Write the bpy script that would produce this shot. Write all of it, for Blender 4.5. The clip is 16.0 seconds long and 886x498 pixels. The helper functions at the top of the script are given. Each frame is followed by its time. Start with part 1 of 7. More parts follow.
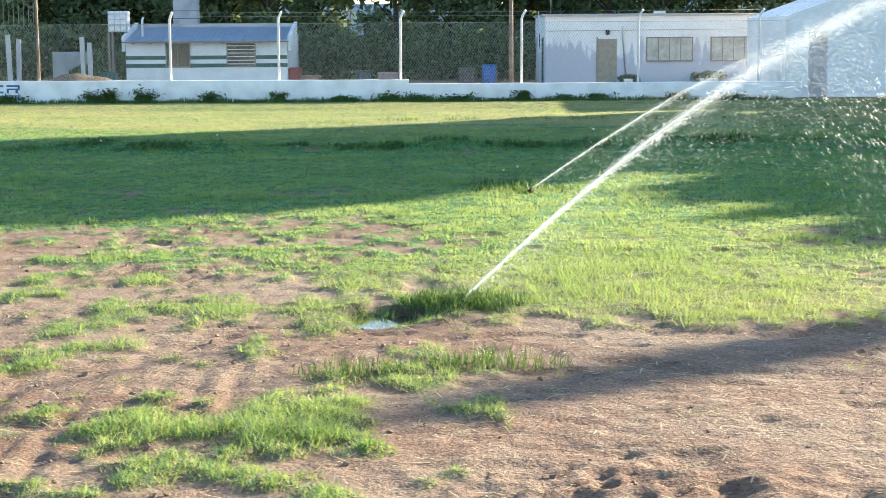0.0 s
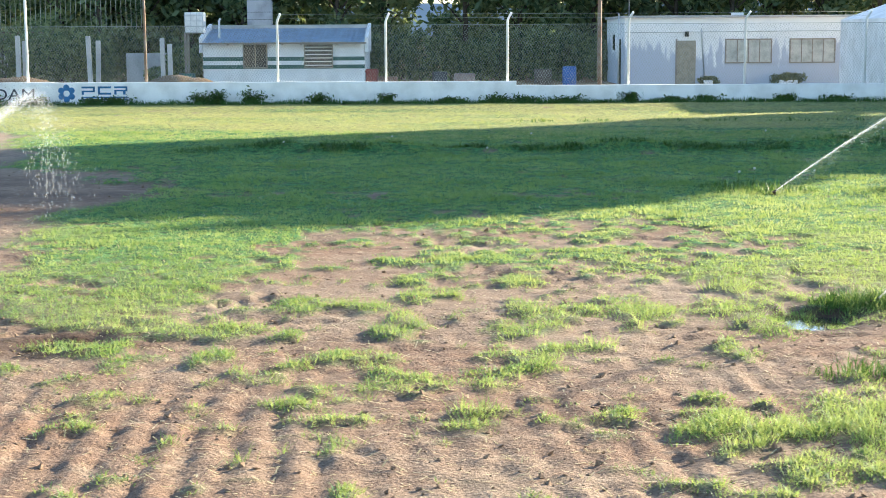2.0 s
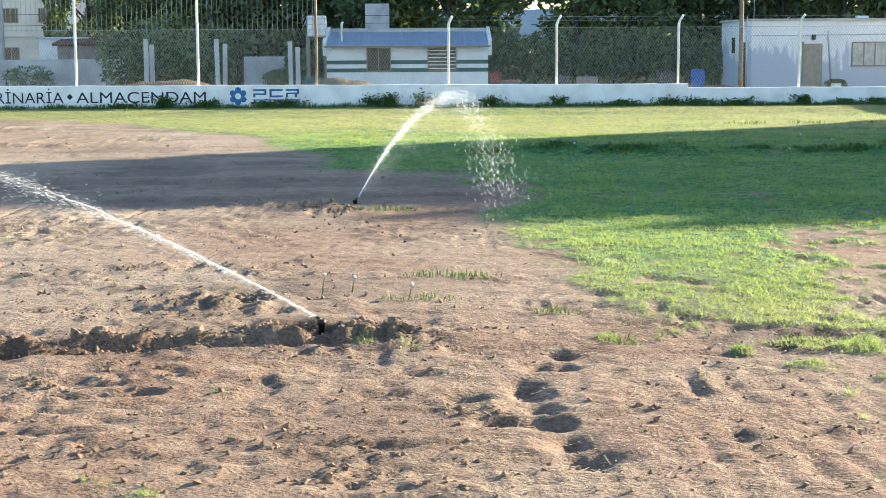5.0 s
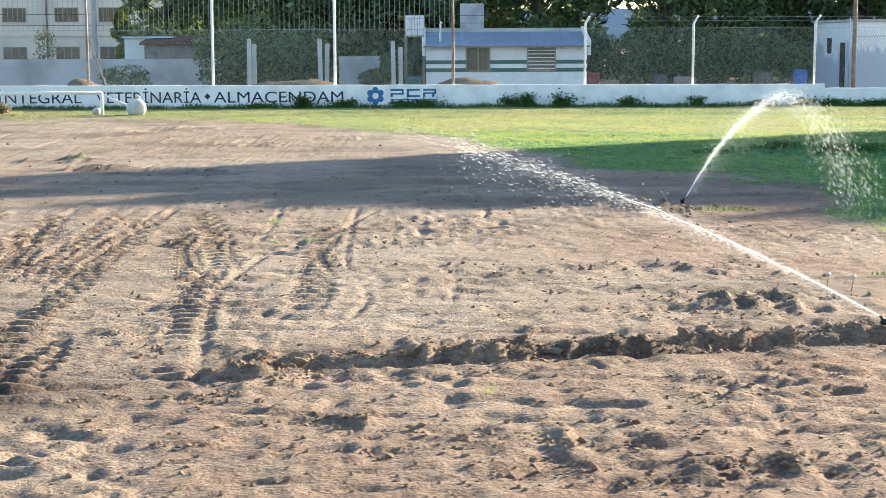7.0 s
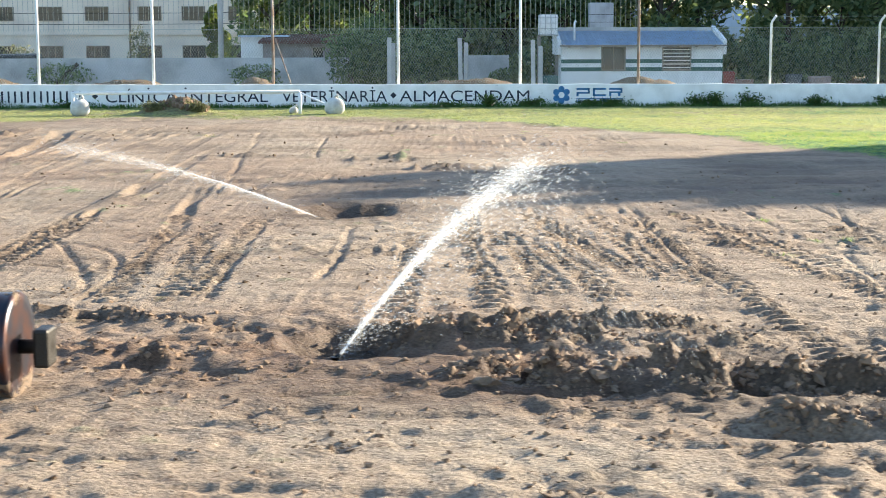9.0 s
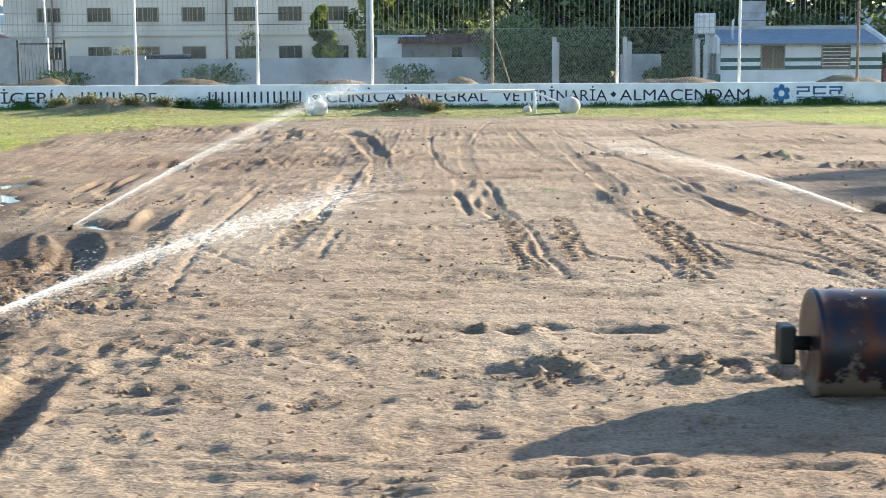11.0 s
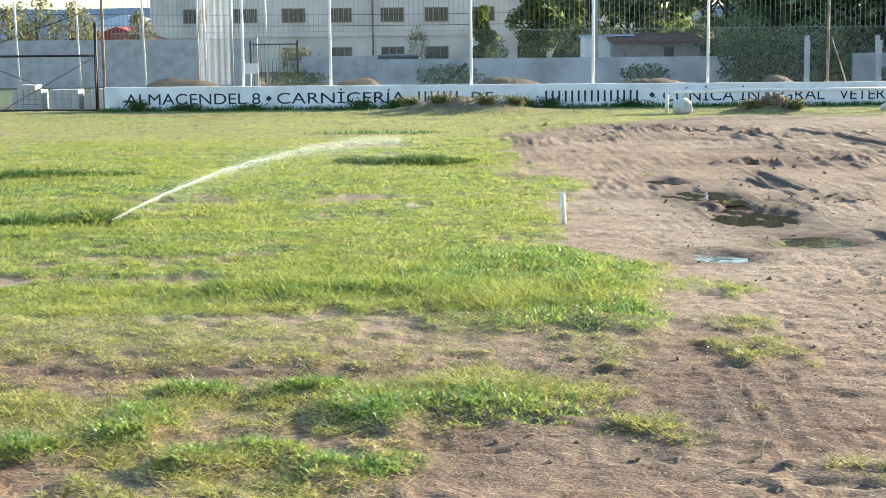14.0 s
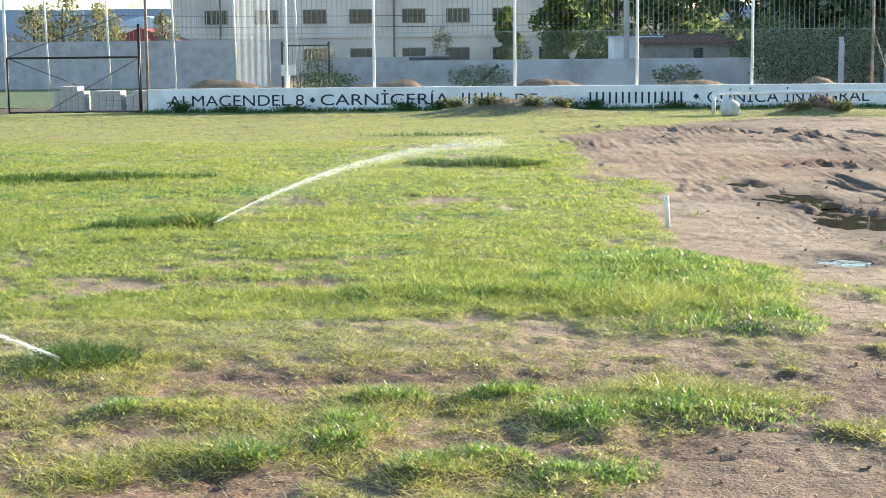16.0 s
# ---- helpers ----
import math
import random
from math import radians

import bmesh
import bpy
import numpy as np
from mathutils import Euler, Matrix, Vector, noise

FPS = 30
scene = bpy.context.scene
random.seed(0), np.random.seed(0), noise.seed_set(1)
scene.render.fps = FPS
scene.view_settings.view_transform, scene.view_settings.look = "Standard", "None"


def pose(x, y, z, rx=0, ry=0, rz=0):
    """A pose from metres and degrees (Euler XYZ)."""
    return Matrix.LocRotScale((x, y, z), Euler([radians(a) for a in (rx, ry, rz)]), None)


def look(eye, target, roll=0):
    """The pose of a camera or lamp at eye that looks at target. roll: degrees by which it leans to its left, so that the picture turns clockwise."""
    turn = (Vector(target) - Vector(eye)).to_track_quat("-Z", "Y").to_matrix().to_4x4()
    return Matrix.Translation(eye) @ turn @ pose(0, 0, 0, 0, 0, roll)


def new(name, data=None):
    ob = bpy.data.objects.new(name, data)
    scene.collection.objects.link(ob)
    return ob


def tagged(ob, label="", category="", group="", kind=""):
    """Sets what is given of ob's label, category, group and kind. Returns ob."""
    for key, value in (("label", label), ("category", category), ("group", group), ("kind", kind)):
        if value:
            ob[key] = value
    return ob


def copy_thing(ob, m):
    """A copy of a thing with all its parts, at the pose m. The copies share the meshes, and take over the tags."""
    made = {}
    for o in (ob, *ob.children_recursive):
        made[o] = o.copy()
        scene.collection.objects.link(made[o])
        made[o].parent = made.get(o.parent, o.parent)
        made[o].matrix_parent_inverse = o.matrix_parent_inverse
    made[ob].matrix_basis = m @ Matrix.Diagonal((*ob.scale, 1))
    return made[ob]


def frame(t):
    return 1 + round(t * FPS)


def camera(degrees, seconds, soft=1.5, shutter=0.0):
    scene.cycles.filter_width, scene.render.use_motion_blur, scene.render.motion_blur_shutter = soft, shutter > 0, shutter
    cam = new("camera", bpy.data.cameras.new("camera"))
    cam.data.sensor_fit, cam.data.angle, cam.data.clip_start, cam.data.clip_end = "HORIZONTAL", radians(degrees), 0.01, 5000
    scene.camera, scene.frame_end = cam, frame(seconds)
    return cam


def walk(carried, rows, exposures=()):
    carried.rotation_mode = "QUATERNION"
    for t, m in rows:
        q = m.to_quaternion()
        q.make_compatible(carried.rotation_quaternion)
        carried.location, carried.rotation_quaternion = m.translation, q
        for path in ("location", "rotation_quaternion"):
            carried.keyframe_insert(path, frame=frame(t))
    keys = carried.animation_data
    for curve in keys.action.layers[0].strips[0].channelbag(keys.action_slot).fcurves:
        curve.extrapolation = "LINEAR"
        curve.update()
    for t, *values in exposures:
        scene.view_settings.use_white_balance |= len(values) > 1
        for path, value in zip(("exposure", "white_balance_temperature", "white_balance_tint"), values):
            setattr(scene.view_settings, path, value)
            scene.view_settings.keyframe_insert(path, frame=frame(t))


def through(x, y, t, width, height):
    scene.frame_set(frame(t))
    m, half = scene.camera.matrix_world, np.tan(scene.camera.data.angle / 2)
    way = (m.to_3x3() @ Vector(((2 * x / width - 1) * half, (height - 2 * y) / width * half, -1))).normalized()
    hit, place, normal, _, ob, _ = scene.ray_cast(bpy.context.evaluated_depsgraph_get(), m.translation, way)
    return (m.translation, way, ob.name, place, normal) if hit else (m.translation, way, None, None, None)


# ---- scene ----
cam = camera(32.0, 16.0, soft=0.7, shutter=0.15)
# seconds, eye x y z, yaw, pitch, roll
PATH = [
    (0.0, 0.000, 0.0, 2.212, -0.08, -7.95, -0.35),
    (0.5, -0.857, 0.0, 2.222, -0.11, -7.94, -0.35),
    (1.0, -1.719, 0.0, 2.227, -0.13, -7.93, -0.28),
    (1.5, -2.581, -0.02, 2.238, -0.12, -7.91, -0.31),
    (2.0, -3.457, -0.025, 2.237, -0.13, -7.90, -0.30),
    (2.5, -4.335, -0.043, 2.240, -0.11, -7.87, -0.32),
    (3.0, -5.225, -0.041, 2.236, -0.09, -7.83, -0.31),
    (3.5, -6.109, 0.002, 2.223, -0.06, -7.80, -0.30),
    (6.0, -10.989, 0.010, 2.188, -0.22, -7.70, -0.34),
    (6.5, -12.068, -0.053, 2.214, -0.16, -7.72, -0.31),
    (7.0, -13.280, -0.031, 2.220, -0.13, -7.73, -0.25),
    (7.5, -14.603, 0.033, 2.213, -0.11, -7.72, -0.22),
    (8.0, -16.012, 0.004, 2.227, -0.06, -7.73, -0.26),
    (8.5, -17.395, 0.159, 2.206, 0.01, -7.72, -0.21),
    (9.0, -19.077, 0.005, 2.236, 0.01, -7.76, -0.19),
    (9.5, -20.765, -0.034, 2.252, 0.07, -7.78, -0.32),
    (10.0, -22.497, -0.033, 2.281, 0.10, -7.81, -0.37),
    (12.5, -31.384, 0.023, 2.201, 0.14, -7.69, -0.42),
    (13.0, -33.219, 0.044, 2.214, 0.14, -7.69, -0.44),
    (13.5, -35.052, -0.015, 2.236, 0.13, -7.70, -0.52),
    (14.0, -36.684, -0.031, 2.249, 0.20, -7.71, -0.57),
    (14.5, -37.348, 0.009, 2.279, 0.31, -7.69, -0.65),
    (15.0, -37.441, -0.007, 2.299, 0.37, -7.69, -0.73),
    (15.5, -37.464, -0.026, 2.292, 0.37, -7.69, -0.63),
    (16.0, -37.950, 0.032, 2.283, 0.35, -7.68, -0.57),
]
walk(cam, [(t, pose(x, y, z, 90 + p, 0, yaw) @ pose(0, 0, 0, 0, 0, r)) for t, x, y, z, yaw, p, r in PATH],
     exposures=((0.0, 2.22), (2.0, 2.17), (3.5, 2.16), (6.0, 2.10), (8.5, 2.08), (10.0, 1.98), (12.5, 1.94), (16.0, 1.92)))

# ---- light: low sun beyond the field's far right corner ----
SUN_AZ, SUN_EL = radians(35), radians(16)
sun_dir = Vector((math.cos(SUN_AZ) * math.cos(SUN_EL), math.sin(SUN_AZ) * math.cos(SUN_EL), math.sin(SUN_EL)))
sun = new("sun", bpy.data.lights.new("sun", "SUN"))
sun.data.energy, sun.data.angle, sun.data.color = 5.0, radians(0.6), (1.0, 0.88, 0.68)
sun.matrix_world = look(sun_dir * 60, (0, 0, 0))
world = bpy.data.worlds.new("sky")
scene.world = world
world.use_nodes = True
wn = world.node_tree.nodes
sky = wn.new("ShaderNodeTexSky")
sky.sky_type, sky.sun_disc = "NISHITA", False
sky.sun_elevation, sky.sun_rotation = SUN_EL, radians(90) - SUN_AZ
sky.air_density, sky.dust_density, sky.ozone_density = 1.0, 0.6, 2.5
world.node_tree.links.new(sky.outputs[0], wn["Background"].inputs[0])
wn["Background"].inputs[1].default_value = 0.104


# ---- small helpers ----
def part(name, bm, material, parent=None, label=""):
    """Links a bmesh as one mesh object, under a thing or a part."""
    me = bpy.data.meshes.new(name)
    bm.to_mesh(me)
    bm.free()
    me.materials.append(material)
    ob = new(name, me)
    if parent is not None:
        ob.parent = parent
    if label:
        ob["label"] = label
    return ob


def mesh_part(name, verts, faces, material, parent=None, label="", smooth=False):
    me = bpy.data.meshes.new(name)
    me.from_pydata(verts, [], faces)
    me.update()
    me.materials.append(material)
    if smooth:
        me.polygons.foreach_set("use_smooth", [True] * len(me.polygons))
    ob = new(name, me)
    if parent is not None:
        ob.parent = parent
    if label:
        ob["label"] = label
    return ob


def thing(name, x, y, z, label, category, group="", kind="", rz=0):
    ob = new(name)
    ob.empty_display_size = 0.2
    ob.matrix_world = pose(x, y, z, 0, 0, rz)
    return tagged(ob, label, category, group, kind)


def box(x0, x1, y0, y1, z0, z1, bm=None, bevel=0.0):
    own = bmesh.new()
    bmesh.ops.create_cube(own, size=1)
    bmesh.ops.scale(own, vec=(x1 - x0, y1 - y0, z1 - z0), verts=own.verts)
    bmesh.ops.translate(own, vec=((x0 + x1) / 2, (y0 + y1) / 2, (z0 + z1) / 2), verts=own.verts)
    if bevel:
        bmesh.ops.bevel(own, geom=own.edges[:], offset=bevel, segments=2, affect="EDGES", profile=0.5)
    if bm is None:
        return own
    me = bpy.data.meshes.new("tmp")
    own.to_mesh(me)
    own.free()
    bm.from_mesh(me)
    bpy.data.meshes.remove(me)
    return bm


def tube(points, radii, sides=8, bm=None, cap=True):
    """A round bar along points, with a radius at each."""
    bm = bm or bmesh.new()
    pts = [Vector(p) for p in points]
    rings = []
    for i, p in enumerate(pts):
        d = (pts[min(i + 1, len(pts) - 1)] - pts[max(i - 1, 0)]).normalized()
        a = d.orthogonal().normalized() if abs(d.z) < 0.999 else Vector((1, 0, 0))
        if i and rings:
            a = (last - last.dot(d) * d).normalized()
        last = a
        b = d.cross(a)
        r = float(radii[i] if hasattr(radii, "__len__") else radii)
        rings.append([bm.verts.new(p + r * (math.cos(2 * math.pi * k / sides) * a + math.sin(2 * math.pi * k / sides) * b)) for k in range(sides)])
    for r0, r1 in zip(rings, rings[1:]):
        for k in range(sides):
            f = bm.faces.new((r0[k], r0[(k + 1) % sides], r1[(k + 1) % sides], r1[k]))
            f.smooth = True
    if cap:
        bm.faces.new(rings[0][::-1])
        bm.faces.new(rings[-1])
    return bm


RNG = np.random.default_rng(7)
LATTICE = RNG.random((256, 256))


def vnoise(x, y, seed=0):
    """Smooth lattice noise, 0 to 1, on arrays."""
    x, y = np.asarray(x, float) + seed * 17.31, np.asarray(y, float) + seed * 9.77
    xi, yi = np.floor(x).astype(int), np.floor(y).astype(int)
    u, v = x - xi, y - yi
    u, v = u * u * (3 - 2 * u), v * v * (3 - 2 * v)
    g = lambda i, j: LATTICE[(xi + i) % 256, (yi + j) % 256]
    return (g(0, 0) * (1 - u) + g(1, 0) * u) * (1 - v) + (g(0, 1) * (1 - u) + g(1, 1) * u) * v


def fbm(x, y, octaves=4, seed=0, gain=0.5):
    total, amp, norm = 0, 1.0, 0
    for k in range(octaves):
        total = total + amp * vnoise(x * 2**k, y * 2**k, seed + k * 3)
        norm += amp
        amp *= gain
    return total / norm


def smooth(a, b, v):
    s = np.clip((v - a) / (b - a), 0, 1)
    return s * s * (3 - 2 * s)


# ---- materials ----
def material(name, color, rough=0.8, metal=0.0, vary=0.25, scale=6.0, fine=60.0, bump=0.3, spec=0.4, color2=None, dist=0.01):
    """A surface with stains at a large scale and grain at a small one."""
    m = bpy.data.materials.new(name)
    m.use_nodes = True
    nt = m.node_tree
    n, l = nt.nodes, nt.links
    bsdf = n["Principled BSDF"]
    geo = n.new("ShaderNodeTexCoord")
    big, small = n.new("ShaderNodeTexNoise"), n.new("ShaderNodeTexNoise")
    big.inputs["Scale"].default_value, big.inputs["Detail"].default_value = scale, 6
    small.inputs["Scale"].default_value, small.inputs["Detail"].default_value = fine, 3
    l.new(geo.outputs["Object"], big.inputs["Vector"])
    l.new(geo.outputs["Object"], small.inputs["Vector"])
    mix = n.new("ShaderNodeMix")
    mix.data_type = "RGBA"
    c2 = color2 or tuple(c * (1 - vary) for c in color)
    mix.inputs[6].default_value = (*color, 1)
    mix.inputs[7].default_value = (*c2, 1)
    ramp = n.new("ShaderNodeMapRange")
    ramp.inputs[1].default_value, ramp.inputs[2].default_value = 0.42, 0.68
    l.new(big.outputs[0], ramp.inputs[0])
    l.new(ramp.outputs[0], mix.inputs[0])
    mul = n.new("ShaderNodeMix")
    mul.data_type, mul.blend_type = "RGBA", "MULTIPLY"
    mul.inputs[0].default_value = vary
    l.new(mix.outputs[2], mul.inputs[6])
    l.new(small.outputs[0], mul.inputs[7])
    l.new(mul.outputs[2], bsdf.inputs["Base Color"])
    bsdf.inputs["Roughness"].default_value = rough
    bsdf.inputs["Metallic"].default_value = metal
    bsdf.inputs["Specular IOR Level"].default_value = spec
    if bump:
        b = n.new("ShaderNodeBump")
        b.inputs["Strength"].default_value, b.inputs["Distance"].default_value = bump, dist
        l.new(small.outputs[0], b.inputs["Height"])
        l.new(b.outputs[0], bsdf.inputs["Normal"])
    return m


def leaf_material(name, c1, c2, through=0.45, scale=0.6, rough=0.55, t1=None, t2=None, mixed=0.7, gloss=0.3):
    """Leaves and blades: two greens by island and place, lit through from behind."""
    m = bpy.data.materials.new(name)
    m.use_nodes = True
    nt = m.node_tree
    n, l = nt.nodes, nt.links
    bsdf, out = n["Principled BSDF"], n["Material Output"]
    geo, tc, no = n.new("ShaderNodeNewGeometry"), n.new("ShaderNodeTexCoord"), n.new("ShaderNodeTexNoise")
    no.inputs["Scale"].default_value = scale
    l.new(tc.outputs["Object"], no.inputs["Vector"])
    add = n.new("ShaderNodeMath")
    add.operation = "MULTIPLY_ADD"
    l.new(geo.outputs["Random Per Island"], add.inputs[0])
    add.inputs[1].default_value, add.inputs[2].default_value = mixed, -mixed / 2
    add2 = n.new("ShaderNodeMath")
    l.new(add.outputs[0], add2.inputs[0])
    l.new(no.outputs[0], add2.inputs[1])
    ramp = n.new("ShaderNodeMapRange")
    ramp.inputs[1].default_value, ramp.inputs[2].default_value = 0.25, 0.75
    l.new(add2.outputs[0], ramp.inputs[0])
    mix = n.new("ShaderNodeMix")
    mix.data_type = "RGBA"
    mix.inputs[6].default_value, mix.inputs[7].default_value = (*c1, 1), (*c2, 1)
    l.new(ramp.outputs[0], mix.inputs[0])
    l.new(mix.outputs[2], bsdf.inputs["Base Color"])
    bsdf.inputs["Roughness"].default_value = rough
    bsdf.inputs["Specular IOR Level"].default_value = gloss
    tr, ms = n.new("ShaderNodeBsdfTranslucent"), n.new("ShaderNodeMixShader")
    glow = n.new("ShaderNodeMix")
    glow.data_type = "RGBA"
    glow.inputs[6].default_value, glow.inputs[7].default_value = (*(t1 or c1), 1), (*(t2 or c2), 1)
    l.new(ramp.outputs[0], glow.inputs[0])
    l.new(glow.outputs[2], tr.inputs[0])
    ms.inputs[0].default_value = through
    l.new(bsdf.outputs[0], ms.inputs[1])
    l.new(tr.outputs[0], ms.inputs[2])
    l.new(ms.outputs[0], out.inputs[0])
    return m


WHITE_WALL = material("limewashed_wall", (0.90, 0.89, 0.87), 0.85, vary=0.14, scale=1.7, fine=25, bump=0.25, color2=(0.74, 0.73, 0.70))
HOUSE_WHITE = material("house_plaster", (0.90, 0.89, 0.86), 0.85, vary=0.15, scale=1.5, fine=30)
CONCRETE = material("old_concrete", (0.62, 0.61, 0.59), 0.9, vary=0.35, scale=0.8, fine=18)
GREY_BLOCK = material("cement_block", (0.50, 0.50, 0.51), 0.9, vary=0.3, scale=2.0, fine=40)
FACTORY = material("factory_render", (0.90, 0.78, 0.64), 0.9, vary=0.20, scale=0.35, fine=8, color2=(0.66, 0.56, 0.47))
STEEL = material("galvanised_steel", (0.60, 0.62, 0.62), 0.45, 0.6, vary=0.2, scale=4)
WHITE_PAINT = material("white_gloss_paint", (0.82, 0.82, 0.80), 0.4, vary=0.15, scale=5)
RUSTY = material("rusty_pole", (0.30, 0.20, 0.14), 0.8, 0.2, vary=0.5, scale=3, color2=(0.45, 0.42, 0.38))
WIRE = material("fence_wire", (0.42, 0.45, 0.43), 0.5, 0.7, vary=0.1, bump=0)
NET = material("net_string", (0.40, 0.40, 0.38), 0.8, vary=0.1, bump=0)
GREEN_STRIPE = material("green_paint", (0.05, 0.13, 0.10), 0.7, vary=0.2)
# pale blue because the sky's reflection is put into the tin's colour
TIN_ROOF = material("tin_roof", (0.52, 0.68, 0.86), 0.45, 0.2, vary=0.2, scale=2)
DARK_GLASS = material("dark_pane", (0.03, 0.035, 0.04), 0.12, vary=0.2, bump=0, spec=0.6)
FRAME = material("window_frame", (0.30, 0.25, 0.20), 0.7, vary=0.2)
SIGN_INK = material("sign_ink", (0.035, 0.04, 0.06), 0.7, vary=0.35, scale=9)
SIGN_BLUE = material("sign_blue", (0.05, 0.20, 0.42), 0.7, vary=0.3, scale=9)
RUST_DRUM = material("rusted_roller_steel", (0.060, 0.030, 0.020), 0.7, 0.1, vary=0.4, scale=5, color2=(0.14, 0.060, 0.030))
DARK_STEEL = material("dark_steel", (0.05, 0.045, 0.04), 0.5, 0.7, vary=0.3)
BARK = material("bark", (0.10, 0.08, 0.06), 0.9, vary=0.4, scale=5)
LEAF_DARK = leaf_material("dark_leaves", (0.060, 0.105, 0.055), (0.22, 0.29, 0.15), 0.5, scale=0.35, t1=(0.08, 0.13, 0.04), t2=(0.32, 0.37, 0.12), mixed=0.6)
LEAF_LIGHT = leaf_material("poplar_leaves", (0.05, 0.10, 0.018), (0.20, 0.24, 0.05), 0.5)
# lightened so that the far trees carry their haze in the leaf colour
LEAF_OLIVE = leaf_material("olive_leaves", (0.13, 0.14, 0.06), (0.30, 0.28, 0.13), 0.45)
BLADE = leaf_material("grass_blades", (0.036, 0.175, 0.050), (0.11, 0.29, 0.080), 0.50, scale=0.7, t1=(0.26, 0.36, 0.08), t2=(0.46, 0.49, 0.16), mixed=0.35)
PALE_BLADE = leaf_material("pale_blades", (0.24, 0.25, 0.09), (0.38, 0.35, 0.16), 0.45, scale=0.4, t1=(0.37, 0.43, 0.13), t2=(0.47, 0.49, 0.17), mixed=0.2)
TALL_BLADE = leaf_material("lush_blades", (0.022, 0.075, 0.018), (0.07, 0.15, 0.035), 0.28, scale=1.5, t1=(0.08, 0.18, 0.02), t2=(0.18, 0.28, 0.05))
FIELD_BLADE = leaf_material("field_blades", (0.045, 0.115, 0.022), (0.34, 0.38, 0.10), 0.42, scale=1.6, rough=0.45, t1=(0.26, 0.37, 0.05), t2=(0.64, 0.64, 0.18), mixed=0.8)
NEAR_BLADE = leaf_material("near_blades", (0.085, 0.125, 0.026), (0.56, 0.53, 0.18), 0.38, scale=3.0, rough=0.40, t1=(0.32, 0.38, 0.05), t2=(0.80, 0.75, 0.22), mixed=1.0, gloss=0.35)
LUSH_BLADE = leaf_material("glossy_blades", (0.022, 0.085, 0.018), (0.26, 0.42, 0.12), 0.34, scale=2.0, rough=0.42, t1=(0.14, 0.30, 0.04), t2=(0.50, 0.64, 0.13), mixed=1.0, gloss=0.35)
STRAW = leaf_material("straw", (0.42, 0.36, 0.18), (0.55, 0.47, 0.28), 0.3)
CLOD = material("dry_clod", (0.275, 0.182, 0.116), 0.95, vary=0.35, scale=3, fine=60)
WEED = leaf_material("weed_leaves", (0.04, 0.09, 0.02), (0.10, 0.16, 0.03), 0.45, scale=2)


# ---- the ground: one sheet ----
LEFT_EDGE = ((5, -37.6), (7, -37.3), (8.4, -36.8), (9.5, -35.4), (11.6, -35.0), (14, -34.6), (17.3, -35.2), (23.7, -34.8), (30, -35.2), (36, -35.6), (40, -33), (43, -31), (46, -25))
RIGHT_EDGE = ((5, -6.0), (9, -6.5), (12.3, -7.5), (16.4, -8.0), (19, -8.3), (20.6, -8.0), (22.4, -7.6), (24.3, -9.1), (26.5, -10.9), (31.8, -11.9), (35, -12.7), (40, -16.5), (44, -20), (46, -25))


def swell(x, y):
    """The field's long, slight rise and fall."""
    rise = np.interp(x, (-60, -42, -36, -32, -27, -21, -12, -6, 0, 20), (-0.06, -0.09, -0.11, -0.09, 0.02, 0.08, 0.065, -0.03, -0.045, 0.0))
    return rise * np.clip((44 - np.asarray(y, float)) / 18, 0, 1)


def plan_y(x, y):
    """The plan was drawn on the level; the swell moves it a little nearer or further."""
    return y / (1 - swell(x, y) / 2.22)


def placed(x, y):
    """A place of the plan, on the swell."""
    return x, float(y * (1 - swell(x, y) / 2.22))


def edge(points, y):
    return np.interp(y, [p[0] for p in points], [p[1] for p in points])


def blobs(x, y, rows):
    """Sum of soft ellipses: x, y, half width, half depth, strength."""
    total = np.zeros(np.broadcast(x, y).shape)
    for cx, cy, rx, ry, a in rows:
        total = total + a * np.exp(-(((x - cx) / rx) ** 2 + ((y - cy) / ry) ** 2))
    return total


# grass patches on the right dirt: x, y, half width, half depth
SIDE_PATCHES = ((-2.3, 12.35, 0.5, 0.32), (-1.0, 12.1, 0.42, 0.45), (-2.55, 10.8, 0.2, 0.2), (-2.8, 10.1, 0.18, 0.2), (-1.3, 10.6, 0.18, 0.22), (-0.9, 11.3, 0.2, 0.25), (-0.55, 9.8, 0.35, 0.3), (-0.2, 9.75, 0.28, 0.3), (-0.85, 9.1, 0.47, 0.42), (-1.1, 8.45, 0.5, 0.37),
                (-0.7, 8.2, 0.25, 0.28), (-1.75, 8.6, 0.18, 0.28), (-2.05, 8.4, 0.2, 0.25), (-1.25, 7.75, 0.27, 0.3), (-0.85, 7.5, 0.25, 0.2), (-1.5, 7.5, 0.18, 0.2), (-1.75, 9.3, 0.13, 0.18), (-2.35, 8.8, 0.12, 0.24), (-0.35, 8.0, 0.1, 0.14), (-0.1, 10.5, 0.15, 0.3), (0.1, 12.55, 0.35, 0.5))
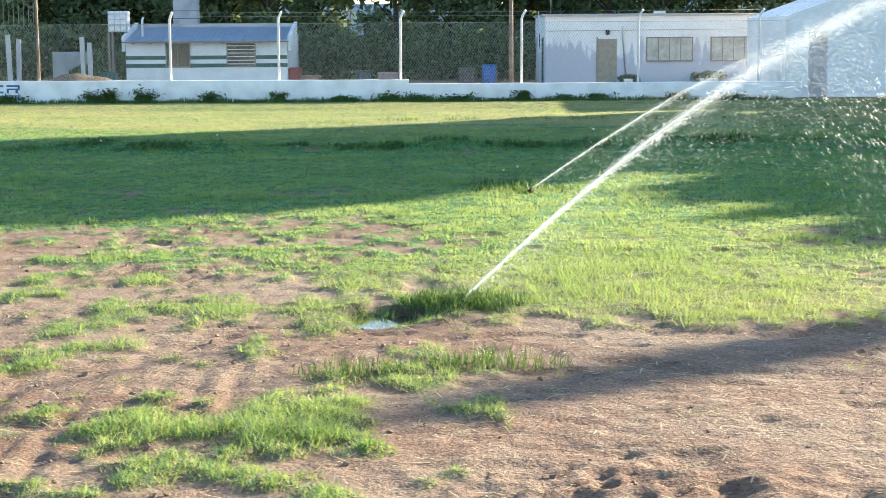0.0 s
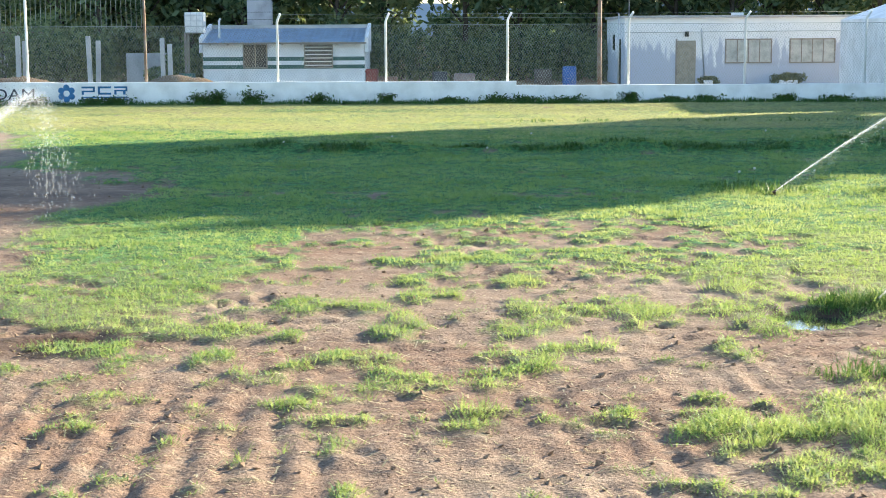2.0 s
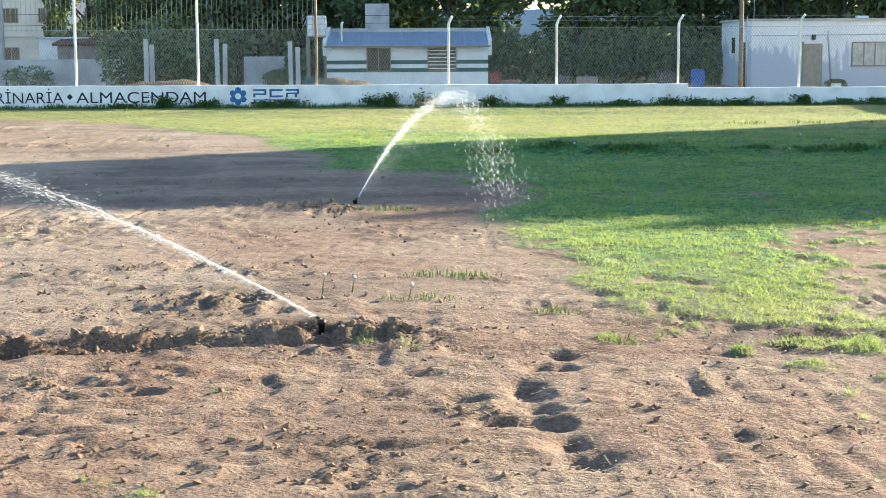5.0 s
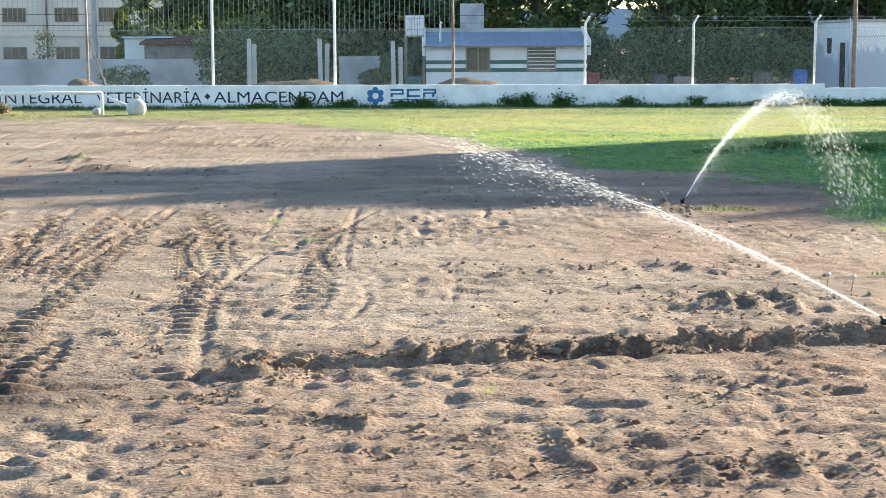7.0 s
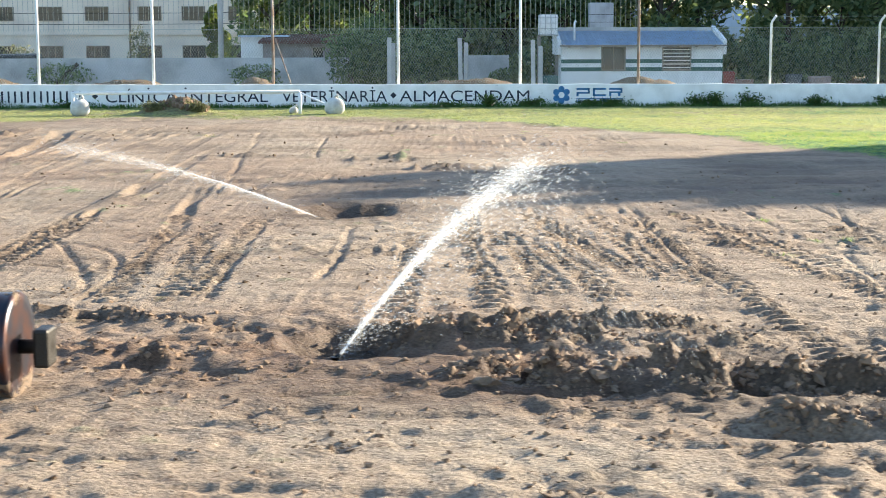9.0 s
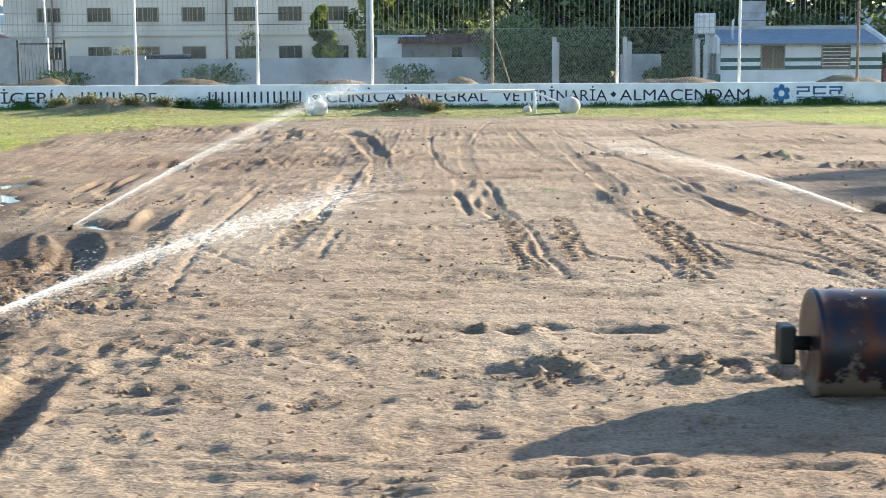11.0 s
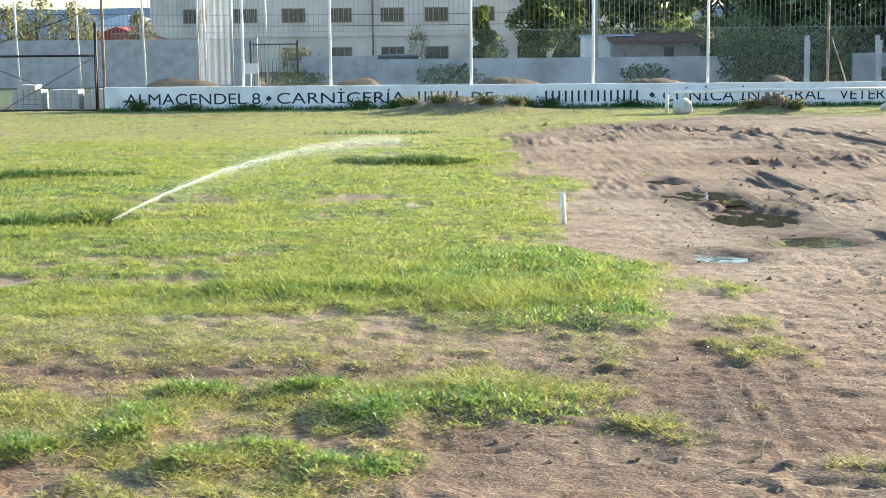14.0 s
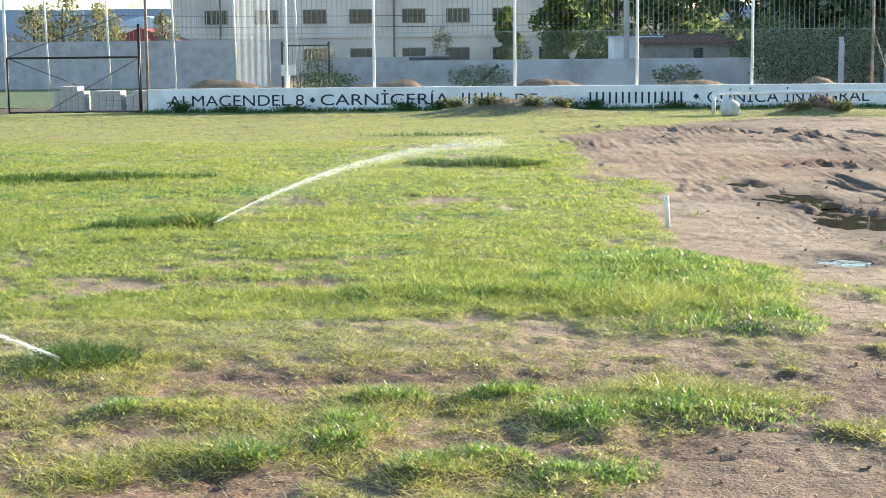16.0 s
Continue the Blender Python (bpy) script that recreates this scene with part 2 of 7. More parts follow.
MID_PATCHES = ((-4.05, 10.55, 0.27, 0.3), (-3.9, 10.15, 0.13, 0.22), (-3.6, 9.8, 0.3, 0.17), (-3.2, 10.0, 0.15, 0.27), (-2.9, 10.0, 0.15, 0.22), (-2.65, 10.6, 0.24, 0.2), (-4.65, 12.6, 0.28, 0.27), (-3.95, 12.5, 0.15, 0.2), (-3.7, 13.8, 0.15, 0.2), (-2.65, 13.8, 0.2, 0.25),
               (-3.9, 15.15, 0.25, 0.3), (-3.1, 15.5, 0.4, 0.4), (-1.65, 15.0, 0.85, 0.95), (-1.9, 12.35, 0.37, 0.5), (-2.65, 12.2, 0.25, 0.25), (-5.05, 11.6, 0.3, 0.3), (-4.6, 11.4, 0.1, 0.15), (-3.9, 11.5, 0.15, 0.15), (-5.0, 10.5, 0.1, 0.15), (-4.45, 10.25, 0.13, 0.12))
EDGE_PATCHES = ((-6.95, 14.2, 0.75, 2.0), (-6.2, 15.5, 0.9, 2.0), (-6.05, 13.2, 0.5, 0.9), (-5.95, 11.75, 0.4, 0.28), (-5.5, 11.45, 0.27, 0.2), (-6.15, 11.0, 0.23, 0.22), (-5.85, 10.8, 0.1, 0.25), (-6.8, 10.65, 0.08, 0.12), (-7.7, 11.25, 0.1, 0.18), (-6.6, 7.5, 0.14, 0.12), (-6.2, 7.35, 0.15, 0.12),
                (2.6, 14.2, 2.2, 2.2), (5.0, 13.4, 3.0, 2.0), (1.4, 12.6, 0.7, 0.6), (0.2, 15.0, 1.2, 0.8))
LUSH_LEFT = ((-35.9, 15.0, 1.1, 1.3), (-36.4, 13.8, 1.4, 0.75), (-35.75, 12.3, 0.85, 0.7), (-35.15, 12.3, 0.25, 0.7), (-36.5, 9.2, 0.75, 0.5), (-37.25, 9.2, 0.22, 0.4), (-37.1, 8.85, 0.18, 0.32), (-37.3, 7.75, 0.22, 0.27), (-37.0, 7.9, 0.2, 0.2), (-38.2, 13.6, 0.9, 0.4),
             (-38.55, 8.9, 0.28, 0.28), (-38.7, 8.5, 0.25, 0.22), (-37.8, 8.1, 0.28, 0.25), (-38.1, 7.9, 0.2, 0.2), (-39.15, 8.2, 0.25, 0.2), (-39.95, 9.35, 0.35, 0.22), (-37.6, 9.65, 0.3, 0.15), (-38.4, 9.6, 0.3, 0.16))
LUSH_FAR = ((-39.3, 11.2, 1.3, 0.4), (-40.5, 11.9, 2.0, 0.5), (-40.0, 17.5, 4.0, 0.7), (-42, 25, 4, 2), (-38, 28, 2, 0.8), (-40.3, 10.2, 0.35, 0.35))
THIN_LEFT = ((-39.6, 10.35, 0.7, 0.2), (-38.4, 10.35, 0.9, 0.2), (-37.5, 10.2, 0.6, 0.22), (-41, 14.3, 3, 0.5), (-39, 22, 4, 0.8), (-36.3, 8.15, 0.8, 0.5), (-38.5, 12.1, 0.6, 0.35), (-38.0, 12.5, 0.5, 0.22), (-38, 33, 3, 0.6), (-37.2, 11.6, 0.4, 0.5),
             (-36.3, 10.8, 1.1, 0.5), (-36.6, 10.2, 0.85, 0.25), (-35.2, 9.3, 0.4, 0.6), (-34.5, 11.4, 0.5, 1.0), (-39.4, 9.8, 0.5, 0.25), (-39.7, 8.75, 0.4, 0.22), (-39.2, 7.6, 1.0, 0.25))
# stray grass on the dirt's edge
STRAY = ((-34.4, 7.75, 0.5, 0.3), (-34.0, 7.5, 0.3, 0.2), (-35.5, 8.8, 0.35, 0.3), (-34.3, 12.0, 0.5, 0.5), (-34.5, 10.9, 0.4, 0.4), (-33.9, 13.8, 0.4, 0.5))
# bare places in the shaded lawn
BARE_WEDGE = ((-9.6, 24.6, 1.6, 1.5), (-8.4, 22.9, 0.9, 0.7), (-9.4, 22.0, 1.2, 1.2))


def dabs(x, y, rows):
    """Soft ellipses joined: 1 inside, 0 outside."""
    return np.clip(blobs(x, y, [(*r, 1.3) for r in rows]), 0, 1)


def grass_cover(x, y):
    """How much grass stands at a place, 0 to 1."""
    y = plan_y(x, y)
    wob = (fbm(x * 0.9, y * 0.7, 4, 11) - 0.5) * 2.0 * np.clip(y / 18, 0.6, 1.6)
    left, right = edge(LEFT_EDGE, y) + wob, edge(RIGHT_EDGE, y) + wob * 0.6
    n1, n2 = fbm(x * 0.8, y * 0.8, 2, 21), fbm(x * 2.6, y * 2.4, 3, 31)
    n = 0.5 + 1.55 * (0.30 * n1 + 0.40 * n2 + 0.30 * vnoise(x * 6.5, y * 6, 37) - 0.5)
    n_r = 0.5 + 2.0 * (0.22 * n1 + 0.40 * n2 + 0.38 * vnoise(x * 6.5, y * 6, 37) - 0.5)
    lawn = smooth(15.5, 18.5, y + (n1 - 0.5) * 4 - 1.6 * smooth(-5.6, -4.4, x) * smooth(0.4, -0.8, x))
    patches = np.maximum.reduce([0.85 * dabs(x, y, SIDE_PATCHES), 0.85 * dabs(x, y, MID_PATCHES), dabs(x, y, EDGE_PATCHES)])
    want_r = 0.17 + 0.13 * smooth(10.6, 12.0, y) + 0.50 * patches + 0.72 * lawn - 0.28 * np.exp(-((y - 21.7) / 0.6) ** 2) * smooth(3.0, 1.0, x) * smooth(0.3, 0.6, vnoise(x * 0.6, y * 0.6, 39)) - 0.75 * dabs(x, y, BARE_WEDGE)
    want_r = np.where((x > 0.4) & (y < 11.4), -0.3, want_r)
    near_l = smooth(10.9, 9.9, y)
    want_l = 0.72 - 0.15 * near_l + 0.42 * (fbm(x * 0.5, y * 2.0, 3, 87) - 0.5) + 0.10 * smooth(16, 22, y) + (0.25 + 0.12 * near_l) * np.maximum(dabs(x, y, LUSH_LEFT), dabs(x, y, LUSH_FAR)) - 0.24 * dabs(x, y, THIN_LEFT)
    cover = lambda want: smooth(-0.14, 0.18, want - n)
    sparse = lambda want: smooth(-0.30, 0.40, want - n)
    on_r, on_l = smooth(-0.3, 0.35, x - right), smooth(-0.3, 0.35, left - x)
    back = smooth(42.5, 46.0, y + wob) * cover(0.62 + 0.1 * smooth(-22, -12, x))
    stray = smooth(-0.05, 0.25, 0.15 + 0.5 * dabs(x, y, STRAY) - n)
    heap = blobs(x, y, ((-36.2, 47.3, 2.1, 0.8, 1.3), (-27.1, 46.4, 1.0, 0.6, 1.3)))
    back = back * np.clip(1 - heap, 0, 1)
    on_l = on_l * np.clip(1 - heap, 0, 1)
    return np.clip(np.maximum.reduce([on_r * smooth(-0.14, 0.18, want_r - n_r), on_l * (cover(want_l) * (1 - 0.8 * smooth(13, 11, y)) + sparse(want_l) * 0.8 * smooth(13, 11, y)), back, stray]), 0, 1)


# tyre tracks, each by three places that it runs through; broad ruts, lugged ridges, grooves, treads, drag lines
WIDE_A = [((-14.57, 18.44), (-14.44, 15.16), (-14.38, 12.71)), ((-15.09, 10.55), (-14.98, 10.09), (-14.83, 9.67)), ((-15.45, 15.0), (-15.24, 12.6), (-15.07, 11.16)),
          ((-16.54, 21.16), (-15.98, 18.52), (-15.22, 14.81)), ((-17.99, 18.58), (-17.63, 16.52), (-17.25, 14.5)), ((-18.06, 16.99), (-17.83, 14.88), (-17.67, 12.94)),
          ((-18.09, 19.78), (-17.68, 17.73), (-17.59, 16.51)), ((-18.49, 18.03), (-18.25, 15.27), (-18.18, 13.39)), ((-23.6, 28.05), (-23.47, 19.87), (-23.38, 14.79)),
          ((-25.71, 25.06), (-25.65, 21.04), (-25.3, 18.98)), ((-27.64, 27.55), (-27.64, 21.18), (-27.8, 16.24)), ((-28.81, 10.28), (-28.73, 8.86), (-28.65, 7.29)),
          ((-29.28, 10.48), (-29.25, 9.38), (-29.18, 7.84)), ((-30.36, 17.08), (-29.86, 14.72), (-29.27, 13.6))]
WIDE_B = [((-30.78, 10.53), (-30.81, 9.66), (-30.83, 9.05)), ((-30.8, 16.4), (-30.19, 14.55), (-29.73, 13.53)), ((-31.15, 9.67), (-31.22, 8.53), (-31.33, 7.53)),
          ((-31.42, 15.57), (-31.44, 14.79), (-31.66, 13.93)), ((-31.66, 10.56), (-31.78, 9.85), (-31.75, 8.67))]
LUG_A = [((-29.06, 10.47), (-28.94, 9.14), (-28.79, 7.28)), ((-30.53, 9.98), (-30.65, 9.42), (-30.75, 8.78)), ((-30.99, 10.26), (-30.94, 9.13), (-31.06, 7.33)),
         ((-31.25, 10.55), (-31.44, 9.44), (-31.6, 8.77)), ((-31.26, 15.77), (-31.17, 14.78), (-31.15, 14.08))]
RUT_A = [((-31.52, 15.17), (-32.25, 10.03), (-32.65, 7.48)), ((-32.02, 15.8), (-32.6, 11.64), (-33.15, 8.33)),
         ((-32.47, 15.78), (-32.88, 11.39), (-33.27, 7.34)), ]
TREAD_A = [((-16.03, 11.29), (-15.99, 10.2), (-15.95, 9.31)), ((-16.29, 18.5), (-15.79, 15.8), (-15.5, 14.1)), ((-16.74, 20.07), (-16.79, 16.72), (-16.73, 13.5)),
           ((-16.77, 20.4), (-16.53, 14.13), (-16.36, 9.71)), ((-17.29, 19.9), (-17.11, 16.5), (-17.06, 13.99)), ((-18.79, 20.35), (-18.75, 16.11), (-18.69, 12.43)),
           ((-19.4, 17.29), (-19.44, 14.22), (-19.47, 12.07)), ((-21.29, 19.46), (-21.26, 15.68), (-21.11, 13.11)), ((-21.78, 18.58), (-21.55, 15.29), (-21.4, 12.98)),
           ((-22.24, 19.19), (-22.03, 15.7), (-21.9, 12.98)), ((-22.89, 26.76), (-22.43, 20.83), (-21.97, 17.03)), ((-23.63, 33.34), (-23.63, 20.55), (-23.68, 13.88)),
           ((-24.41, 38.91), (-24.19, 30.01), (-23.35, 25.97)), ((-24.45, 19.6), (-24.65, 18.16), (-24.64, 15.4)), ((-24.99, 8.34), (-24.88, 7.89), (-24.84, 7.46))]
TREAD_B = [((-25.32, 8.34), (-25.24, 7.89), (-25.19, 7.47)), ((-25.38, 23.83), (-25.31, 19.04), (-25.11, 14.6)), ((-25.51, 37.49), (-25.62, 30.99), (-25.51, 25.84)),
           ((-27.23, 37.54), (-27.14, 27.51), (-26.68, 23.64)), ((-27.93, 39.36), (-27.42, 32.83), (-27.24, 27.52)), ((-29.51, 25.28), (-29.38, 23.04), (-29.23, 20.74)),
           ((-29.56, 18.35), (-29.19, 16.09), (-29.1, 14.26)), ((-31.3, 26.41), (-31.27, 23.99), (-31.25, 21.81)), ((-31.6, 25.33), (-31.53, 23.54), (-31.51, 21.83))]
LINE_A = [((-30.11, 10.23), (-30.4, 9.04), (-30.62, 8.04)), ((-12.89, 22.54), (-12.72, 20.59), (-12.77, 18.96)), ((-13.15, 15.93), (-13.13, 14.38), (-13.18, 12.81)), ((-13.34, 22.14), (-13.95, 20.64), (-14.43, 17.99)),
          ((-13.99, 13.89), (-13.95, 12.42), (-14.3, 11.53)), ((-14.33, 21.02), (-14.27, 16.86), (-13.99, 13.89)), ((-14.83, 17.64), (-15.14, 14.44), (-15.12, 12.59)),
          ((-15.12, 12.59), (-14.93, 10.94), (-14.85, 9.67)), ((-15.37, 20.69), (-15.29, 18.75), (-15.23, 16.8)), ((-15.97, 11.4), (-15.92, 10.58), (-15.83, 9.7)),
          ((-16.27, 13.49), (-15.82, 13.18), (-15.36, 12.74)), ((-16.63, 12.91), (-15.94, 12.35), (-15.21, 11.56)), ((-20.14, 18.5), (-20.15, 16.48), (-20.21, 14.15)),
          ((-21.18, 18.55), (-21.12, 15.27), (-21.07, 12.95)), ((-21.73, 36.01), (-21.57, 31.42), (-21.37, 29.17)), ((-23.32, 17.06), (-22.32, 15.79), (-22.17, 12.99))]
LINE_B = [((-23.34, 17.33), (-22.63, 15.32), (-22.2, 13.58)), ((-23.45, 37.27), (-22.67, 27.96), (-22.31, 21.95)), ((-24.1, 16.22), (-23.87, 15.19), (-23.88, 14.13)),
          ((-24.58, 16.24), (-24.0, 15.39), (-22.58, 15.33)), ((-24.72, 42.48), (-25.23, 37.46), (-25.45, 32.59)), ((-25.4, 24.8), (-25.07, 18.19), (-24.85, 14.34)),
          ((-26.36, 35.65), (-26.05, 27.41), (-25.3, 24.01)), ((-27.27, 18.5), (-27.31, 16.91), (-27.3, 15.78)), ((-27.44, 35.56), (-27.19, 30.37), (-26.76, 24.89)),
          ((-27.87, 34.62), (-27.34, 28.32), (-27.24, 23.97)), ((-28.79, 23.34), (-28.78, 17.76), (-28.47, 13.57)), ((-29.26, 18.33), (-28.7, 16.75), (-27.85, 15.0)),
          ((-29.97, 9.96), (-29.91, 8.62), (-29.83, 7.28)), ((-30.61, 8.15), (-30.62, 7.71), (-30.59, 7.3)), ((-32.44, 11.37), (-32.65, 9.52), (-32.8, 8.18))]
FAINT_A = [((-34.32, 10.62), (-34.41, 9.28), (-34.55, 8.23)), ((-34.57, 11.03), (-34.62, 9.29), (-34.68, 8.01)), ((-34.74, 11.03), (-34.78, 9.6), (-34.88, 8.48)),
           ((-34.93, 10.45), (-35.14, 9.3), (-35.29, 7.71))]
# half width, groove, tread
DEEP_A = [((-31.3, 18.2), (-31.07, 17.06), (-30.72, 15.8)), ((-30.66, 18.1), (-30.2, 17.0), (-29.85, 15.0)), ((-30.95, 19.6), (-30.5, 19.0), (-30.0, 18.5)), ((-28.5, 38.2), (-27.95, 35.5), (-27.3, 30.0)), ((-29.85, 20.6), (-29.75, 19.4), (-29.68, 18.2))]
BAR_A = [((-31.74, 24.9), (-31.73, 24.0), (-31.7, 22.9)), ((-31.5, 24.9), (-31.5, 24.0), (-31.48, 22.9)), ((-31.33, 26.2), (-31.33, 24.3), (-31.33, 22.4))]
RUTS = [(r, (0.24, 1.7, 0.3)) for r in DEEP_A] + [(r, (0.10, 1.3, 0.6)) for r in BAR_A] + [(r, (0.165, 0.42, 2.1) if r[0][0] > -28 or r[0][1] > 12 else (0.20, 1.3, 0.25)) for r in WIDE_A] + [(r, (0.165, 0.42, 2.1) if r[0][0] > -28 or r[0][1] > 12 else (0.20, 1.3, 0.25)) for r in WIDE_B] + [(r, (0.085, -0.8, 0.9)) for r in LUG_A] + [(r, (0.055, 0.34, 0.5)) for r in RUT_A] + [(r, (0.13, 0.27, 2.0)) for r in TREAD_A] + [(r, (0.13, 0.27, 2.0)) for r in TREAD_B] + [(r, (0.045, 0.42, 0.0)) for r in LINE_A] + [(r, (0.045, 0.42, 0.0)) for r in LINE_B] + [(r, (0.07, 0.22, 0.3)) for r in FAINT_A]
# dug lines and clod fields: x, y, half width, half depth, height
CLODS_EAST = ((-18.9, 11.5, 0.8, 0.40, 1.1), (-18.1, 11.5, 0.9, 0.40, 1.1), (-17.5, 11.9, 0.35, 0.25, 0.9), (-18.3, 10.1, 0.8, 0.40, 1.1), (-17.3, 10.0, 0.8, 0.35, 1.1), (-21.2, 10.7, 0.8, 0.5, 0.7), (-25.0, 11.9, 0.8, 0.15, 0.9), (-10.6, 12.9, 0.7, 0.4, 0.7), (-11.2, 14.6, 1.4, 0.9, 0.35), (-12.2, 8.0, 1.8, 0.6, 0.35), (-14.5, 10.2, 0.35, 0.4, 0.5), (-9.6, 11.6, 0.6, 0.4, 0.3), (-20.1, 28.8, 0.55, 0.6, 1.3), (-17.3, 26.2, 0.5, 0.3, 0.9), (-28.5, 29.5, 2.0, 1.2, 0.3))
CLODS_WEST = ((-30.4, 13.2, 1.6, 0.9, 1.0), (-30.9, 11.6, 1.0, 0.35, 1.0), (-31.0, 21.0, 1.2, 1.2, 0.25), (-9.5, 11.2, 0.7, 0.5, 0.4), (-10.5, 20.3, 0.7, 0.8, 0.6), (-24.8, 10.3, 1.0, 0.4, 0.6), (-17.3, 11.0, 0.5, 0.35, 0.8), (-16.7, 9.95, 0.45, 0.25, 1.1), (-17.0, 8.85, 0.6, 0.18, 0.9), (-21.9, 12.4, 0.5, 0.12, 1.1), (-21.2, 12.2, 0.5, 0.12, 1.1), (-20.6, 11.8, 0.3, 0.15, 0.9))
CLODS = CLODS_EAST + CLODS_WEST
FAR_CLODS = ((-30.5, 38.2, 1.3, 0.9, 1.1), (-29.4, 35.9, 0.8, 0.9, 0.8), (-30.3, 27.7, 1.3, 0.8, 1.3), (-29.1, 27.0, 0.7, 0.6, 1.2), (-31.3, 28.4, 0.5, 0.4, 0.8), (-33.2, 34.8, 1.2, 1.0, 0.5), (-33.4, 39.6, 2.0, 1.2, 0.6), (-35.0, 33.5, 0.5, 3.0, 0.6), (-19.0, 26.8, 0.5, 0.5, 0.9), (-23.0, 29.6, 0.8, 0.5, 0.6), (-26.5, 36.0, 3.0, 1.5, 0.4), (-29.7, 32.1, 0.7, 0.9, 0.6))
PITS = ((-0.42, 12.0, 0.36, 0.40, 0.08), (-19.75, 11.25, 0.42, 0.5, 0.16), (-20.3, 20.2, 0.6, 0.8, 0.18), (-33.1, 24.2, 0.38, 0.5, 0.06), (-32.8, 21.7, 0.50, 0.9, 0.045), (-32.65, 19.5, 0.55, 1.2, 0.05), (-31.6, 17.0, 0.15, 0.25, 0.04), (-32.4, 17.0, 0.50, 0.6, 0.045),
        (-30.15, 11.4, 0.60, 0.75, 0.13), (-33.7, 15.85, 0.42, 0.45, 0.04), (-31.3, 9.2, 0.7, 1.1, 0.10), (-10.0, 11.75, 0.3, 0.25, 0.08), (-31.4, 14.2, 0.5, 1.0, 0.07), (-6.3, 11.1, 0.4, 0.3, 0.05))
HOLLOWS = ((-8.39, 9.72, 0.11, 0.13, 1.0), (-8.37, 9.48, 0.11, 0.12, 1.0), (-8.34, 9.12, 0.10, 0.11, 1.0), (-8.31, 8.71, 0.13, 0.11, 1.0), (-8.24, 8.36, 0.11, 0.12, 1.0), (-8.18, 8.01, 0.15, 0.14, 1.0), (-8.78, 9.41, 0.09, 0.12, 1.0), (-8.60, 8.77, 0.13, 0.10, 1.0), (-8.28, 10.28, 0.09, 0.10, 1.0), (-8.10, 10.24, 0.10, 0.10, 1.0), (-8.09, 10.70, 0.08, 0.11, 1.0),
           (-18.93, 11.55, 0.28, 0.10, 1.0), (-18.45, 9.68, 0.32, 0.10, 1.3), (-17.95, 9.75, 0.15, 0.08, 1.0), (-17.15, 9.68, 0.24, 0.12, 1.4), (-16.62, 9.70, 0.26, 0.10, 1.2), (-16.96, 8.58, 0.42, 0.09, 1.2), (-17.6, 11.9, 0.18, 0.10, 1.0))
HOLLOWS_WEST = ((-21.74, 12.42, 0.15, 0.09, 1.1), (-21.35, 12.38, 0.18, 0.09, 1.1), (-20.86, 12.2, 0.14, 0.14, 1.1), (-21.2, 10.47, 0.2, 0.09, 1.0), (-20.6, 10.3, 0.1, 0.09, 0.8), (-25.4, 11.9, 0.5, 0.10, 1.0), (-24.6, 11.8, 0.3, 0.10, 1.0), (-30.9, 12.55, 0.7, 0.12, 1.0), (-30.3, 12.7, 0.3, 0.12, 1.1), (-31.9, 9.7, 0.25, 0.6, 0.8), (-31.25, 8.6, 0.25, 0.7, 0.8))
MOUNDS = ((-36.2, 47.3, 2.1, 0.9, 0.50), (-27.1, 46.4, 1.0, 0.6, 0.50), (-45.7, 53, 1.89, 1, 0.87), (-40.1, 53, 2.08, 1, 0.81), (-34.6, 53, 1.82, 1, 0.85), (-29.9, 53, 1.95, 1, 0.77), (-25.4, 53, 0.9, 1, 0.82), (-18.2, 53, 2.21, 1, 0.79), (-12.2, 53, 1.69, 1, 0.81))
DAMP_NEAR = ((-31.0, 13.4, 1.6, 1.3, 1.0), (-31.65, 9.6, 0.30, 0.8, 1.6), (-31.2, 8.5, 0.32, 0.8, 1.6), (-28.75, 8.9, 0.25, 1.6, 1.0), (-32.7, 21.3, 0.8, 1.8, 1.1), (-33.1, 24.3, 0.7, 0.9, 0.9), (-32.4, 18.3, 0.9, 1.3, 1.1), (-16.8, 10.4, 0.5, 1.0, 0.7), (-21.3, 12.2, 0.9, 0.2, 0.6), (-30.0, 16.5, 1.2, 1.5, 0.7), (-18.6, 10.0, 2.2, 0.9, 0.9), (-12, 10.9, 2.8, 0.25, 0.9), (-16.3, 9.4, 1.2, 0.6, 0.8))
# damp soil; the last ellipse paints in the narrow shadow band on the right
DAMP_REST_SHADOW = ((-31.1, 17.1, 0.4, 1.1, 1.2), (-30.25, 17.0, 0.45, 1.5, 1.2), (-30.6, 19.0, 0.7, 0.5, 0.9), (-30.9, 21.8, 0.9, 0.7, 0.6), (-29.8, 19.4, 0.25, 1.1, 0.9), (-29.7, 32.1, 0.6, 1.6, 0.7), (-27.9, 34.0, 0.5, 3.0, 0.7), (-31.35, 24.4, 0.25, 1.7, 0.8), (-31.73, 24.0, 0.16, 0.9, 0.8), (-35.6, 8.8, 1.1, 1.2, 0.55),  (-38.3, 10.3, 2.2, 0.22, 0.8), (-36.5, 7.9, 1.2, 0.4, 0.4), (-34.9, 9.6, 1.2, 2.6, 0.5), (-9.2, 8.8, 0.5, 1.0, 0.5), (-0.3, 12.0, 0.7, 0.5, 1.0), (-10.3, 13.5, 1.0, 1.0, 0.5), (-29.5, 28, 2.5, 1.5, 0.6), (2.5, 10.4, 2.5, 0.5, 0.3))
DAMP_SHADOW = DAMP_NEAR + DAMP_REST_SHADOW
WEEDY_LINE = 29.5


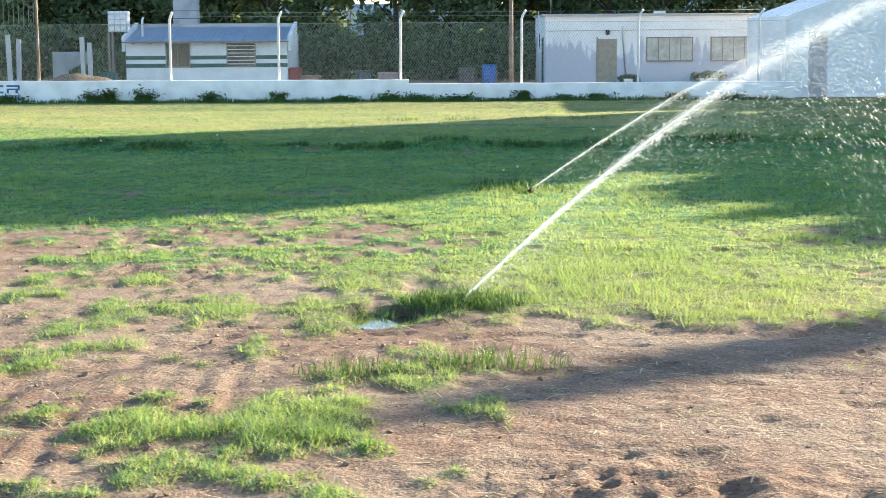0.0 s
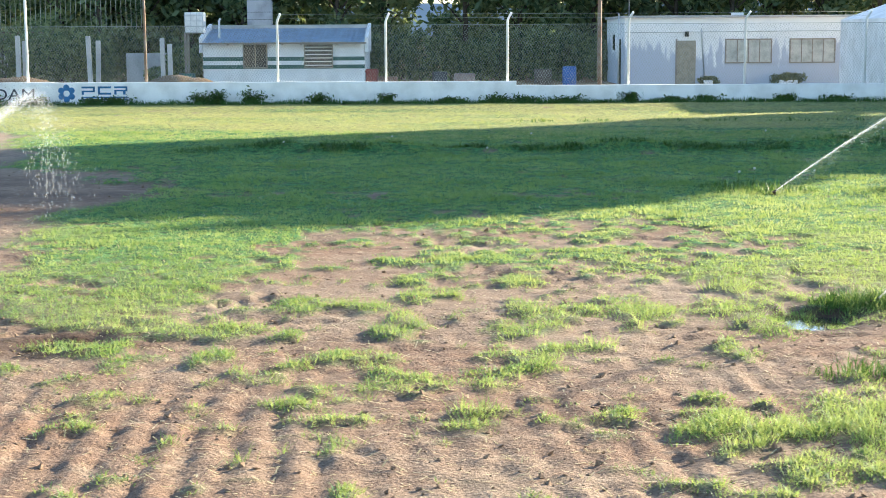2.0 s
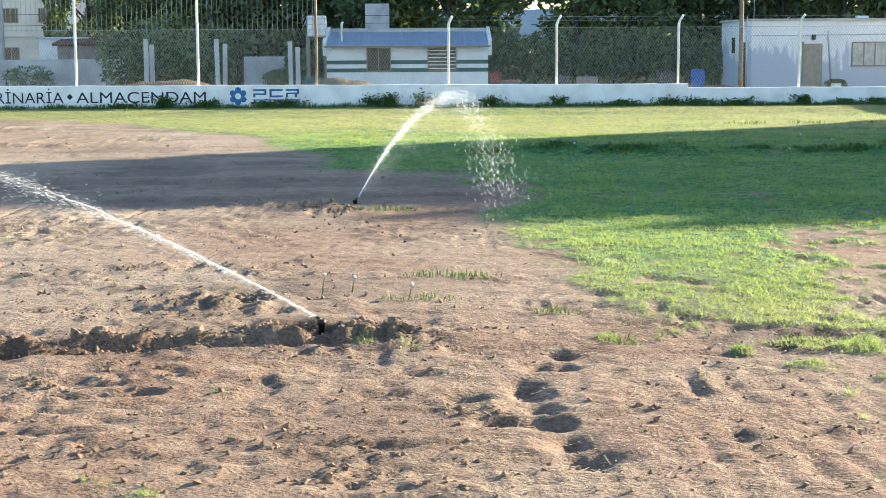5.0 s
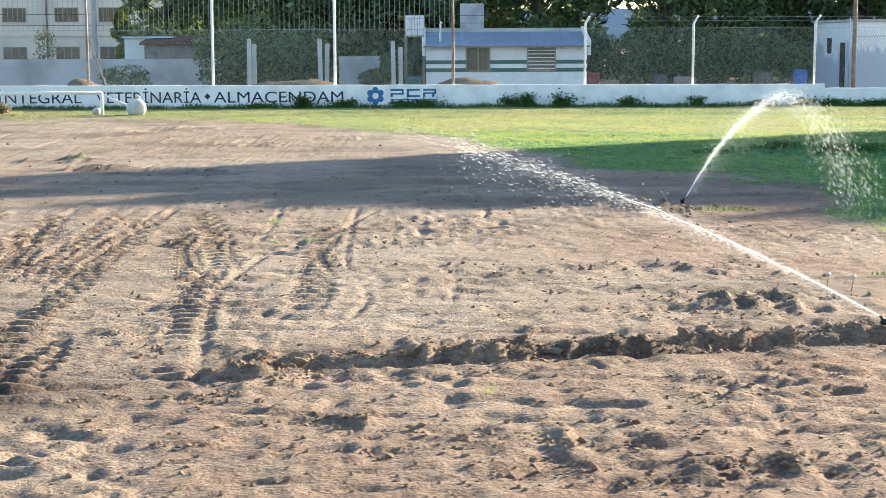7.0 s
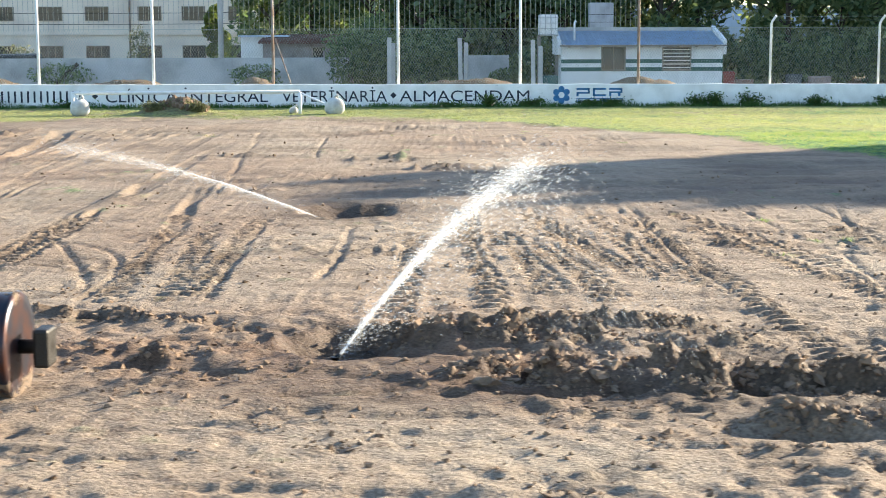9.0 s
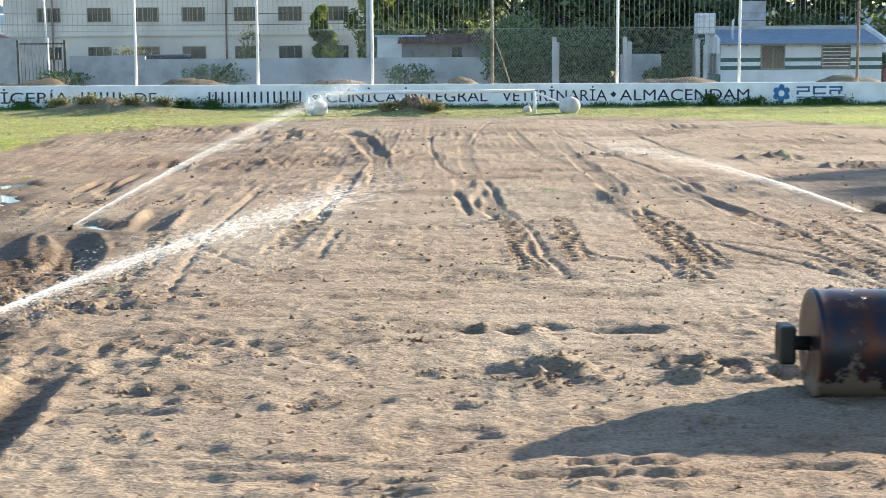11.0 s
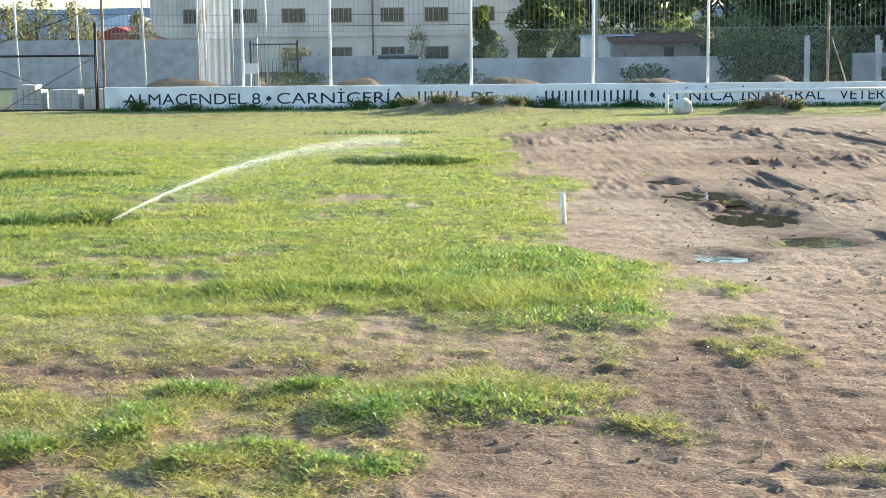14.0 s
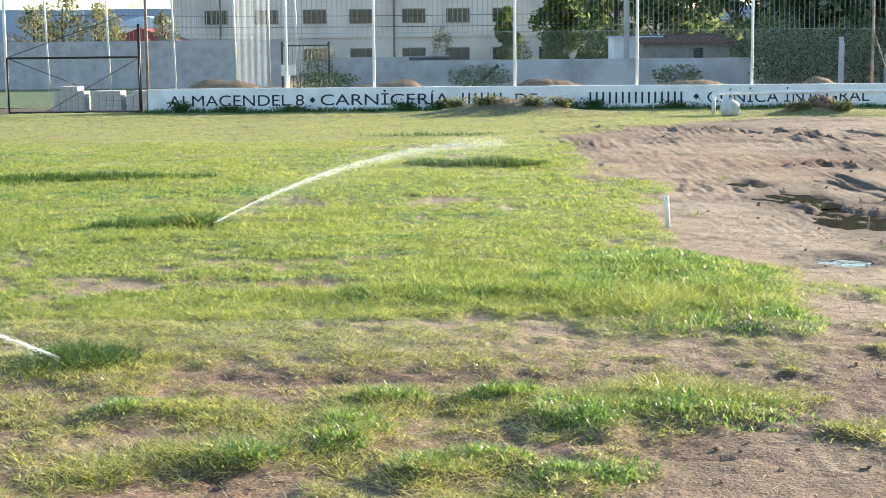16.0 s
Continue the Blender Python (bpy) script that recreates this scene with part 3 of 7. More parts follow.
def curve_points(a, b, c, n=24):
    s = np.linspace(0, 1, n)[:, None]
    a, b, c = np.array(a), np.array(b), np.array(c)
    return a * (1 - s) ** 2 + 2 * s * (1 - s) * (2 * b - (a + c) / 2) + c * s**2


def n_low(x, y):
    return vnoise(x * 1.3, y * 0.4, 47)


def crumbling(x, y):
    """Where the dirt is broken into crumbs, 0 to 1."""
    loose = fbm(x * 1.3, y * 2.2, 3, 55)
    combed = smooth(-9.5, -7.5, x) * smooth(1.0, -1.0, x) * smooth(11.5, 10.0, y)
    return smooth(0.52, 0.68, loose - 0.16 * combed + 0.45 * (fbm(x * 0.4, y * 0.4, 2, 57) - 0.5) + 0.22 * np.clip(blobs(x, y, CLODS), 0, 1))


def relief(x, y):
    """Height of the ground, and how wet it is, at arrays of places."""
    bare = soil_bare = 1 - grass_cover(x, y)
    z = swell(x, y) + 0.03 * (fbm(x * 0.25, y * 0.25, 3, 3) - 0.5)
    y = plan_y(x, y)
    near_by = smooth(32, 12, y)
    combed = smooth(-9.5, -7.5, x) * smooth(1.0, -1.0, x) * smooth(11.5, 10.0, y)
    churn = smooth(0.50, 0.70, fbm(x * 0.5, y * 0.5, 3, 15)) * (1 - 0.8 * combed)
    rolled = smooth(0.62, 0.44, fbm(x * 0.32, y * 0.26, 3, 121)) * smooth(11.5, 13.5, y + 3 * smooth(-23, -25, x))
    bare = bare * (1 - 0.5 * rolled)
    z += bare * (0.020 + 0.045 * churn) * (fbm(x * 2.6, y * 2.5, 5, 5, 0.70) - 0.5)
    crumb = crumbling(x, y)
    z += bare * (0.006 + 0.045 * crumb * near_by + 0.014 * smooth(15, 11, y) * (1 - 0.6 * smooth(-1.0, 0.5, x))) * (fbm(x * 8.1, y * 7.3, 2, 13, 0.8) - 0.45)
    z += bare * (0.014 + 0.034 * churn) * (np.abs(vnoise(x * 6.5, y * 5.5, 2) - 0.5) * -2 + 0.5)
    drag = np.abs(fbm(x * 1.5 + y * 0.25, y * 0.30 - x * 0.05, 3, 91) - 0.5) + np.abs(fbm(x * 1.1 - y * 0.35, y * 0.28, 3, 93) - 0.5)
    z += bare * (0.05 + 0.04 * smooth(18, 26, y)) * np.clip(0.16 - drag, -0.05, 0.16) * (0.4 + churn)
    far_clod = np.abs(vnoise(x * 2.2, y * 1.8, 95) - 0.5) * smooth(0.52, 0.70, fbm(x * 0.35, y * 0.3, 3, 97)) * smooth(20, 27, y)
    z += bare * 0.07 * (far_clod - 0.03)
    z += bare * (0.07 + 0.08 * smooth(-26, -29, x)) * smooth(19, 25, y) * (fbm(x * 1.7, y * 1.2, 4, 99, 0.75) - 0.5) * (0.35 + 0.9 * smooth(0.45, 0.62, fbm(x * 0.3, y * 0.25, 2, 101)))
    # hoof-like hollows, in groups
    wx, wy = x + 0.25 * (fbm(x * 3, y * 3, 2, 71) - 0.5), y + 0.25 * (fbm(x * 3, y * 3, 2, 72) - 0.5)
    hollow = fbm(wx * 2.6, wy * 3.0, 2, 33, 0.6)
    z -= bare * 0.025 * smooth(0.62, 0.82, hollow) * smooth(0.45, 0.60, vnoise(x * 0.35, y * 0.5, 35)) * near_by * smooth(-8.0, -9.5, x) * (1 - 0.75 * smooth(-18, -20, x))
    z -= 0.10 * blobs(x + 0.5 * (wx - x), y + 0.5 * (wy - y), HOLLOWS + HOLLOWS_WEST)
    # harrow lines on the near right dirt
    harrow = smooth(-8.2, -7.0, x) * smooth(-0.2, -2.0, x) * smooth(10.9, 9.6, y + 0.5 * (n_low(x, y) - 0.5))
    comb = np.sin((x + y * 0.05 + 0.10 * fbm(x * 0.8, y * 0.6, 2, 9)) * 2 * math.pi / 0.24)
    z += bare * harrow * (0.005 + 0.010 * smooth(0.45, 0.66, fbm(x * 2.2, y * 1.2, 3, 29))) * np.minimum(comb, 0.5)
    # long shallow scuffs, crosswise
    scuff = fbm(x * 1.6, y * 5.5, 3, 77)
    z -= bare * 0.024 * smooth(0.60, 0.74, scuff) * near_by * (1 - 0.8 * combed)
    ripple = fbm(x * 0.75 + y * 0.15, y * 2.7, 3, 131)
    z -= bare * 0.045 * smooth(0.56, 0.70, ripple) * smooth(-20.5, -19, x) * smooth(-13.5, -15, x) * smooth(11.8, 13, y) * smooth(20, 17, y)
    z -= bare * 0.036 * smooth(0.55, 0.68, fbm(x * 0.5 + y * 0.10, y * 1.3, 3, 133)) * smooth(19, 23, y)
    rough = z - swell(x, y)
    flat, turned = np.zeros(x.shape), np.zeros(x.shape)
    for (a, b, c), (width, depth, tread) in RUTS:
        pts = curve_points(a, b, c)
        x0, x1, y0, y1 = pts[:, 0].min() - 1, pts[:, 0].max() + 1, pts[:, 1].min() - 0.6, pts[:, 1].max() + 0.6
        near = (x > x0) & (x < x1) & (y > y0) & (y < y1)
        if not near.any():
            continue
        px, py = x[near] + 0.05 * (vnoise(x[near] * 0.7, y[near] * 0.45, 83) - 0.5) * 2 + 0.05 * (vnoise(x[near] * 6, y[near] * 3.5, 84) - 0.5) * smooth(24, 15, y[near]), y[near]
        best, along = np.full(px.shape, 9.0), np.zeros(px.shape)
        run = 0.0
        for p, q in zip(pts, pts[1:]):
            d = q - p
            length = math.hypot(*d)
            s = np.clip(((px - p[0]) * d[0] + (py - p[1]) * d[1]) / length**2, 0, 1)
            side = np.hypot(px - p[0] - s * d[0], py - p[1] - s * d[1])
            sign = np.sign((px - p[0]) * d[1] - (py - p[1]) * d[0])
            better = side < np.abs(best)
            best = np.where(better, side * sign, best)
            along = np.where(better, run + s * length, along)
            run += length
        u = best / width
        groove = -0.040 * depth * np.exp(-(u**8)) + 0.016 * abs(depth) * np.exp(-((np.abs(u) - 1.25) / 0.25) ** 2) * (0.3 + 1.2 * vnoise(px * 3, py * 1.3, 4))
        lug = 0.017 * tread * np.exp(-(u**4) * 0.8) * np.clip(3.5 * np.sin((along + 0.45 * np.abs(best)) * 2 * math.pi / 0.22), -1, 1) * (0.5 + vnoise(px * 2, py * 2, 18))
        lug = lug * smooth(26, 20, py)
        fade = smooth(-0.1, 0.5, np.minimum(along, run - along))
        turned[near] = np.maximum(turned[near], np.exp(-(u**6)) * smooth(0.0, 1.6, np.minimum(along, run - along)) * min(1.0, 0.4 + 0.35 * tread) * (depth > 0))
        z[near] += (groove + lug) * fade * (0.35 + 0.65 * soil_bare[near]) * (0.75 + 0.5 * vnoise(px * 0.9, py * 0.5, 141))
        flat[near] = np.maximum(flat[near], np.exp(-(u**4) * 0.5) * fade)
    z -= rough * flat * 0.8
    cl = blobs(x, y, CLODS + FAR_CLODS) * (0.25 + 0.9 * smooth(0.40, 0.58, fbm(x * 1.5, y * 2.4, 2, 107)))
    ridge = np.abs(vnoise(x * 3.6, y * 3.2, 6) - 0.5) * 2
    ridge2 = np.abs(vnoise(x * 10, y * 9, 8) - 0.5) * 2
    z += np.clip(cl, 0, 1.3) * (0.20 * (0.50 - ridge) + 0.13 * (0.5 - ridge2) * smooth(26, 18, y) + 0.16 * (fbm(x * 2.0, y * 2.6, 2, 143) - 0.45) + 0.10 * (fbm(x * 8, y * 7, 2, 28) - 0.5) + 0.34 * smooth(22, 26, y) * (fbm(x * 2.3, y * 1.3, 3, 145, 0.7) - 0.45))
    furrow = np.exp(-((y - 10.35 - 0.25 * (vnoise(x * 1.1, x * 0, 171) - 0.5)) / 0.20) ** 2) * smooth(-34.6, -35.6, x) * smooth(-40.2, -39.6, x)
    z += furrow * 0.10 * (fbm(x * 4.5, y * 4.5, 3, 173, 0.7) - 0.62)
    # a dug line with a broken lip
    s = (x + 14.6) / 5.4
    line_y = 10.35 + 1.25 * np.clip(s, 0, 1) - 0.35 * np.clip(s - 0.75, 0, 1) * 4 * 0.25 + 0.12 * (vnoise(x * 2, x * 0 + 1, 5) - 0.5)
    on = smooth(-0.02, 0.03, s) * smooth(1.02, 0.97, s)
    dy = y - line_y
    block = smooth(0.25, 0.60, vnoise(x * 4.4, y * 3.0, 14)) * (0.3 + 1.2 * vnoise(x * 10, y * 8, 24))
    dy = dy + 0.22 * (vnoise(x * 4, y * 3, 16) - 0.5) + 0.12 * (vnoise(x * 11, y * 8, 26) - 0.5)
    lip = smooth(-0.06, 0.02, dy) * smooth(0.42, 0.05, dy)
    z += on * (lip * (0.008 + 0.066 * block) - 0.050 * smooth(-0.36, -0.12, dy) * smooth(0.04, -0.06, dy) * (0.4 + 1.1 * vnoise(x * 9, y * 7, 46)))
    wet = np.zeros(x.shape)
    for cx, cy, rx, ry, d in PITS:
        r = np.sqrt(((x - cx) / rx) ** 2 + ((y - cy) / ry) ** 2) + 0.5 * (fbm(x * 2.5, y * 2, 2, 41) - 0.5)
        z -= d * smooth(1.25, 0.6, r)
        z += 0.06 * (fbm(x * 2.6, y * 3.4, 3, 44) - 0.5) * smooth(1.8, 0.9, r)
        wet = np.maximum(wet, smooth(2.2, 0.9, r))
    # mud ridges that part the long puddle into slivers
    across = 0.88 * (x + 32.7) + 0.48 * (y - 20) + 0.15 * (vnoise(x * 3, y * 1.5, 151) - 0.5)
    z += 0.07 * np.clip(np.sin(across * 2 * math.pi / 0.42), 0, 1) * blobs(x, y, ((-32.75, 20.6, 0.6, 2.2, 1.0),)) * (0.3 + vnoise(x * 2, y, 152))
    wet = np.maximum(wet, np.clip(blobs(x, y, DAMP_SHADOW) * (0.4 + 1.2 * fbm(x * 1.4, y * 1.4, 3, 43)), 0, 0.9))
    # soil turned up by wheels and digging is still moist
    fresh_and_hollow = 0.32 * turned * (0.3 + 0.9 * fbm(x * 3.5, y * 3.5, 2, 161)) + 0.8 * np.clip(cl, 0, 1) + 0.45 * crumb * smooth(0.42, 0.60, fbm(x * 2.2, y * 2.2, 3, 163))
    # hollows of the far ripples are darkened as well
    fresh_and_hollow = fresh_and_hollow + 0.55 * smooth(0.50, 0.66, fbm(x * 0.5 + y * 0.10, y * 1.3, 3, 133)) * smooth(17, 23, y) * (0.3 + 0.9 * fbm(x * 0.9, y * 1.5, 3, 165))
    wet = np.maximum(wet, np.clip(fresh_and_hollow, 0, 0.7) * soil_bare)
    # grass lies a little higher; weedy line further off
    z += (0.02 + 0.008 * smooth(-9, -7, x) * smooth(22, 16, y) + 0.012 * smooth(-33, -35, x)) * (1 - soil_bare) * (0.5 + fbm(x * 3.2, y * 3.2, 2, 63))
    z += 0.075 * np.maximum(dabs(x, y, LUSH_LEFT), 0.7 * dabs(x, y, LUSH_FAR)) * smooth(-33, -34.5, x) * fbm(x * 2.6, y * 2.2, 2, 65)
    z += 0.16 * np.exp(-((y - WEEDY_LINE - 0.6 * (vnoise(x * 0.5, x * 0, 9) - 0.5)) / 0.45) ** 2) * smooth(-9, -6, x) * (0.5 + vnoise(x * 0.8, x * 0, 5))
    for cx, cy, rx, ry, h in MOUNDS:
        r2 = ((x - cx) / rx) ** 2 + ((y - cy) / ry) ** 2
        z += h * np.exp(-(r2**2) * 1.3 if cy > 50 else -r2 * 1.3) * (0.80 + 0.4 * fbm(x * 1.6, y * 1.6, 3, 19))
    z += 0.07 * smooth(46.0, 49.0, y)
    return z, wet


gx = np.concatenate([[-4000, -1500, -600, -250, -140, -95, -75, -62, -56], np.arange(-52, -40.5, 0.085), np.arange(-40.5, -36, 0.045), np.arange(-36, -8, 0.034), np.arange(-8, 3.5, 0.045), np.arange(3.5, 16, 0.10), [17, 19, 23, 30, 45, 80, 150, 400, 1200, 4000]])
gy = [5.6]
while gy[-1] < 54:
    gy.append(gy[-1] * (1.05 if gy[-1] < 6.6 else 1.0046 if gy[-1] < 19 else 1.0105))
gy = np.concatenate([[-4000, -1000, -250, -60, -20, -5, 1, 4], gy, [56, 60, 66, 74, 85, 100, 120, 150, 220, 400, 900, 2000, 4800]])
XX, YY = np.meshgrid(gx, gy)
inside = (XX > -53) & (XX < 17) & (YY > 5) & (YY < 55)
ZZ, WET, COVER = np.zeros(XX.shape), np.zeros(XX.shape), np.full(XX.shape, 0.6)
rows_in = np.where((gy > 5) & (gy < 55))[0]
cols_in = np.where((gx > -53) & (gx < 17))[0]
sub = np.ix_(rows_in, cols_in)
ZZ[sub], WET[sub] = relief(XX[sub], YY[sub])
COVER[sub] = grass_cover(XX[sub], YY[sub])
COVER[YY > 50] = 0.15
# thin grass stands on bare soil, thick lawn on its own mat
TURFED = np.where(XX < -25, 0.25 + 0.75 * smooth(10.5, 15, YY), 0.45 + 0.55 * smooth(12, 17, YY))
SOIL = np.clip(0.30 + 0.60 * smooth(-13.5, -9, XX) + 0.45 * smooth(12.0, 10.0, YY) * smooth(-17.5, -13, XX) + 0.7 * blobs(XX, YY, ((-18.6, 9.8, 2.0, 0.9, 1.0), (-31, 12, 1.8, 3, 0.7), (-22, 10.6, 2.5, 0.7, 0.6), (-23.2, 8.0, 3.0, 0.9, 0.9), (-30, 28, 4, 3, 0.6)))
               + 0.8 * smooth(-33, -35, XX) * smooth(14, 10, YY) + 1.3 * (fbm(XX * 0.35, YY * 0.35, 4, 51) - 0.5), 0, 1)
ZZ[YY > 55] = 0.0
SOIL[YY > 50.5] = 1.0
# earth and heaps just behind the wall, darkened through this mask
WET[(YY > 50.5) & (YY < 60)] = 0.7
STREAK = smooth(-29, -33, XX) * (fbm(XX * 0.45, YY * 1.9, 3, 85) - 0.5)
BANDS = smooth(-12, -8, XX) * smooth(17, 20, YY) * (fbm(XX * 0.22, YY * 0.9, 3, 181) - 0.5)
# dryness, with green put into the turf where the windbreak's shade lies
DRY_AND_SHADE = np.clip(0.10 + 1.3 * STREAK + 1.5 * BANDS + 0.75 * smooth(33, 40, YY) + 0.62 * smooth(-29, -33, XX) + 1.4 * (fbm(XX * 0.4, YY * 0.6, 4, 81) - 0.5) - 0.45 * smooth(-12, -9, XX) * smooth(17, 19, YY) * smooth(38, 34, YY), 0, 1)


LOOSE = np.zeros(XX.shape)
LOOSE[sub] = np.clip(0.60 + 0.5 * crumbling(XX[sub], YY[sub]) + 0.25 * smooth(13.5, 11, YY[sub]), 0.1, 1) + 0.7 * COVER[sub]


def ground_z(x, y):
    """Height of the sheet at one or many places inside the field."""
    x, y = np.asarray(x, float), np.asarray(y, float)
    i = np.clip(np.searchsorted(gx, x) - 1, 0, len(gx) - 2)
    j = np.clip(np.searchsorted(gy, y) - 1, 0, len(gy) - 2)
    u, v = (x - gx[i]) / (gx[i + 1] - gx[i]), (y - gy[j]) / (gy[j + 1] - gy[j])
    return (ZZ[j, i] * (1 - u) + ZZ[j, i + 1] * u) * (1 - v) + (ZZ[j + 1, i] * (1 - u) + ZZ[j + 1, i + 1] * u) * v


def soil_material():
    m = bpy.data.materials.new("soil_and_turf")
    m.use_nodes = True
    nt = m.node_tree
    n, l = nt.nodes, nt.links
    bsdf = n["Principled BSDF"]
    tc = n.new("ShaderNodeTexCoord")

    def noise_node(scale, detail):
        q = n.new("ShaderNodeTexNoise")
        q.inputs["Scale"].default_value, q.inputs["Detail"].default_value = scale, detail
        l.new(tc.outputs["Object"], q.inputs["Vector"])
        return q

    def mix(kind, fac, a, b):
        q = n.new("ShaderNodeMix")
        q.data_type, q.blend_type = "RGBA", kind
        for sock, v in ((q.inputs[0], fac), (q.inputs[6], a), (q.inputs[7], b)):
            if isinstance(v, (int, float)):
                sock.default_value = v
            elif isinstance(v, tuple):
                sock.default_value = (*v, 1)
            else:
                l.new(v, sock)
        return q.outputs[2]

    def span(v, a, b):
        q = n.new("ShaderNodeMapRange")
        q.inputs[1].default_value, q.inputs[2].default_value = a, b
        l.new(v, q.inputs[0])
        return q.outputs[0]

    cover, wet, brown = n.new("ShaderNodeAttribute"), n.new("ShaderNodeAttribute"), n.new("ShaderNodeAttribute")
    cover.attribute_name, wet.attribute_name, brown.attribute_name = "cover", "wet", "soil"
    dry = n.new("ShaderNodeAttribute")
    dry.attribute_name = "dry"
    n_big, n_mid, n_fine = noise_node(0.5, 5), noise_node(5, 5), noise_node(45, 4)
    dirt = mix("MIX", brown.outputs["Fac"], (0.348, 0.281, 0.206), (0.224, 0.136, 0.088))
    dirt = mix("MIX", span(n_big.outputs[0], 0.40, 0.70), dirt, (0.292, 0.217, 0.152))
    dirt = mix("MIX", span(n_mid.outputs[0], 0.52, 0.78), dirt, (0.34, 0.256, 0.177))
    n_spot = noise_node(7.5, 7)
    n_spot.inputs["Roughness"].default_value = 0.62
    spot = n.new("ShaderNodeMath")
    spot.operation = "MULTIPLY"
    l.new(span(n_spot.outputs[0], 0.55, 0.66), spot.inputs[0])
    spot.inputs[1].default_value = 0.62
    dirt = mix("MIX", spot.outputs[0], dirt, (0.155, 0.100, 0.068))
    dirt = mix("MULTIPLY", 0.65, dirt, span(n_fine.outputs[0], 0.22, 0.62))
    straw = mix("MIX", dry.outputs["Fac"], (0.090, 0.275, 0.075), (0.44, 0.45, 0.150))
    straw = mix("MULTIPLY", 0.35, straw, span(n_mid.outputs[0], 0.2, 0.6))
    # dark mottle in the turf colour, for thatch and the shade between tufts
    gaps = noise_node(11, 7)
    gaps.inputs["Roughness"].default_value = 0.7
    turf = mix("MULTIPLY", 0.85, straw, span(gaps.outputs[0], 0.36, 0.60))
    turf = mix("MULTIPLY", 0.6, turf, span(n_fine.outputs[0], 0.15, 0.6))
    base = mix("MIX", cover.outputs["Fac"], dirt, turf)
    base = mix("MIX", wet.outputs["Fac"], base, mix("MULTIPLY", 1.0, base, (0.34, 0.295, 0.255)))
    l.new(base, bsdf.inputs["Base Color"])
    rough = n.new("ShaderNodeMapRange")
    rough.inputs[3].default_value, rough.inputs[4].default_value = 0.95, 0.72
    l.new(wet.outputs["Fac"], rough.inputs[0])
    l.new(rough.outputs[0], bsdf.inputs["Roughness"])
    bsdf.inputs["Specular IOR Level"].default_value = 0.25
    b1, b2 = n.new("ShaderNodeBump"), n.new("ShaderNodeBump")
    b1.inputs["Strength"].default_value, b1.inputs["Distance"].default_value = 1.0, 0.045
    b2.inputs["Strength"].default_value, b2.inputs["Distance"].default_value = 0.8, 0.012
    loose = n.new("ShaderNodeAttribute")
    loose.attribute_name = "loose"
    l.new(loose.outputs["Fac"], b1.inputs["Strength"])
    grain = noise_node(6.5, 8)
    grain.inputs["Roughness"].default_value = 0.66
    l.new(grain.outputs[0], b1.inputs["Height"])
    l.new(n_fine.outputs[0], b2.inputs["Height"])
    l.new(b1.outputs[0], b2.inputs["Normal"])
    l.new(b2.outputs[0], bsdf.inputs["Normal"])
    return m


def make_ground():
    nx, ny = len(gx), len(gy)
    co = np.stack([XX, YY, ZZ], -1).reshape(-1, 3)
    idx = np.arange(nx * ny).reshape(ny, nx)
    quads = np.stack([idx[:-1, :-1], idx[:-1, 1:], idx[1:, 1:], idx[1:, :-1]], -1).reshape(-1, 4)
    me = bpy.data.meshes.new("ground")
    me.vertices.add(len(co))
    me.vertices.foreach_set("co", co.ravel())
    me.loops.add(quads.size)
    me.loops.foreach_set("vertex_index", quads.ravel())
    me.polygons.add(len(quads))
    me.polygons.foreach_set("loop_start", np.arange(0, quads.size, 4))
    me.polygons.foreach_set("use_smooth", np.ones(len(quads), bool))
    me.update()
    for name, values in (("cover", COVER * TURFED), ("wet", WET), ("soil", SOIL), ("dry", DRY_AND_SHADE), ("loose", LOOSE)):
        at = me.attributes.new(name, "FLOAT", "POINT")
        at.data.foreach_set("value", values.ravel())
    me.materials.append(soil_material())
    me.validate()
    return tagged(new("ground", me), "churned tan dirt and patchy green turf of a sports field", "ground", kind="structure")


ground = make_ground()


# ---- grass ----
TALL = ((0.30, 12.55, 0.40, 0.30, 1.3), (-0.1, 12.45, 0.3, 0.25, 1.0), (0.2, 10.0, 0.5, 0.25, 0.5), (-0.9, 8.6, 0.6, 0.5, 0.35), (1.3, 21.5, 0.9, 0.4, 0.7), (-41.3, 19.3, 0.50, 0.4, 1.8), (-40.75, 10.8, 0.55, 0.35, 1.6),
        (-38.4, 13.75, 1.4, 0.22, 1.1), (-36.3, 13.2, 1.2, 0.7, 0.7), (-36.6, 14.9, 1.0, 0.3, 0.6), (-37.3, 28.0, 1.1, 0.4, 1.2), (-46, 25.5, 5, 0.35, 0.6), (-38.5, 37.5, 2, 0.4, 0.6), (-38.6, 9.3, 1.2, 0.5, 0.4), (-36.4, 9.6, 0.8, 0.4, 0.5), (-5.0, 11.9, 1.2, 0.25, 0.4))


def tallness(x, y):
    return blobs(x, y, TALL) + 1.2 * np.exp(-((y - WEEDY_LINE) / 0.35) ** 2) * smooth(-9, -6, x) * vnoise(x * 1.2, y, 3) + 0.5 * smooth(0.55, 0.8, fbm(x * 1.1, y * 1.1, 2, 61))


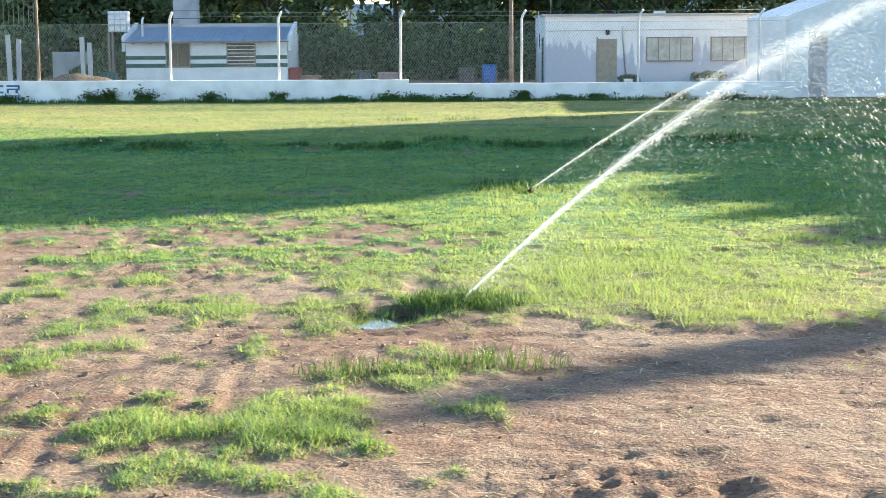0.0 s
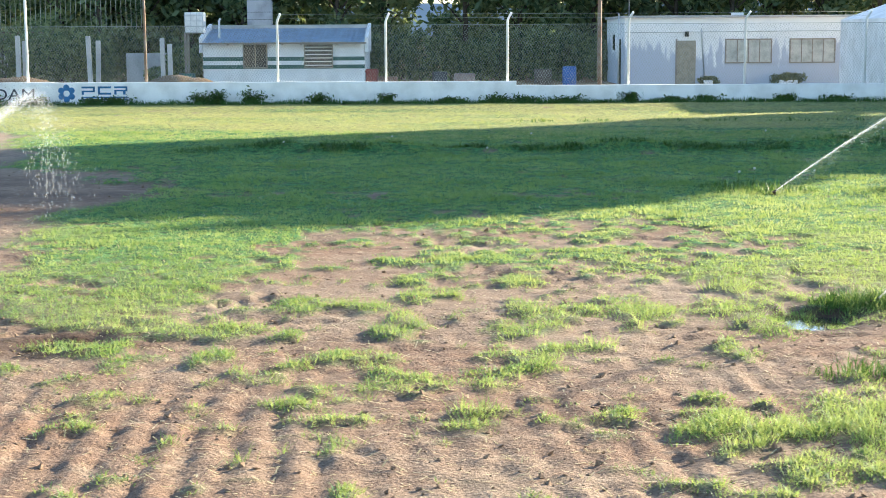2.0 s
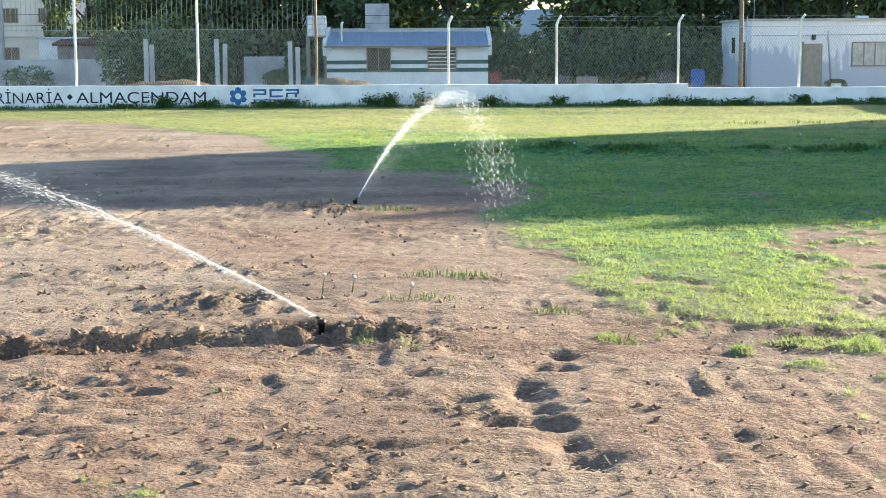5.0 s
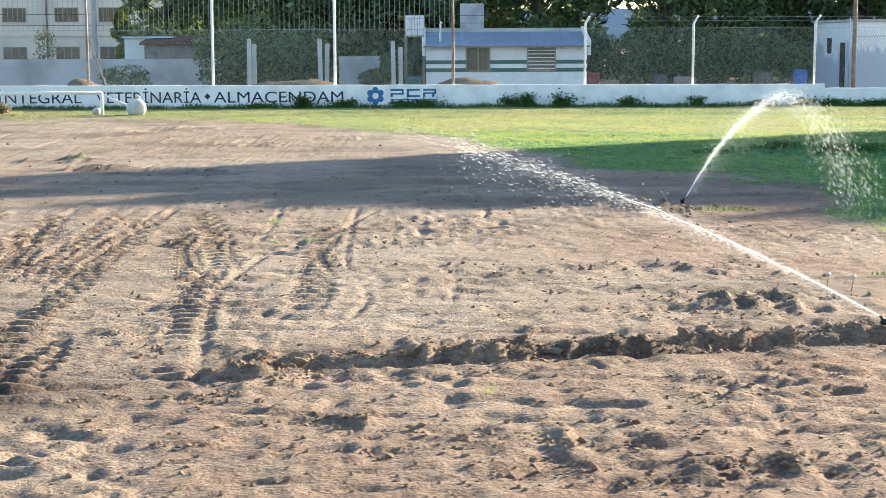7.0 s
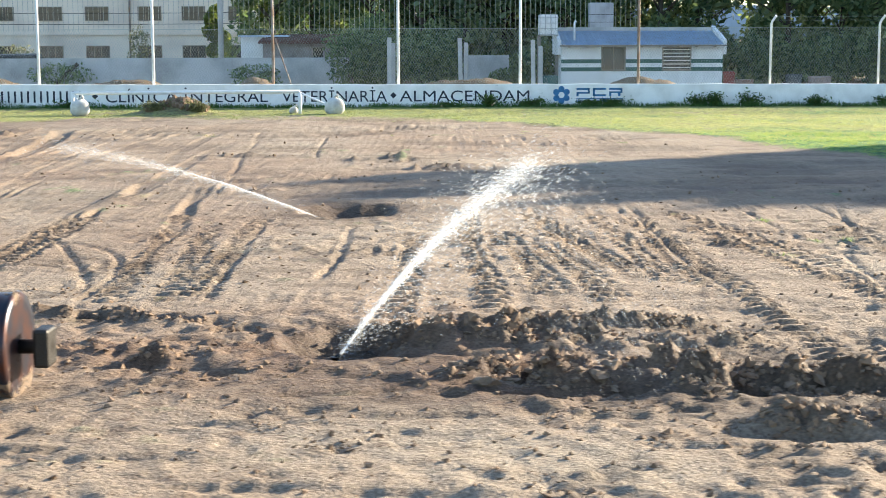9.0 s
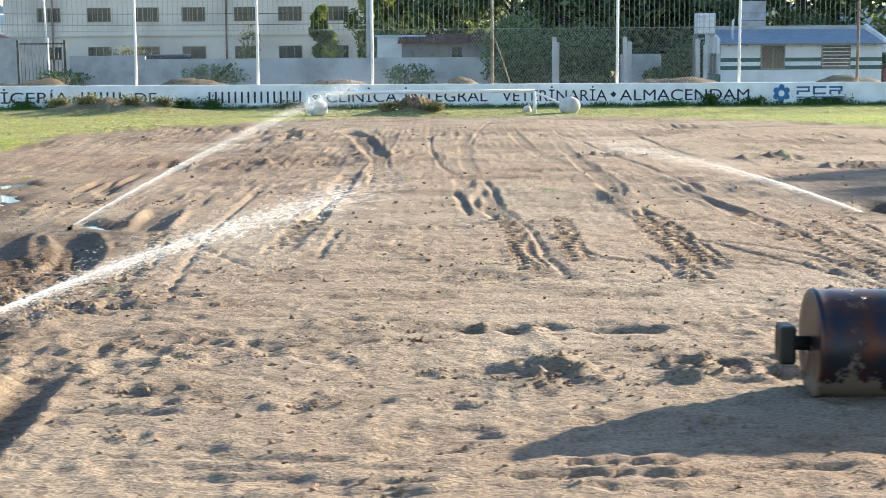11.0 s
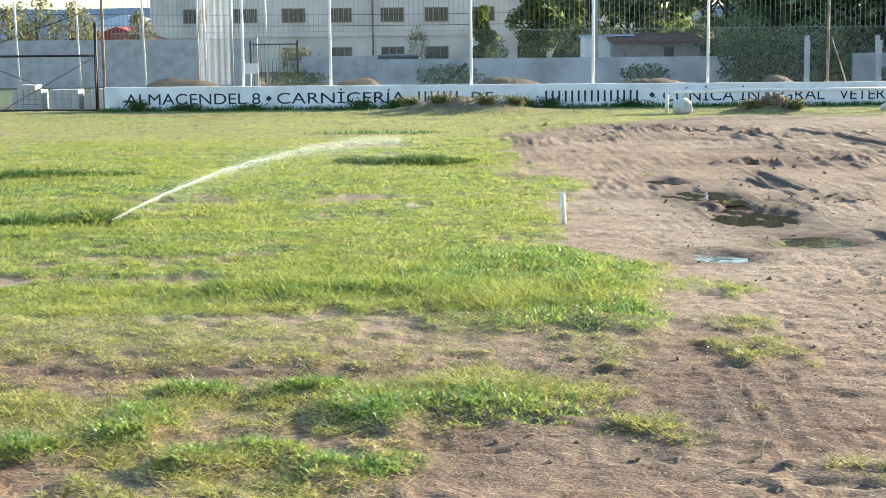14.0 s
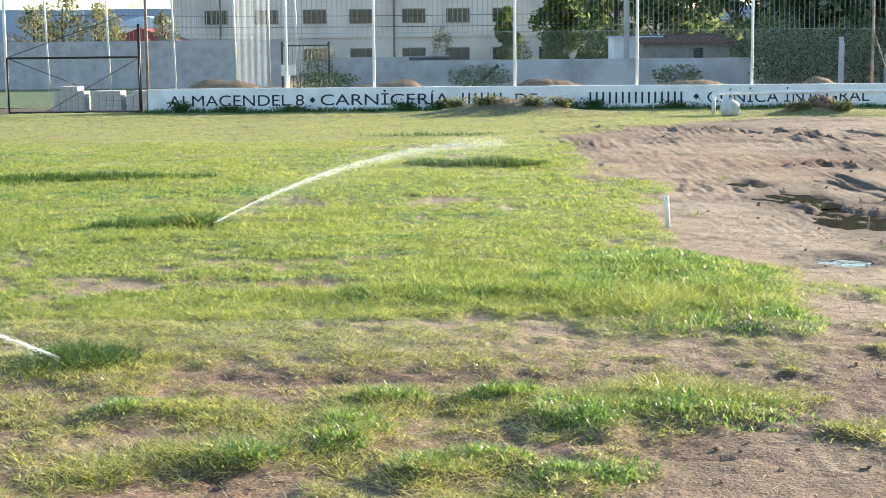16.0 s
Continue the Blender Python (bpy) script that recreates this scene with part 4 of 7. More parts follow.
def tufts(name, seed, x0, x1, y0, y1, clumps, per, mat, label, power=1.0, tall=1.0, bend_to=11.5, flat=0.0, width=1.0, thin=0.0):
    """Clumps of leaning, bent blades in one mesh, denser near by."""
    rng = np.random.default_rng(seed)
    u = rng.random(clumps)
    y = np.where(rng.random(clumps) < 0.55, 1 / (1 / y0 - u * (1 / y0 - 1 / y1)), y0 * (y1 / y0) ** u)
    lo, hi = np.maximum(x0, -38.6 - 0.30 * y), np.minimum(x1, 0.6 + 0.30 * y)
    x = lo + (hi - lo) * rng.random(clumps)
    c = grass_cover(x, y)
    keep = rng.random(clumps) < c**power * (1 - thin * smooth(0.35, 0.8, c))
    x, y, c = x[keep], y[keep], c[keep]
    t = tallness(x, plan_y(x, y))
    far = np.clip(y / 12, 0.9, 2.1)
    n = len(x) * per
    rep = np.repeat(np.arange(len(x)), per)
    ang = rng.random(n) * 2 * math.pi
    out = np.abs(rng.normal(0, 0.045, n)) * far[rep] ** 0.8
    bx, by = x[rep] + out * np.cos(ang), y[rep] + out * np.sin(ang)
    h = tall * (0.018 + 0.036 * rng.random(n)) * (0.6 + 0.8 * rng.random(len(x)))[rep] * (0.65 + 0.35 * c[rep]) * (1 + 1.5 * t[rep]) * (1 - 0.20 * smooth(12, 20, y))[rep]
    w = width * (0.0030 + 0.0036 * rng.random(n)) * far[rep] * (1 + 0.5 * smooth(10.5, 17, y))[rep]
    lean = (0.3 + 1.1 * rng.random(n) + flat * 2.5 * rng.random(n)) * h
    h = h * (1 - 0.45 * flat)
    la = ang + rng.normal(0, 0.7, n)
    z = ground_z(bx, by) - 0.008
    sa = la + math.pi / 2 + rng.normal(0, 0.5, n)
    dx, dy = np.cos(sa) * w / 2, np.sin(sa) * w / 2
    lx, ly = np.cos(la) * lean, np.sin(la) * lean
    v = np.empty((n, 5, 3))
    v[:, 0] = np.stack([bx - dx, by - dy, z], -1)
    v[:, 1] = np.stack([bx + dx, by + dy, z], -1)
    v[:, 2] = np.stack([bx + dx * 0.8 + lx * 0.35, by + dy * 0.8 + ly * 0.35, z + h * 0.62], -1)
    v[:, 3] = np.stack([bx - dx * 0.8 + lx * 0.35, by - dy * 0.8 + ly * 0.35, z + h * 0.62], -1)
    v[:, 4] = np.stack([bx + lx, by + ly, z + h], -1)
    # bent blades near by, plain ones further off
    bent = by < bend_to
    near_v, far_v = v[bent], v[~bent][:, [0, 1, 4]]
    k, m = len(near_v), len(far_v)
    me = bpy.data.meshes.new(name)
    me.vertices.add(k * 5 + m * 3)
    me.vertices.foreach_set("co", np.concatenate([near_v.reshape(-1, 3), far_v.reshape(-1, 3)]).ravel())
    base = np.arange(k)[:, None] * 5
    loops = np.concatenate([np.concatenate([base + [0, 1, 2, 3], base + [3, 2, 4]], 1).ravel(), k * 5 + np.arange(m * 3)])
    me.loops.add(len(loops))
    me.loops.foreach_set("vertex_index", loops)
    starts = np.concatenate([(np.arange(k)[:, None] * 7 + [0, 4]).ravel(), k * 7 + np.arange(m) * 3])
    me.polygons.add(len(starts))
    me.polygons.foreach_set("loop_start", starts)
    me.update()
    me.materials.append(mat)
    me.validate()
    return tagged(new(name, me), label, "grass", kind="stuff")


tufts("grass", 101, -16, 14.5, 6.8, 36, 92000, 12, BLADE, "patchy backlit green grass on brown soil")
tufts("grass", 102, -52, -30.5, 13.0, 36, 44000, 9, FIELD_BLADE, "short yellow-green field grass with thin spots", flat=0.3, width=1.25, tall=1.25)
tufts("grass", 106, -43.5, -33, 6.8, 13.5, 30000, 9, NEAR_BLADE, "short mixed green grass on dark soil", flat=0.6, width=1.5)
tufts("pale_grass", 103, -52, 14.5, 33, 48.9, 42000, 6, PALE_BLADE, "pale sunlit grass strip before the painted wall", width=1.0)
tufts("dry_grass", 104, -16, 14.5, 6.8, 22, 6000, 4, STRAW, "dry straw-coloured blades among the grass", power=0.4, tall=0.8, flat=0.6)
tufts("dry_grass", 105, -52, -33, 6.8, 14, 13000, 5, STRAW, "yellowed flattened blades among the field grass", power=0.3, tall=1.3, flat=1.0, thin=0.7, width=1.2)


def clump(name, seed, rows, label, mat, height=0.16, category="grass", flat=0.0, width=1.0, low=False):
    """Dense stands of longer grass: x, y, half width, half depth, blades."""
    rng = np.random.default_rng(seed)
    xs, ys, hs = [], [], []
    for cx, cy, rx, ry, n in rows:
        q, a = np.sqrt(rng.random(n)), rng.random(n) * 2 * math.pi
        px, py = cx + rx * q * np.cos(a), cy + ry * q * np.sin(a)
        keep = rng.random(n) < ((0.15 + 1.1 * smooth(0.38, 0.62, fbm(px * 4.3, py * 3.6, 2, seed))) * (1 - 0.5 * q**3) if low else 0.35 + 0.9 * vnoise(px * 3.1, py * 3.1, seed))
        xs.append(px[keep]), ys.append(py[keep]), hs.append((height * (1.1 - 0.6 * q) * (0.5 + 0.7 * rng.random(n)))[keep])
    x, y, h = np.concatenate(xs), np.concatenate(ys), np.concatenate(hs)
    y = y * (1 - swell(x, y) / 2.22)
    n = len(x)
    far = np.clip(y / 12, 0.9, 2.6)
    w, a = width * (0.0050 + 0.0045 * rng.random(n)) * far, rng.random(n) * 2 * math.pi
    lean, z = h * (0.2 + 0.8 * rng.random(n) + flat * 1.4 * rng.random(n)), ground_z(x, y) - 0.01
    h = h * (1 - 0.3 * flat * rng.random(n))
    dx, dy, lx, ly = -np.sin(a) * w / 2, np.cos(a) * w / 2, np.cos(a) * lean, np.sin(a) * lean
    v = np.stack([np.stack([x - dx, y - dy, z], -1), np.stack([x + dx, y + dy, z], -1), np.stack([x + dx * 0.8 + lx * 0.35, y + dy * 0.8 + ly * 0.35, z + h * 0.65], -1),
                  np.stack([x - dx * 0.8 + lx * 0.35, y - dy * 0.8 + ly * 0.35, z + h * 0.65], -1), np.stack([x + lx, y + ly, z + h], -1)], 1)
    i = np.arange(n)[:, None] * 5
    faces = (i + [0, 1, 2, 3]).tolist() + (i + [3, 2, 4]).tolist()
    ob = mesh_part(name, v.reshape(-1, 3), faces, mat)
    return tagged(ob, label, category, kind="stuff")


clump("tall_grass", 11, ((0.35, 12.45, 0.42, 0.30, 900), (-0.05, 12.5, 0.3, 0.25, 500), (0.35, 10.15, 0.55, 0.18, 500), (-0.6, 9.9, 0.4, 0.12, 220), (1.2, 21.6, 0.8, 0.35, 500), (0.9, 22.2, 0.6, 0.3, 260)), "long dark green grass round a sprinkler", TALL_BLADE, 0.17)
clump("tall_grass", 12, ((-41.3, 19.3, 0.55, 0.40, 2400), (-42.1, 19.0, 0.5, 0.25, 500), (-40.75, 10.8, 0.50, 0.35, 2200), (-37.25, 27.8, 1.2, 0.5, 2600), (-38.4, 28.0, 0.5, 0.4, 600), (-44.5, 25.6, 2.6, 0.35, 2600), (-38.4, 37.0, 1.8, 0.4, 400), (-46, 24.8, 1.6, 0.35, 400)), "long dark green grass standing in clumps", TALL_BLADE, 0.18, flat=0.6)
clump("lush_grass", 13, tuple((x, y, rx * 1.15, ry * 1.1, int(5200 * rx * ry + 300)) for x, y, rx, ry in LUSH_LEFT), "lush glossy green grass in thick low clumps", LUSH_BLADE, 0.098, flat=0.7, width=1.35, low=True)
clump("lush_grass", 17, tuple((x, y, rx * 1.1, ry * 1.1, int(2600 * rx * ry + 120)) for x, y, rx, ry in SIDE_PATCHES + MID_PATCHES + EDGE_PATCHES[2:11]), "bright backlit grass in small thick clumps", BLADE, 0.060, flat=0.5, low=True)
clump("tall_grass", 14, tuple((-8.0 + 1.35 * k, WEEDY_LINE + 0.25 * math.sin(k * 2.3), 0.75, 0.35, 620) for k in range(16)) + tuple((-1.0 + 1.6 * k, 39.5 + 0.2 * math.sin(k), 0.7, 0.35, 90) for k in range(8)), "rough line of long grass across the field", TALL_BLADE, 0.15, flat=0.7, low=True)
clump("grass_fringe", 15, tuple((-47.0 + 1.3 * k, 48.95 + 0.12 * math.sin(k * 1.7), 0.8, 0.35, 420) for k in range(45)), "uneven fringe of grass at the foot of the wall", TALL_BLADE, 0.20)
clump("low_plants", 16, ((-8.6, 14.2, 0.25, 0.15, 90), (-8.0, 12.3, 0.2, 0.12, 90), (-9.0, 14.3, 0.3, 0.12, 90), (-9.1, 13.0, 0.35, 0.12, 120), (-9.6, 20.0, 0.5, 0.3, 140), (-7.6, 11.1, 0.2, 0.1, 70)), "small green plants on bare soil", TALL_BLADE, 0.09)


# ---- clods and litter ----
def make_clods(seed=3, y0=6.8, y1=26.0, n=1300000, big=1.0):
    """Angular crumbs, sunk in the dirt, in loose drifts."""
    rng = np.random.default_rng(seed)
    shape = np.array([(1, 0, 0), (-1, 0, 0), (0, 1, 0), (0, -1, 0), (0, 0, 1), (0, 0, -1)], float)
    tris = np.array([(0, 2, 4), (2, 1, 4), (1, 3, 4), (3, 0, 4), (2, 0, 5), (1, 2, 5), (3, 1, 5), (0, 3, 5)])
    y = 1 / (1 / y0 - rng.random(n) * (1 / y0 - 1 / y1))
    lo, hi = np.maximum(-45, -38.6 - 0.30 * y), np.minimum(14, 0.6 + 0.30 * y)
    x = lo + (hi - lo) * rng.random(n)
    y_plan = y
    y = y * (1 - swell(x, y) / 2.22)
    heap = np.clip(blobs(x, y_plan, CLODS + FAR_CLODS), 0, 1) * (0.25 + 0.9 * smooth(0.40, 0.58, fbm(x * 1.5, y_plan * 2.4, 2, 107)))
    drift = smooth(0.48, 0.72, fbm(x * 3.1, y * 5.2, 2, 59))
    chance = (1 - grass_cover(x, y)) * (0.25 + 0.75 * smooth(-34.5, -33, x)) * (0.004 + 0.014 * smooth(13, 10, y) * drift + 0.30 * crumbling(x, y_plan) * drift * (0.4 + heap) * (0.30 + 0.70 * smooth(14, 11, y)) + 0.17 * heap)
    s = (x + 14.6) / 5.4
    line = 10.35 + 1.25 * np.clip(s, 0, 1)
    chance += 0.55 * ((s > 0) & (s < 1)) * np.exp(-((y_plan - line) / 0.20) ** 2)
    chance *= 1 - 0.75 * smooth(-1.0, 0.4, x)
    keep = rng.random(n) < chance
    x, y, heap = x[keep], y[keep], heap[keep]
    m = len(x)
    r = (0.005 + 0.021 * rng.random(m) ** 3.5 + 0.028 * heap * rng.random(m) ** 2) * np.clip(y / 12, 1, 1.3) * big
    z = ground_z(x, y) + r * 0.15
    jut = 0.55 + 0.9 * rng.random((m, len(shape), 3))
    v = shape[None] * jut + 0.25 * (rng.random((m, len(shape), 3)) - 0.5)
    v = v * r[:, None, None] * np.array([1.2, 1.0, 0.7])
    turns = np.linalg.qr(rng.normal(0, 1, (m, 3, 3)))[0]
    v = v @ turns + np.stack([x, y, z], -1)[:, None]
    f = tris[None] + (np.arange(m) * len(shape))[:, None, None]
    ob = mesh_part("earth_crumbs", v.reshape(-1, 3), f.reshape(-1, 3), CLOD)
    return tagged(ob, "loose angular crumbs of dry earth over the dirt", "crumbs", kind="stuff")


def make_litter(seed=4):
    rng = np.random.default_rng(seed)
    n = 8000
    y = 1 / (1 / 6.8 - rng.random(n) * (1 / 6.8 - 1 / 20))
    x = np.where(rng.random(n) < 0.7, -9 + 13 * rng.random(n), -41 + 8 * rng.random(n))
    a, length = rng.random(n) * 6.28, 0.02 + 0.10 * rng.random(n) ** 2
    z = ground_z(x, y) + 0.006
    dx, dy, wx, wy = np.cos(a) * length / 2, np.sin(a) * length / 2, -np.sin(a) * 0.0035, np.cos(a) * 0.0035
    tilt = (rng.random(n) - 0.3) * length * 0.4
    v = np.stack([np.stack([x - dx - wx, y - dy - wy, z], -1), np.stack([x - dx + wx, y - dy + wy, z], -1), np.stack([x + dx + wx, y + dy + wy, z + tilt], -1), np.stack([x + dx - wx, y + dy - wy, z + tilt], -1)], 1)
    ob = mesh_part("straw_litter", v.reshape(-1, 3), np.arange(n * 4).reshape(-1, 4), STRAW)
    return tagged(ob, "pale dry straw bits lying on the soil", "straw", kind="stuff")


make_clods()
make_clods(5, 20.0, 46.0, 90000, 1.2)
make_litter()


# ---- the painted boundary wall ----
WALL_Y = 49.4


def make_wall():
    rng = random.Random(4)
    w = thing("wall_boundary", 0, WALL_Y, 0, "low white limewashed boundary wall with painted signs", "wall", kind="structure")
    # long run with a slightly wavering coping, then a lower run to the right
    for x0, x1, za, zb in ((-47.6, -0.98, 0.85, 0.76), (-0.98, 11.3, 0.63, 0.63)):
        bm = bmesh.new()
        n = int((x1 - x0) / 0.4)
        cols = []
        for i in range(n + 1):
            x = x0 + (x1 - x0) * i / n
            top = za + (zb - za) * i / n + rng.uniform(-0.008, 0.008)
            ring = [bm.verts.new(p) for p in ((x, -0.0, -0.2), (x, -0.0, top - 0.015), (x, 0.012, top), (x, 0.19, top), (x, 0.20, top - 0.015), (x, 0.20, -0.2))]
            cols.append(ring)
        for a, b in zip(cols, cols[1:]):
            for k in range(5):
                bm.faces.new((a[k], b[k], b[k + 1], a[k + 1]))
        bm.faces.new(cols[0])
        bm.faces.new(cols[-1][::-1])
        part("wall_run", bm, WHITE_WALL, w)
    return w


wall = make_wall()


def lettering(body, x0, x1, z0, height, mat, parent):
    """Painted letters on the wall's face, fitted between x0 and x1."""
    cu = bpy.data.curves.new("lettering", "FONT")
    cu.body, cu.size, cu.extrude, cu.offset = body, 1.0, 0.0, 0.0
    cu.fill_mode = "BOTH"
    tmp = bpy.data.objects.new("lettering", cu)
    scene.collection.objects.link(tmp)
    dg = bpy.context.evaluated_depsgraph_get()
    me = bpy.data.meshes.new_from_object(tmp.evaluated_get(dg))
    bpy.data.objects.remove(tmp)
    xs, ys = [v.co.x for v in me.vertices], [v.co.y for v in me.vertices]
    lo, hi = min(xs), max(xs)
    cap = 0.72
    for v in me.vertices:
        u = (v.co.x - lo) / (hi - lo)
        v.co = Vector((x0 + u * (x1 - x0), -0.005, z0 + v.co.y / cap * height))
    me.materials.clear()
    me.materials.append(mat)
    ob = new("lettering", me)
    ob.parent = parent
    return ob


Z_TEXT, H_TEXT = 0.25, 0.36
for body, a, b, dz in (("ALMACENDEL 8", -46.95, -42.63, 0.03), ("CARNİCERÍA", -42.1, -38.0, 0.03), ("DE", -35.9, -35.2, 0.0), ("CLÍNİCA İNTEGRAL", -29.8, -24.65, 0.0), ("VETERİNARİA", -24.2, -20.85, 0.0), ("ALMACENDAM", -20.45, -16.32, 0.0)):
    lettering(body, a, b, Z_TEXT + dz, H_TEXT, SIGN_INK, wall)


def sign_bars(x0, x1, count, dz):
    """Plain upright bars in the place of a name."""
    step = (x1 - x0) / count
    for k in range(count):
        xa = x0 + k * step
        part("painted_bar", box(xa, xa + step * 0.30, -0.006, -0.002, Z_TEXT + dz, Z_TEXT + dz + H_TEXT), SIGN_INK, wall)


sign_bars(-37.6, -36.2, 7, 0.02)
sign_bars(-33.55, -30.45, 15, 0.0)


def make_marks():
    # dots between the words
    for x in (-42.36, -30.15, -20.65):
        bm = bmesh.new()
        bmesh.ops.create_circle(bm, cap_ends=True, segments=4, radius=0.10)
        bmesh.ops.rotate(bm, matrix=Matrix.Rotation(radians(90), 3, "X"), verts=bm.verts)
        bmesh.ops.translate(bm, vec=(x, -0.005, Z_TEXT + 0.2), verts=bm.verts)
        part("painted_dot", bm, SIGN_INK, wall)
    # a blue cog emblem and a blue word shape with two lines under it
    bm = bmesh.new()
    for k in range(6):
        a = math.pi / 3 * k + math.pi / 6
        cx, cz = -15.3 + 0.19 * math.cos(a), 0.44 + 0.19 * math.sin(a)
        bmesh.ops.create_circle(bm, cap_ends=True, segments=12, radius=0.10, matrix=Matrix.Translation((cx, -0.005, cz)) @ Matrix.Rotation(radians(90), 4, "X"))
    ring = [(0.10, 0.20)]
    for r0, r1 in ring:
        inner = [bm.verts.new((-15.3 + r0 * math.cos(q * math.pi / 12), -0.007, 0.44 + r0 * math.sin(q * math.pi / 12))) for q in range(24)]
        outer = [bm.verts.new((-15.3 + r1 * math.cos(q * math.pi / 12), -0.007, 0.44 + r1 * math.sin(q * math.pi / 12))) for q in range(24)]
        for q in range(24):
            bm.faces.new((inner[q], inner[(q + 1) % 24], outer[(q + 1) % 24], outer[q]))
    part("emblem", bm, SIGN_BLUE, wall, "blue painted cog emblem")
    bm = bmesh.new()
    for x0, x1, z0, z1 in ((-14.82, -14.40, 0.60, 0.66), (-14.46, -14.40, 0.48, 0.66), (-14.82, -14.40, 0.48, 0.53), (-14.82, -14.75, 0.40, 0.53),
                           (-14.30, -13.88, 0.60, 0.66), (-14.30, -14.23, 0.40, 0.66), (-14.30, -13.88, 0.40, 0.46), (-13.78, -13.36, 0.60, 0.66), (-13.42, -13.36, 0.50, 0.66), (-13.78, -13.36, 0.50, 0.55), (-13.78, -13.71, 0.40, 0.55), (-13.50, -13.42, 0.40, 0.50),
                           (-14.82, -13.34, 0.30, 0.335), (-14.82, -13.34, 0.23, 0.265)):
        box(x0, x1, -0.006, -0.002, z0, z1, bm)
    part("brand_shape", bm, SIGN_BLUE, wall, "blue painted word shape over two lines")


make_marks()


# ---- fence behind the wall ----
FENCE_Y = 49.75


def make_fence():
    f = thing("fence", 0, FENCE_Y, 0, "chain-link fence on steel posts behind the white wall", "fence", kind="structure")
    short = (-8.6, -5.14, -1.25, 2.62, 6.35, 10.2)
    tall = (-12.82, -16.6, -20.5, -24.5, -28.33, -32.0, -35.9, -40.4, -43.2)
    for x in short:
        bm = tube([(x, 0, 0), (x, 0, 2.65), (x + 0.03, -0.03, 2.75), (x + 0.12, -0.16, 2.92)], 0.04, 8)
        part("post", bm, WHITE_PAINT, f)
    for k, x in enumerate(tall):
        bm = tube([(x, 0, 0), (x, 0, 2.1), (x - 0.01, 0, 6.8)], [0.05, 0.045, 0.035], 8)
        part("tall_post", bm, RUSTY if k in (0, 3) else WHITE_PAINT, f)
    part("brace", tube([(-24.42, -0.05, 2.25), (-23.75, -0.08, 0.3)], 0.022, 6), RUSTY, f)
    # woven wire, in bays
    xs = sorted(tall + short)
    for a, b in zip([-47.4] + xs, xs + [11.2]):
        top = 2.55
        low = 0.55
        bm = bmesh.new()
        step = 0.085
        height = top - low
        n = int((b - a) / step)
        verts, faces = [], []

        def bar(p, q, r):
            p, q = Vector(p), Vector(q)
            d = (q - p).normalized()
            s = Vector((0, 1, 0)).cross(d).normalized() * r
            o = len(verts)
            for c in (p - s, p + s, q + s, q - s):
                verts.append(c)
            faces.append((o, o + 1, o + 2, o + 3))
            s2 = Vector((0, r, 0))
            o = len(verts)
            for c in (p - s2, p + s2, q + s2, q - s2):
                verts.append(c)
            faces.append((o, o + 1, o + 2, o + 3))

        slope = height * 0.62
        for i in range(-int(slope / step), n + 1):
            for sgn in (1, -1):
                x0 = a + i * step if sgn > 0 else a + i * step + slope
                x1 = x0 + sgn * slope
                lo_x, hi_x = min(x0, x1), max(x0, x1)
                if hi_x < a or lo_x > b:
                    continue
                s0, s1 = 0.0, 1.0
                t0, t1 = (a - x0) / (x1 - x0), (b - x0) / (x1 - x0)
                t0, t1 = min(t0, t1), max(t0, t1)
                s0, s1 = max(s0, t0), min(s1, t1)
                if s1 <= s0:
                    continue
                bar((x0 + (x1 - x0) * s0, 0.0, low + height * s0), (x0 + (x1 - x0) * s1, 0.0, low + height * s1), 0.0027)
        for z in (top,):
            bar((a, 0, z), (b, 0, z), 0.006)
        ob = mesh_part("woven_wire", [tuple(v) for v in verts], faces, WIRE, f)
        ob["kind"] = "stuff"
    # barbed strands on the bent arms
    for z, y in ((2.78, -0.07), (2.9, -0.15)):
        part("strand", tube([(-8.6, y, z), (2.0, y, z - 0.02), (10.2, y, z)], 0.006, 4), WIRE, f)
    # tall ball net: vertical strings
    verts, faces = [], []
    x = -47.0
    while x < -12.9:
        o = len(verts)
        verts += [(x - 0.006, 0.02, 2.5), (x + 0.006, 0.02, 2.5), (x + 0.006, 0.02, 6.8), (x - 0.006, 0.02, 6.8)]
        faces.append((o, o + 1, o + 2, o + 3))
        x += 0.16
    net = mesh_part("ball_net", verts, faces, NET, f, "tall net of vertical strings")
    net["kind"] = "stuff"
    return f


fence = make_fence()


# ---- buildings ----
def pane_window(parent, x0, x1, y, z0, z1, frame_mat=None, mullions=1, bars=0, glass=None):
    """A window in a wall that faces -y at y: frame proud of it, panes set back."""
    fm = frame_mat or FRAME
    win = part("window", box(x0, x1, y - 0.012, y - 0.004, z0, z1), glass or DARK_GLASS, parent)
    bm = bmesh.new()
    t = 0.05
    for a, b, c, d in ((x0 - t, x1 + t, z1, z1 + t), (x0 - t, x1 + t, z0 - t, z0), (x0 - t, x0, z0, z1), (x1, x1 + t, z0, z1)):
        box(a, b, y - 0.06, y + 0.02, c, d, bm)
    for k in range(mullions):
        xm = x0 + (x1 - x0) * (k + 1) / (mullions + 1)
        box(xm - 0.02, xm + 0.02, y - 0.04, y - 0.013, z0, z1, bm)
    part("frame", bm, fm, win)
    for k in range(bars):
        zc = z0 + (z1 - z0) * (k + 0.5) / bars
        part("slat", box(x0, x1, y - 0.075, y - 0.045, zc - 0.018, zc + 0.018), WHITE_PAINT, win)
    return win


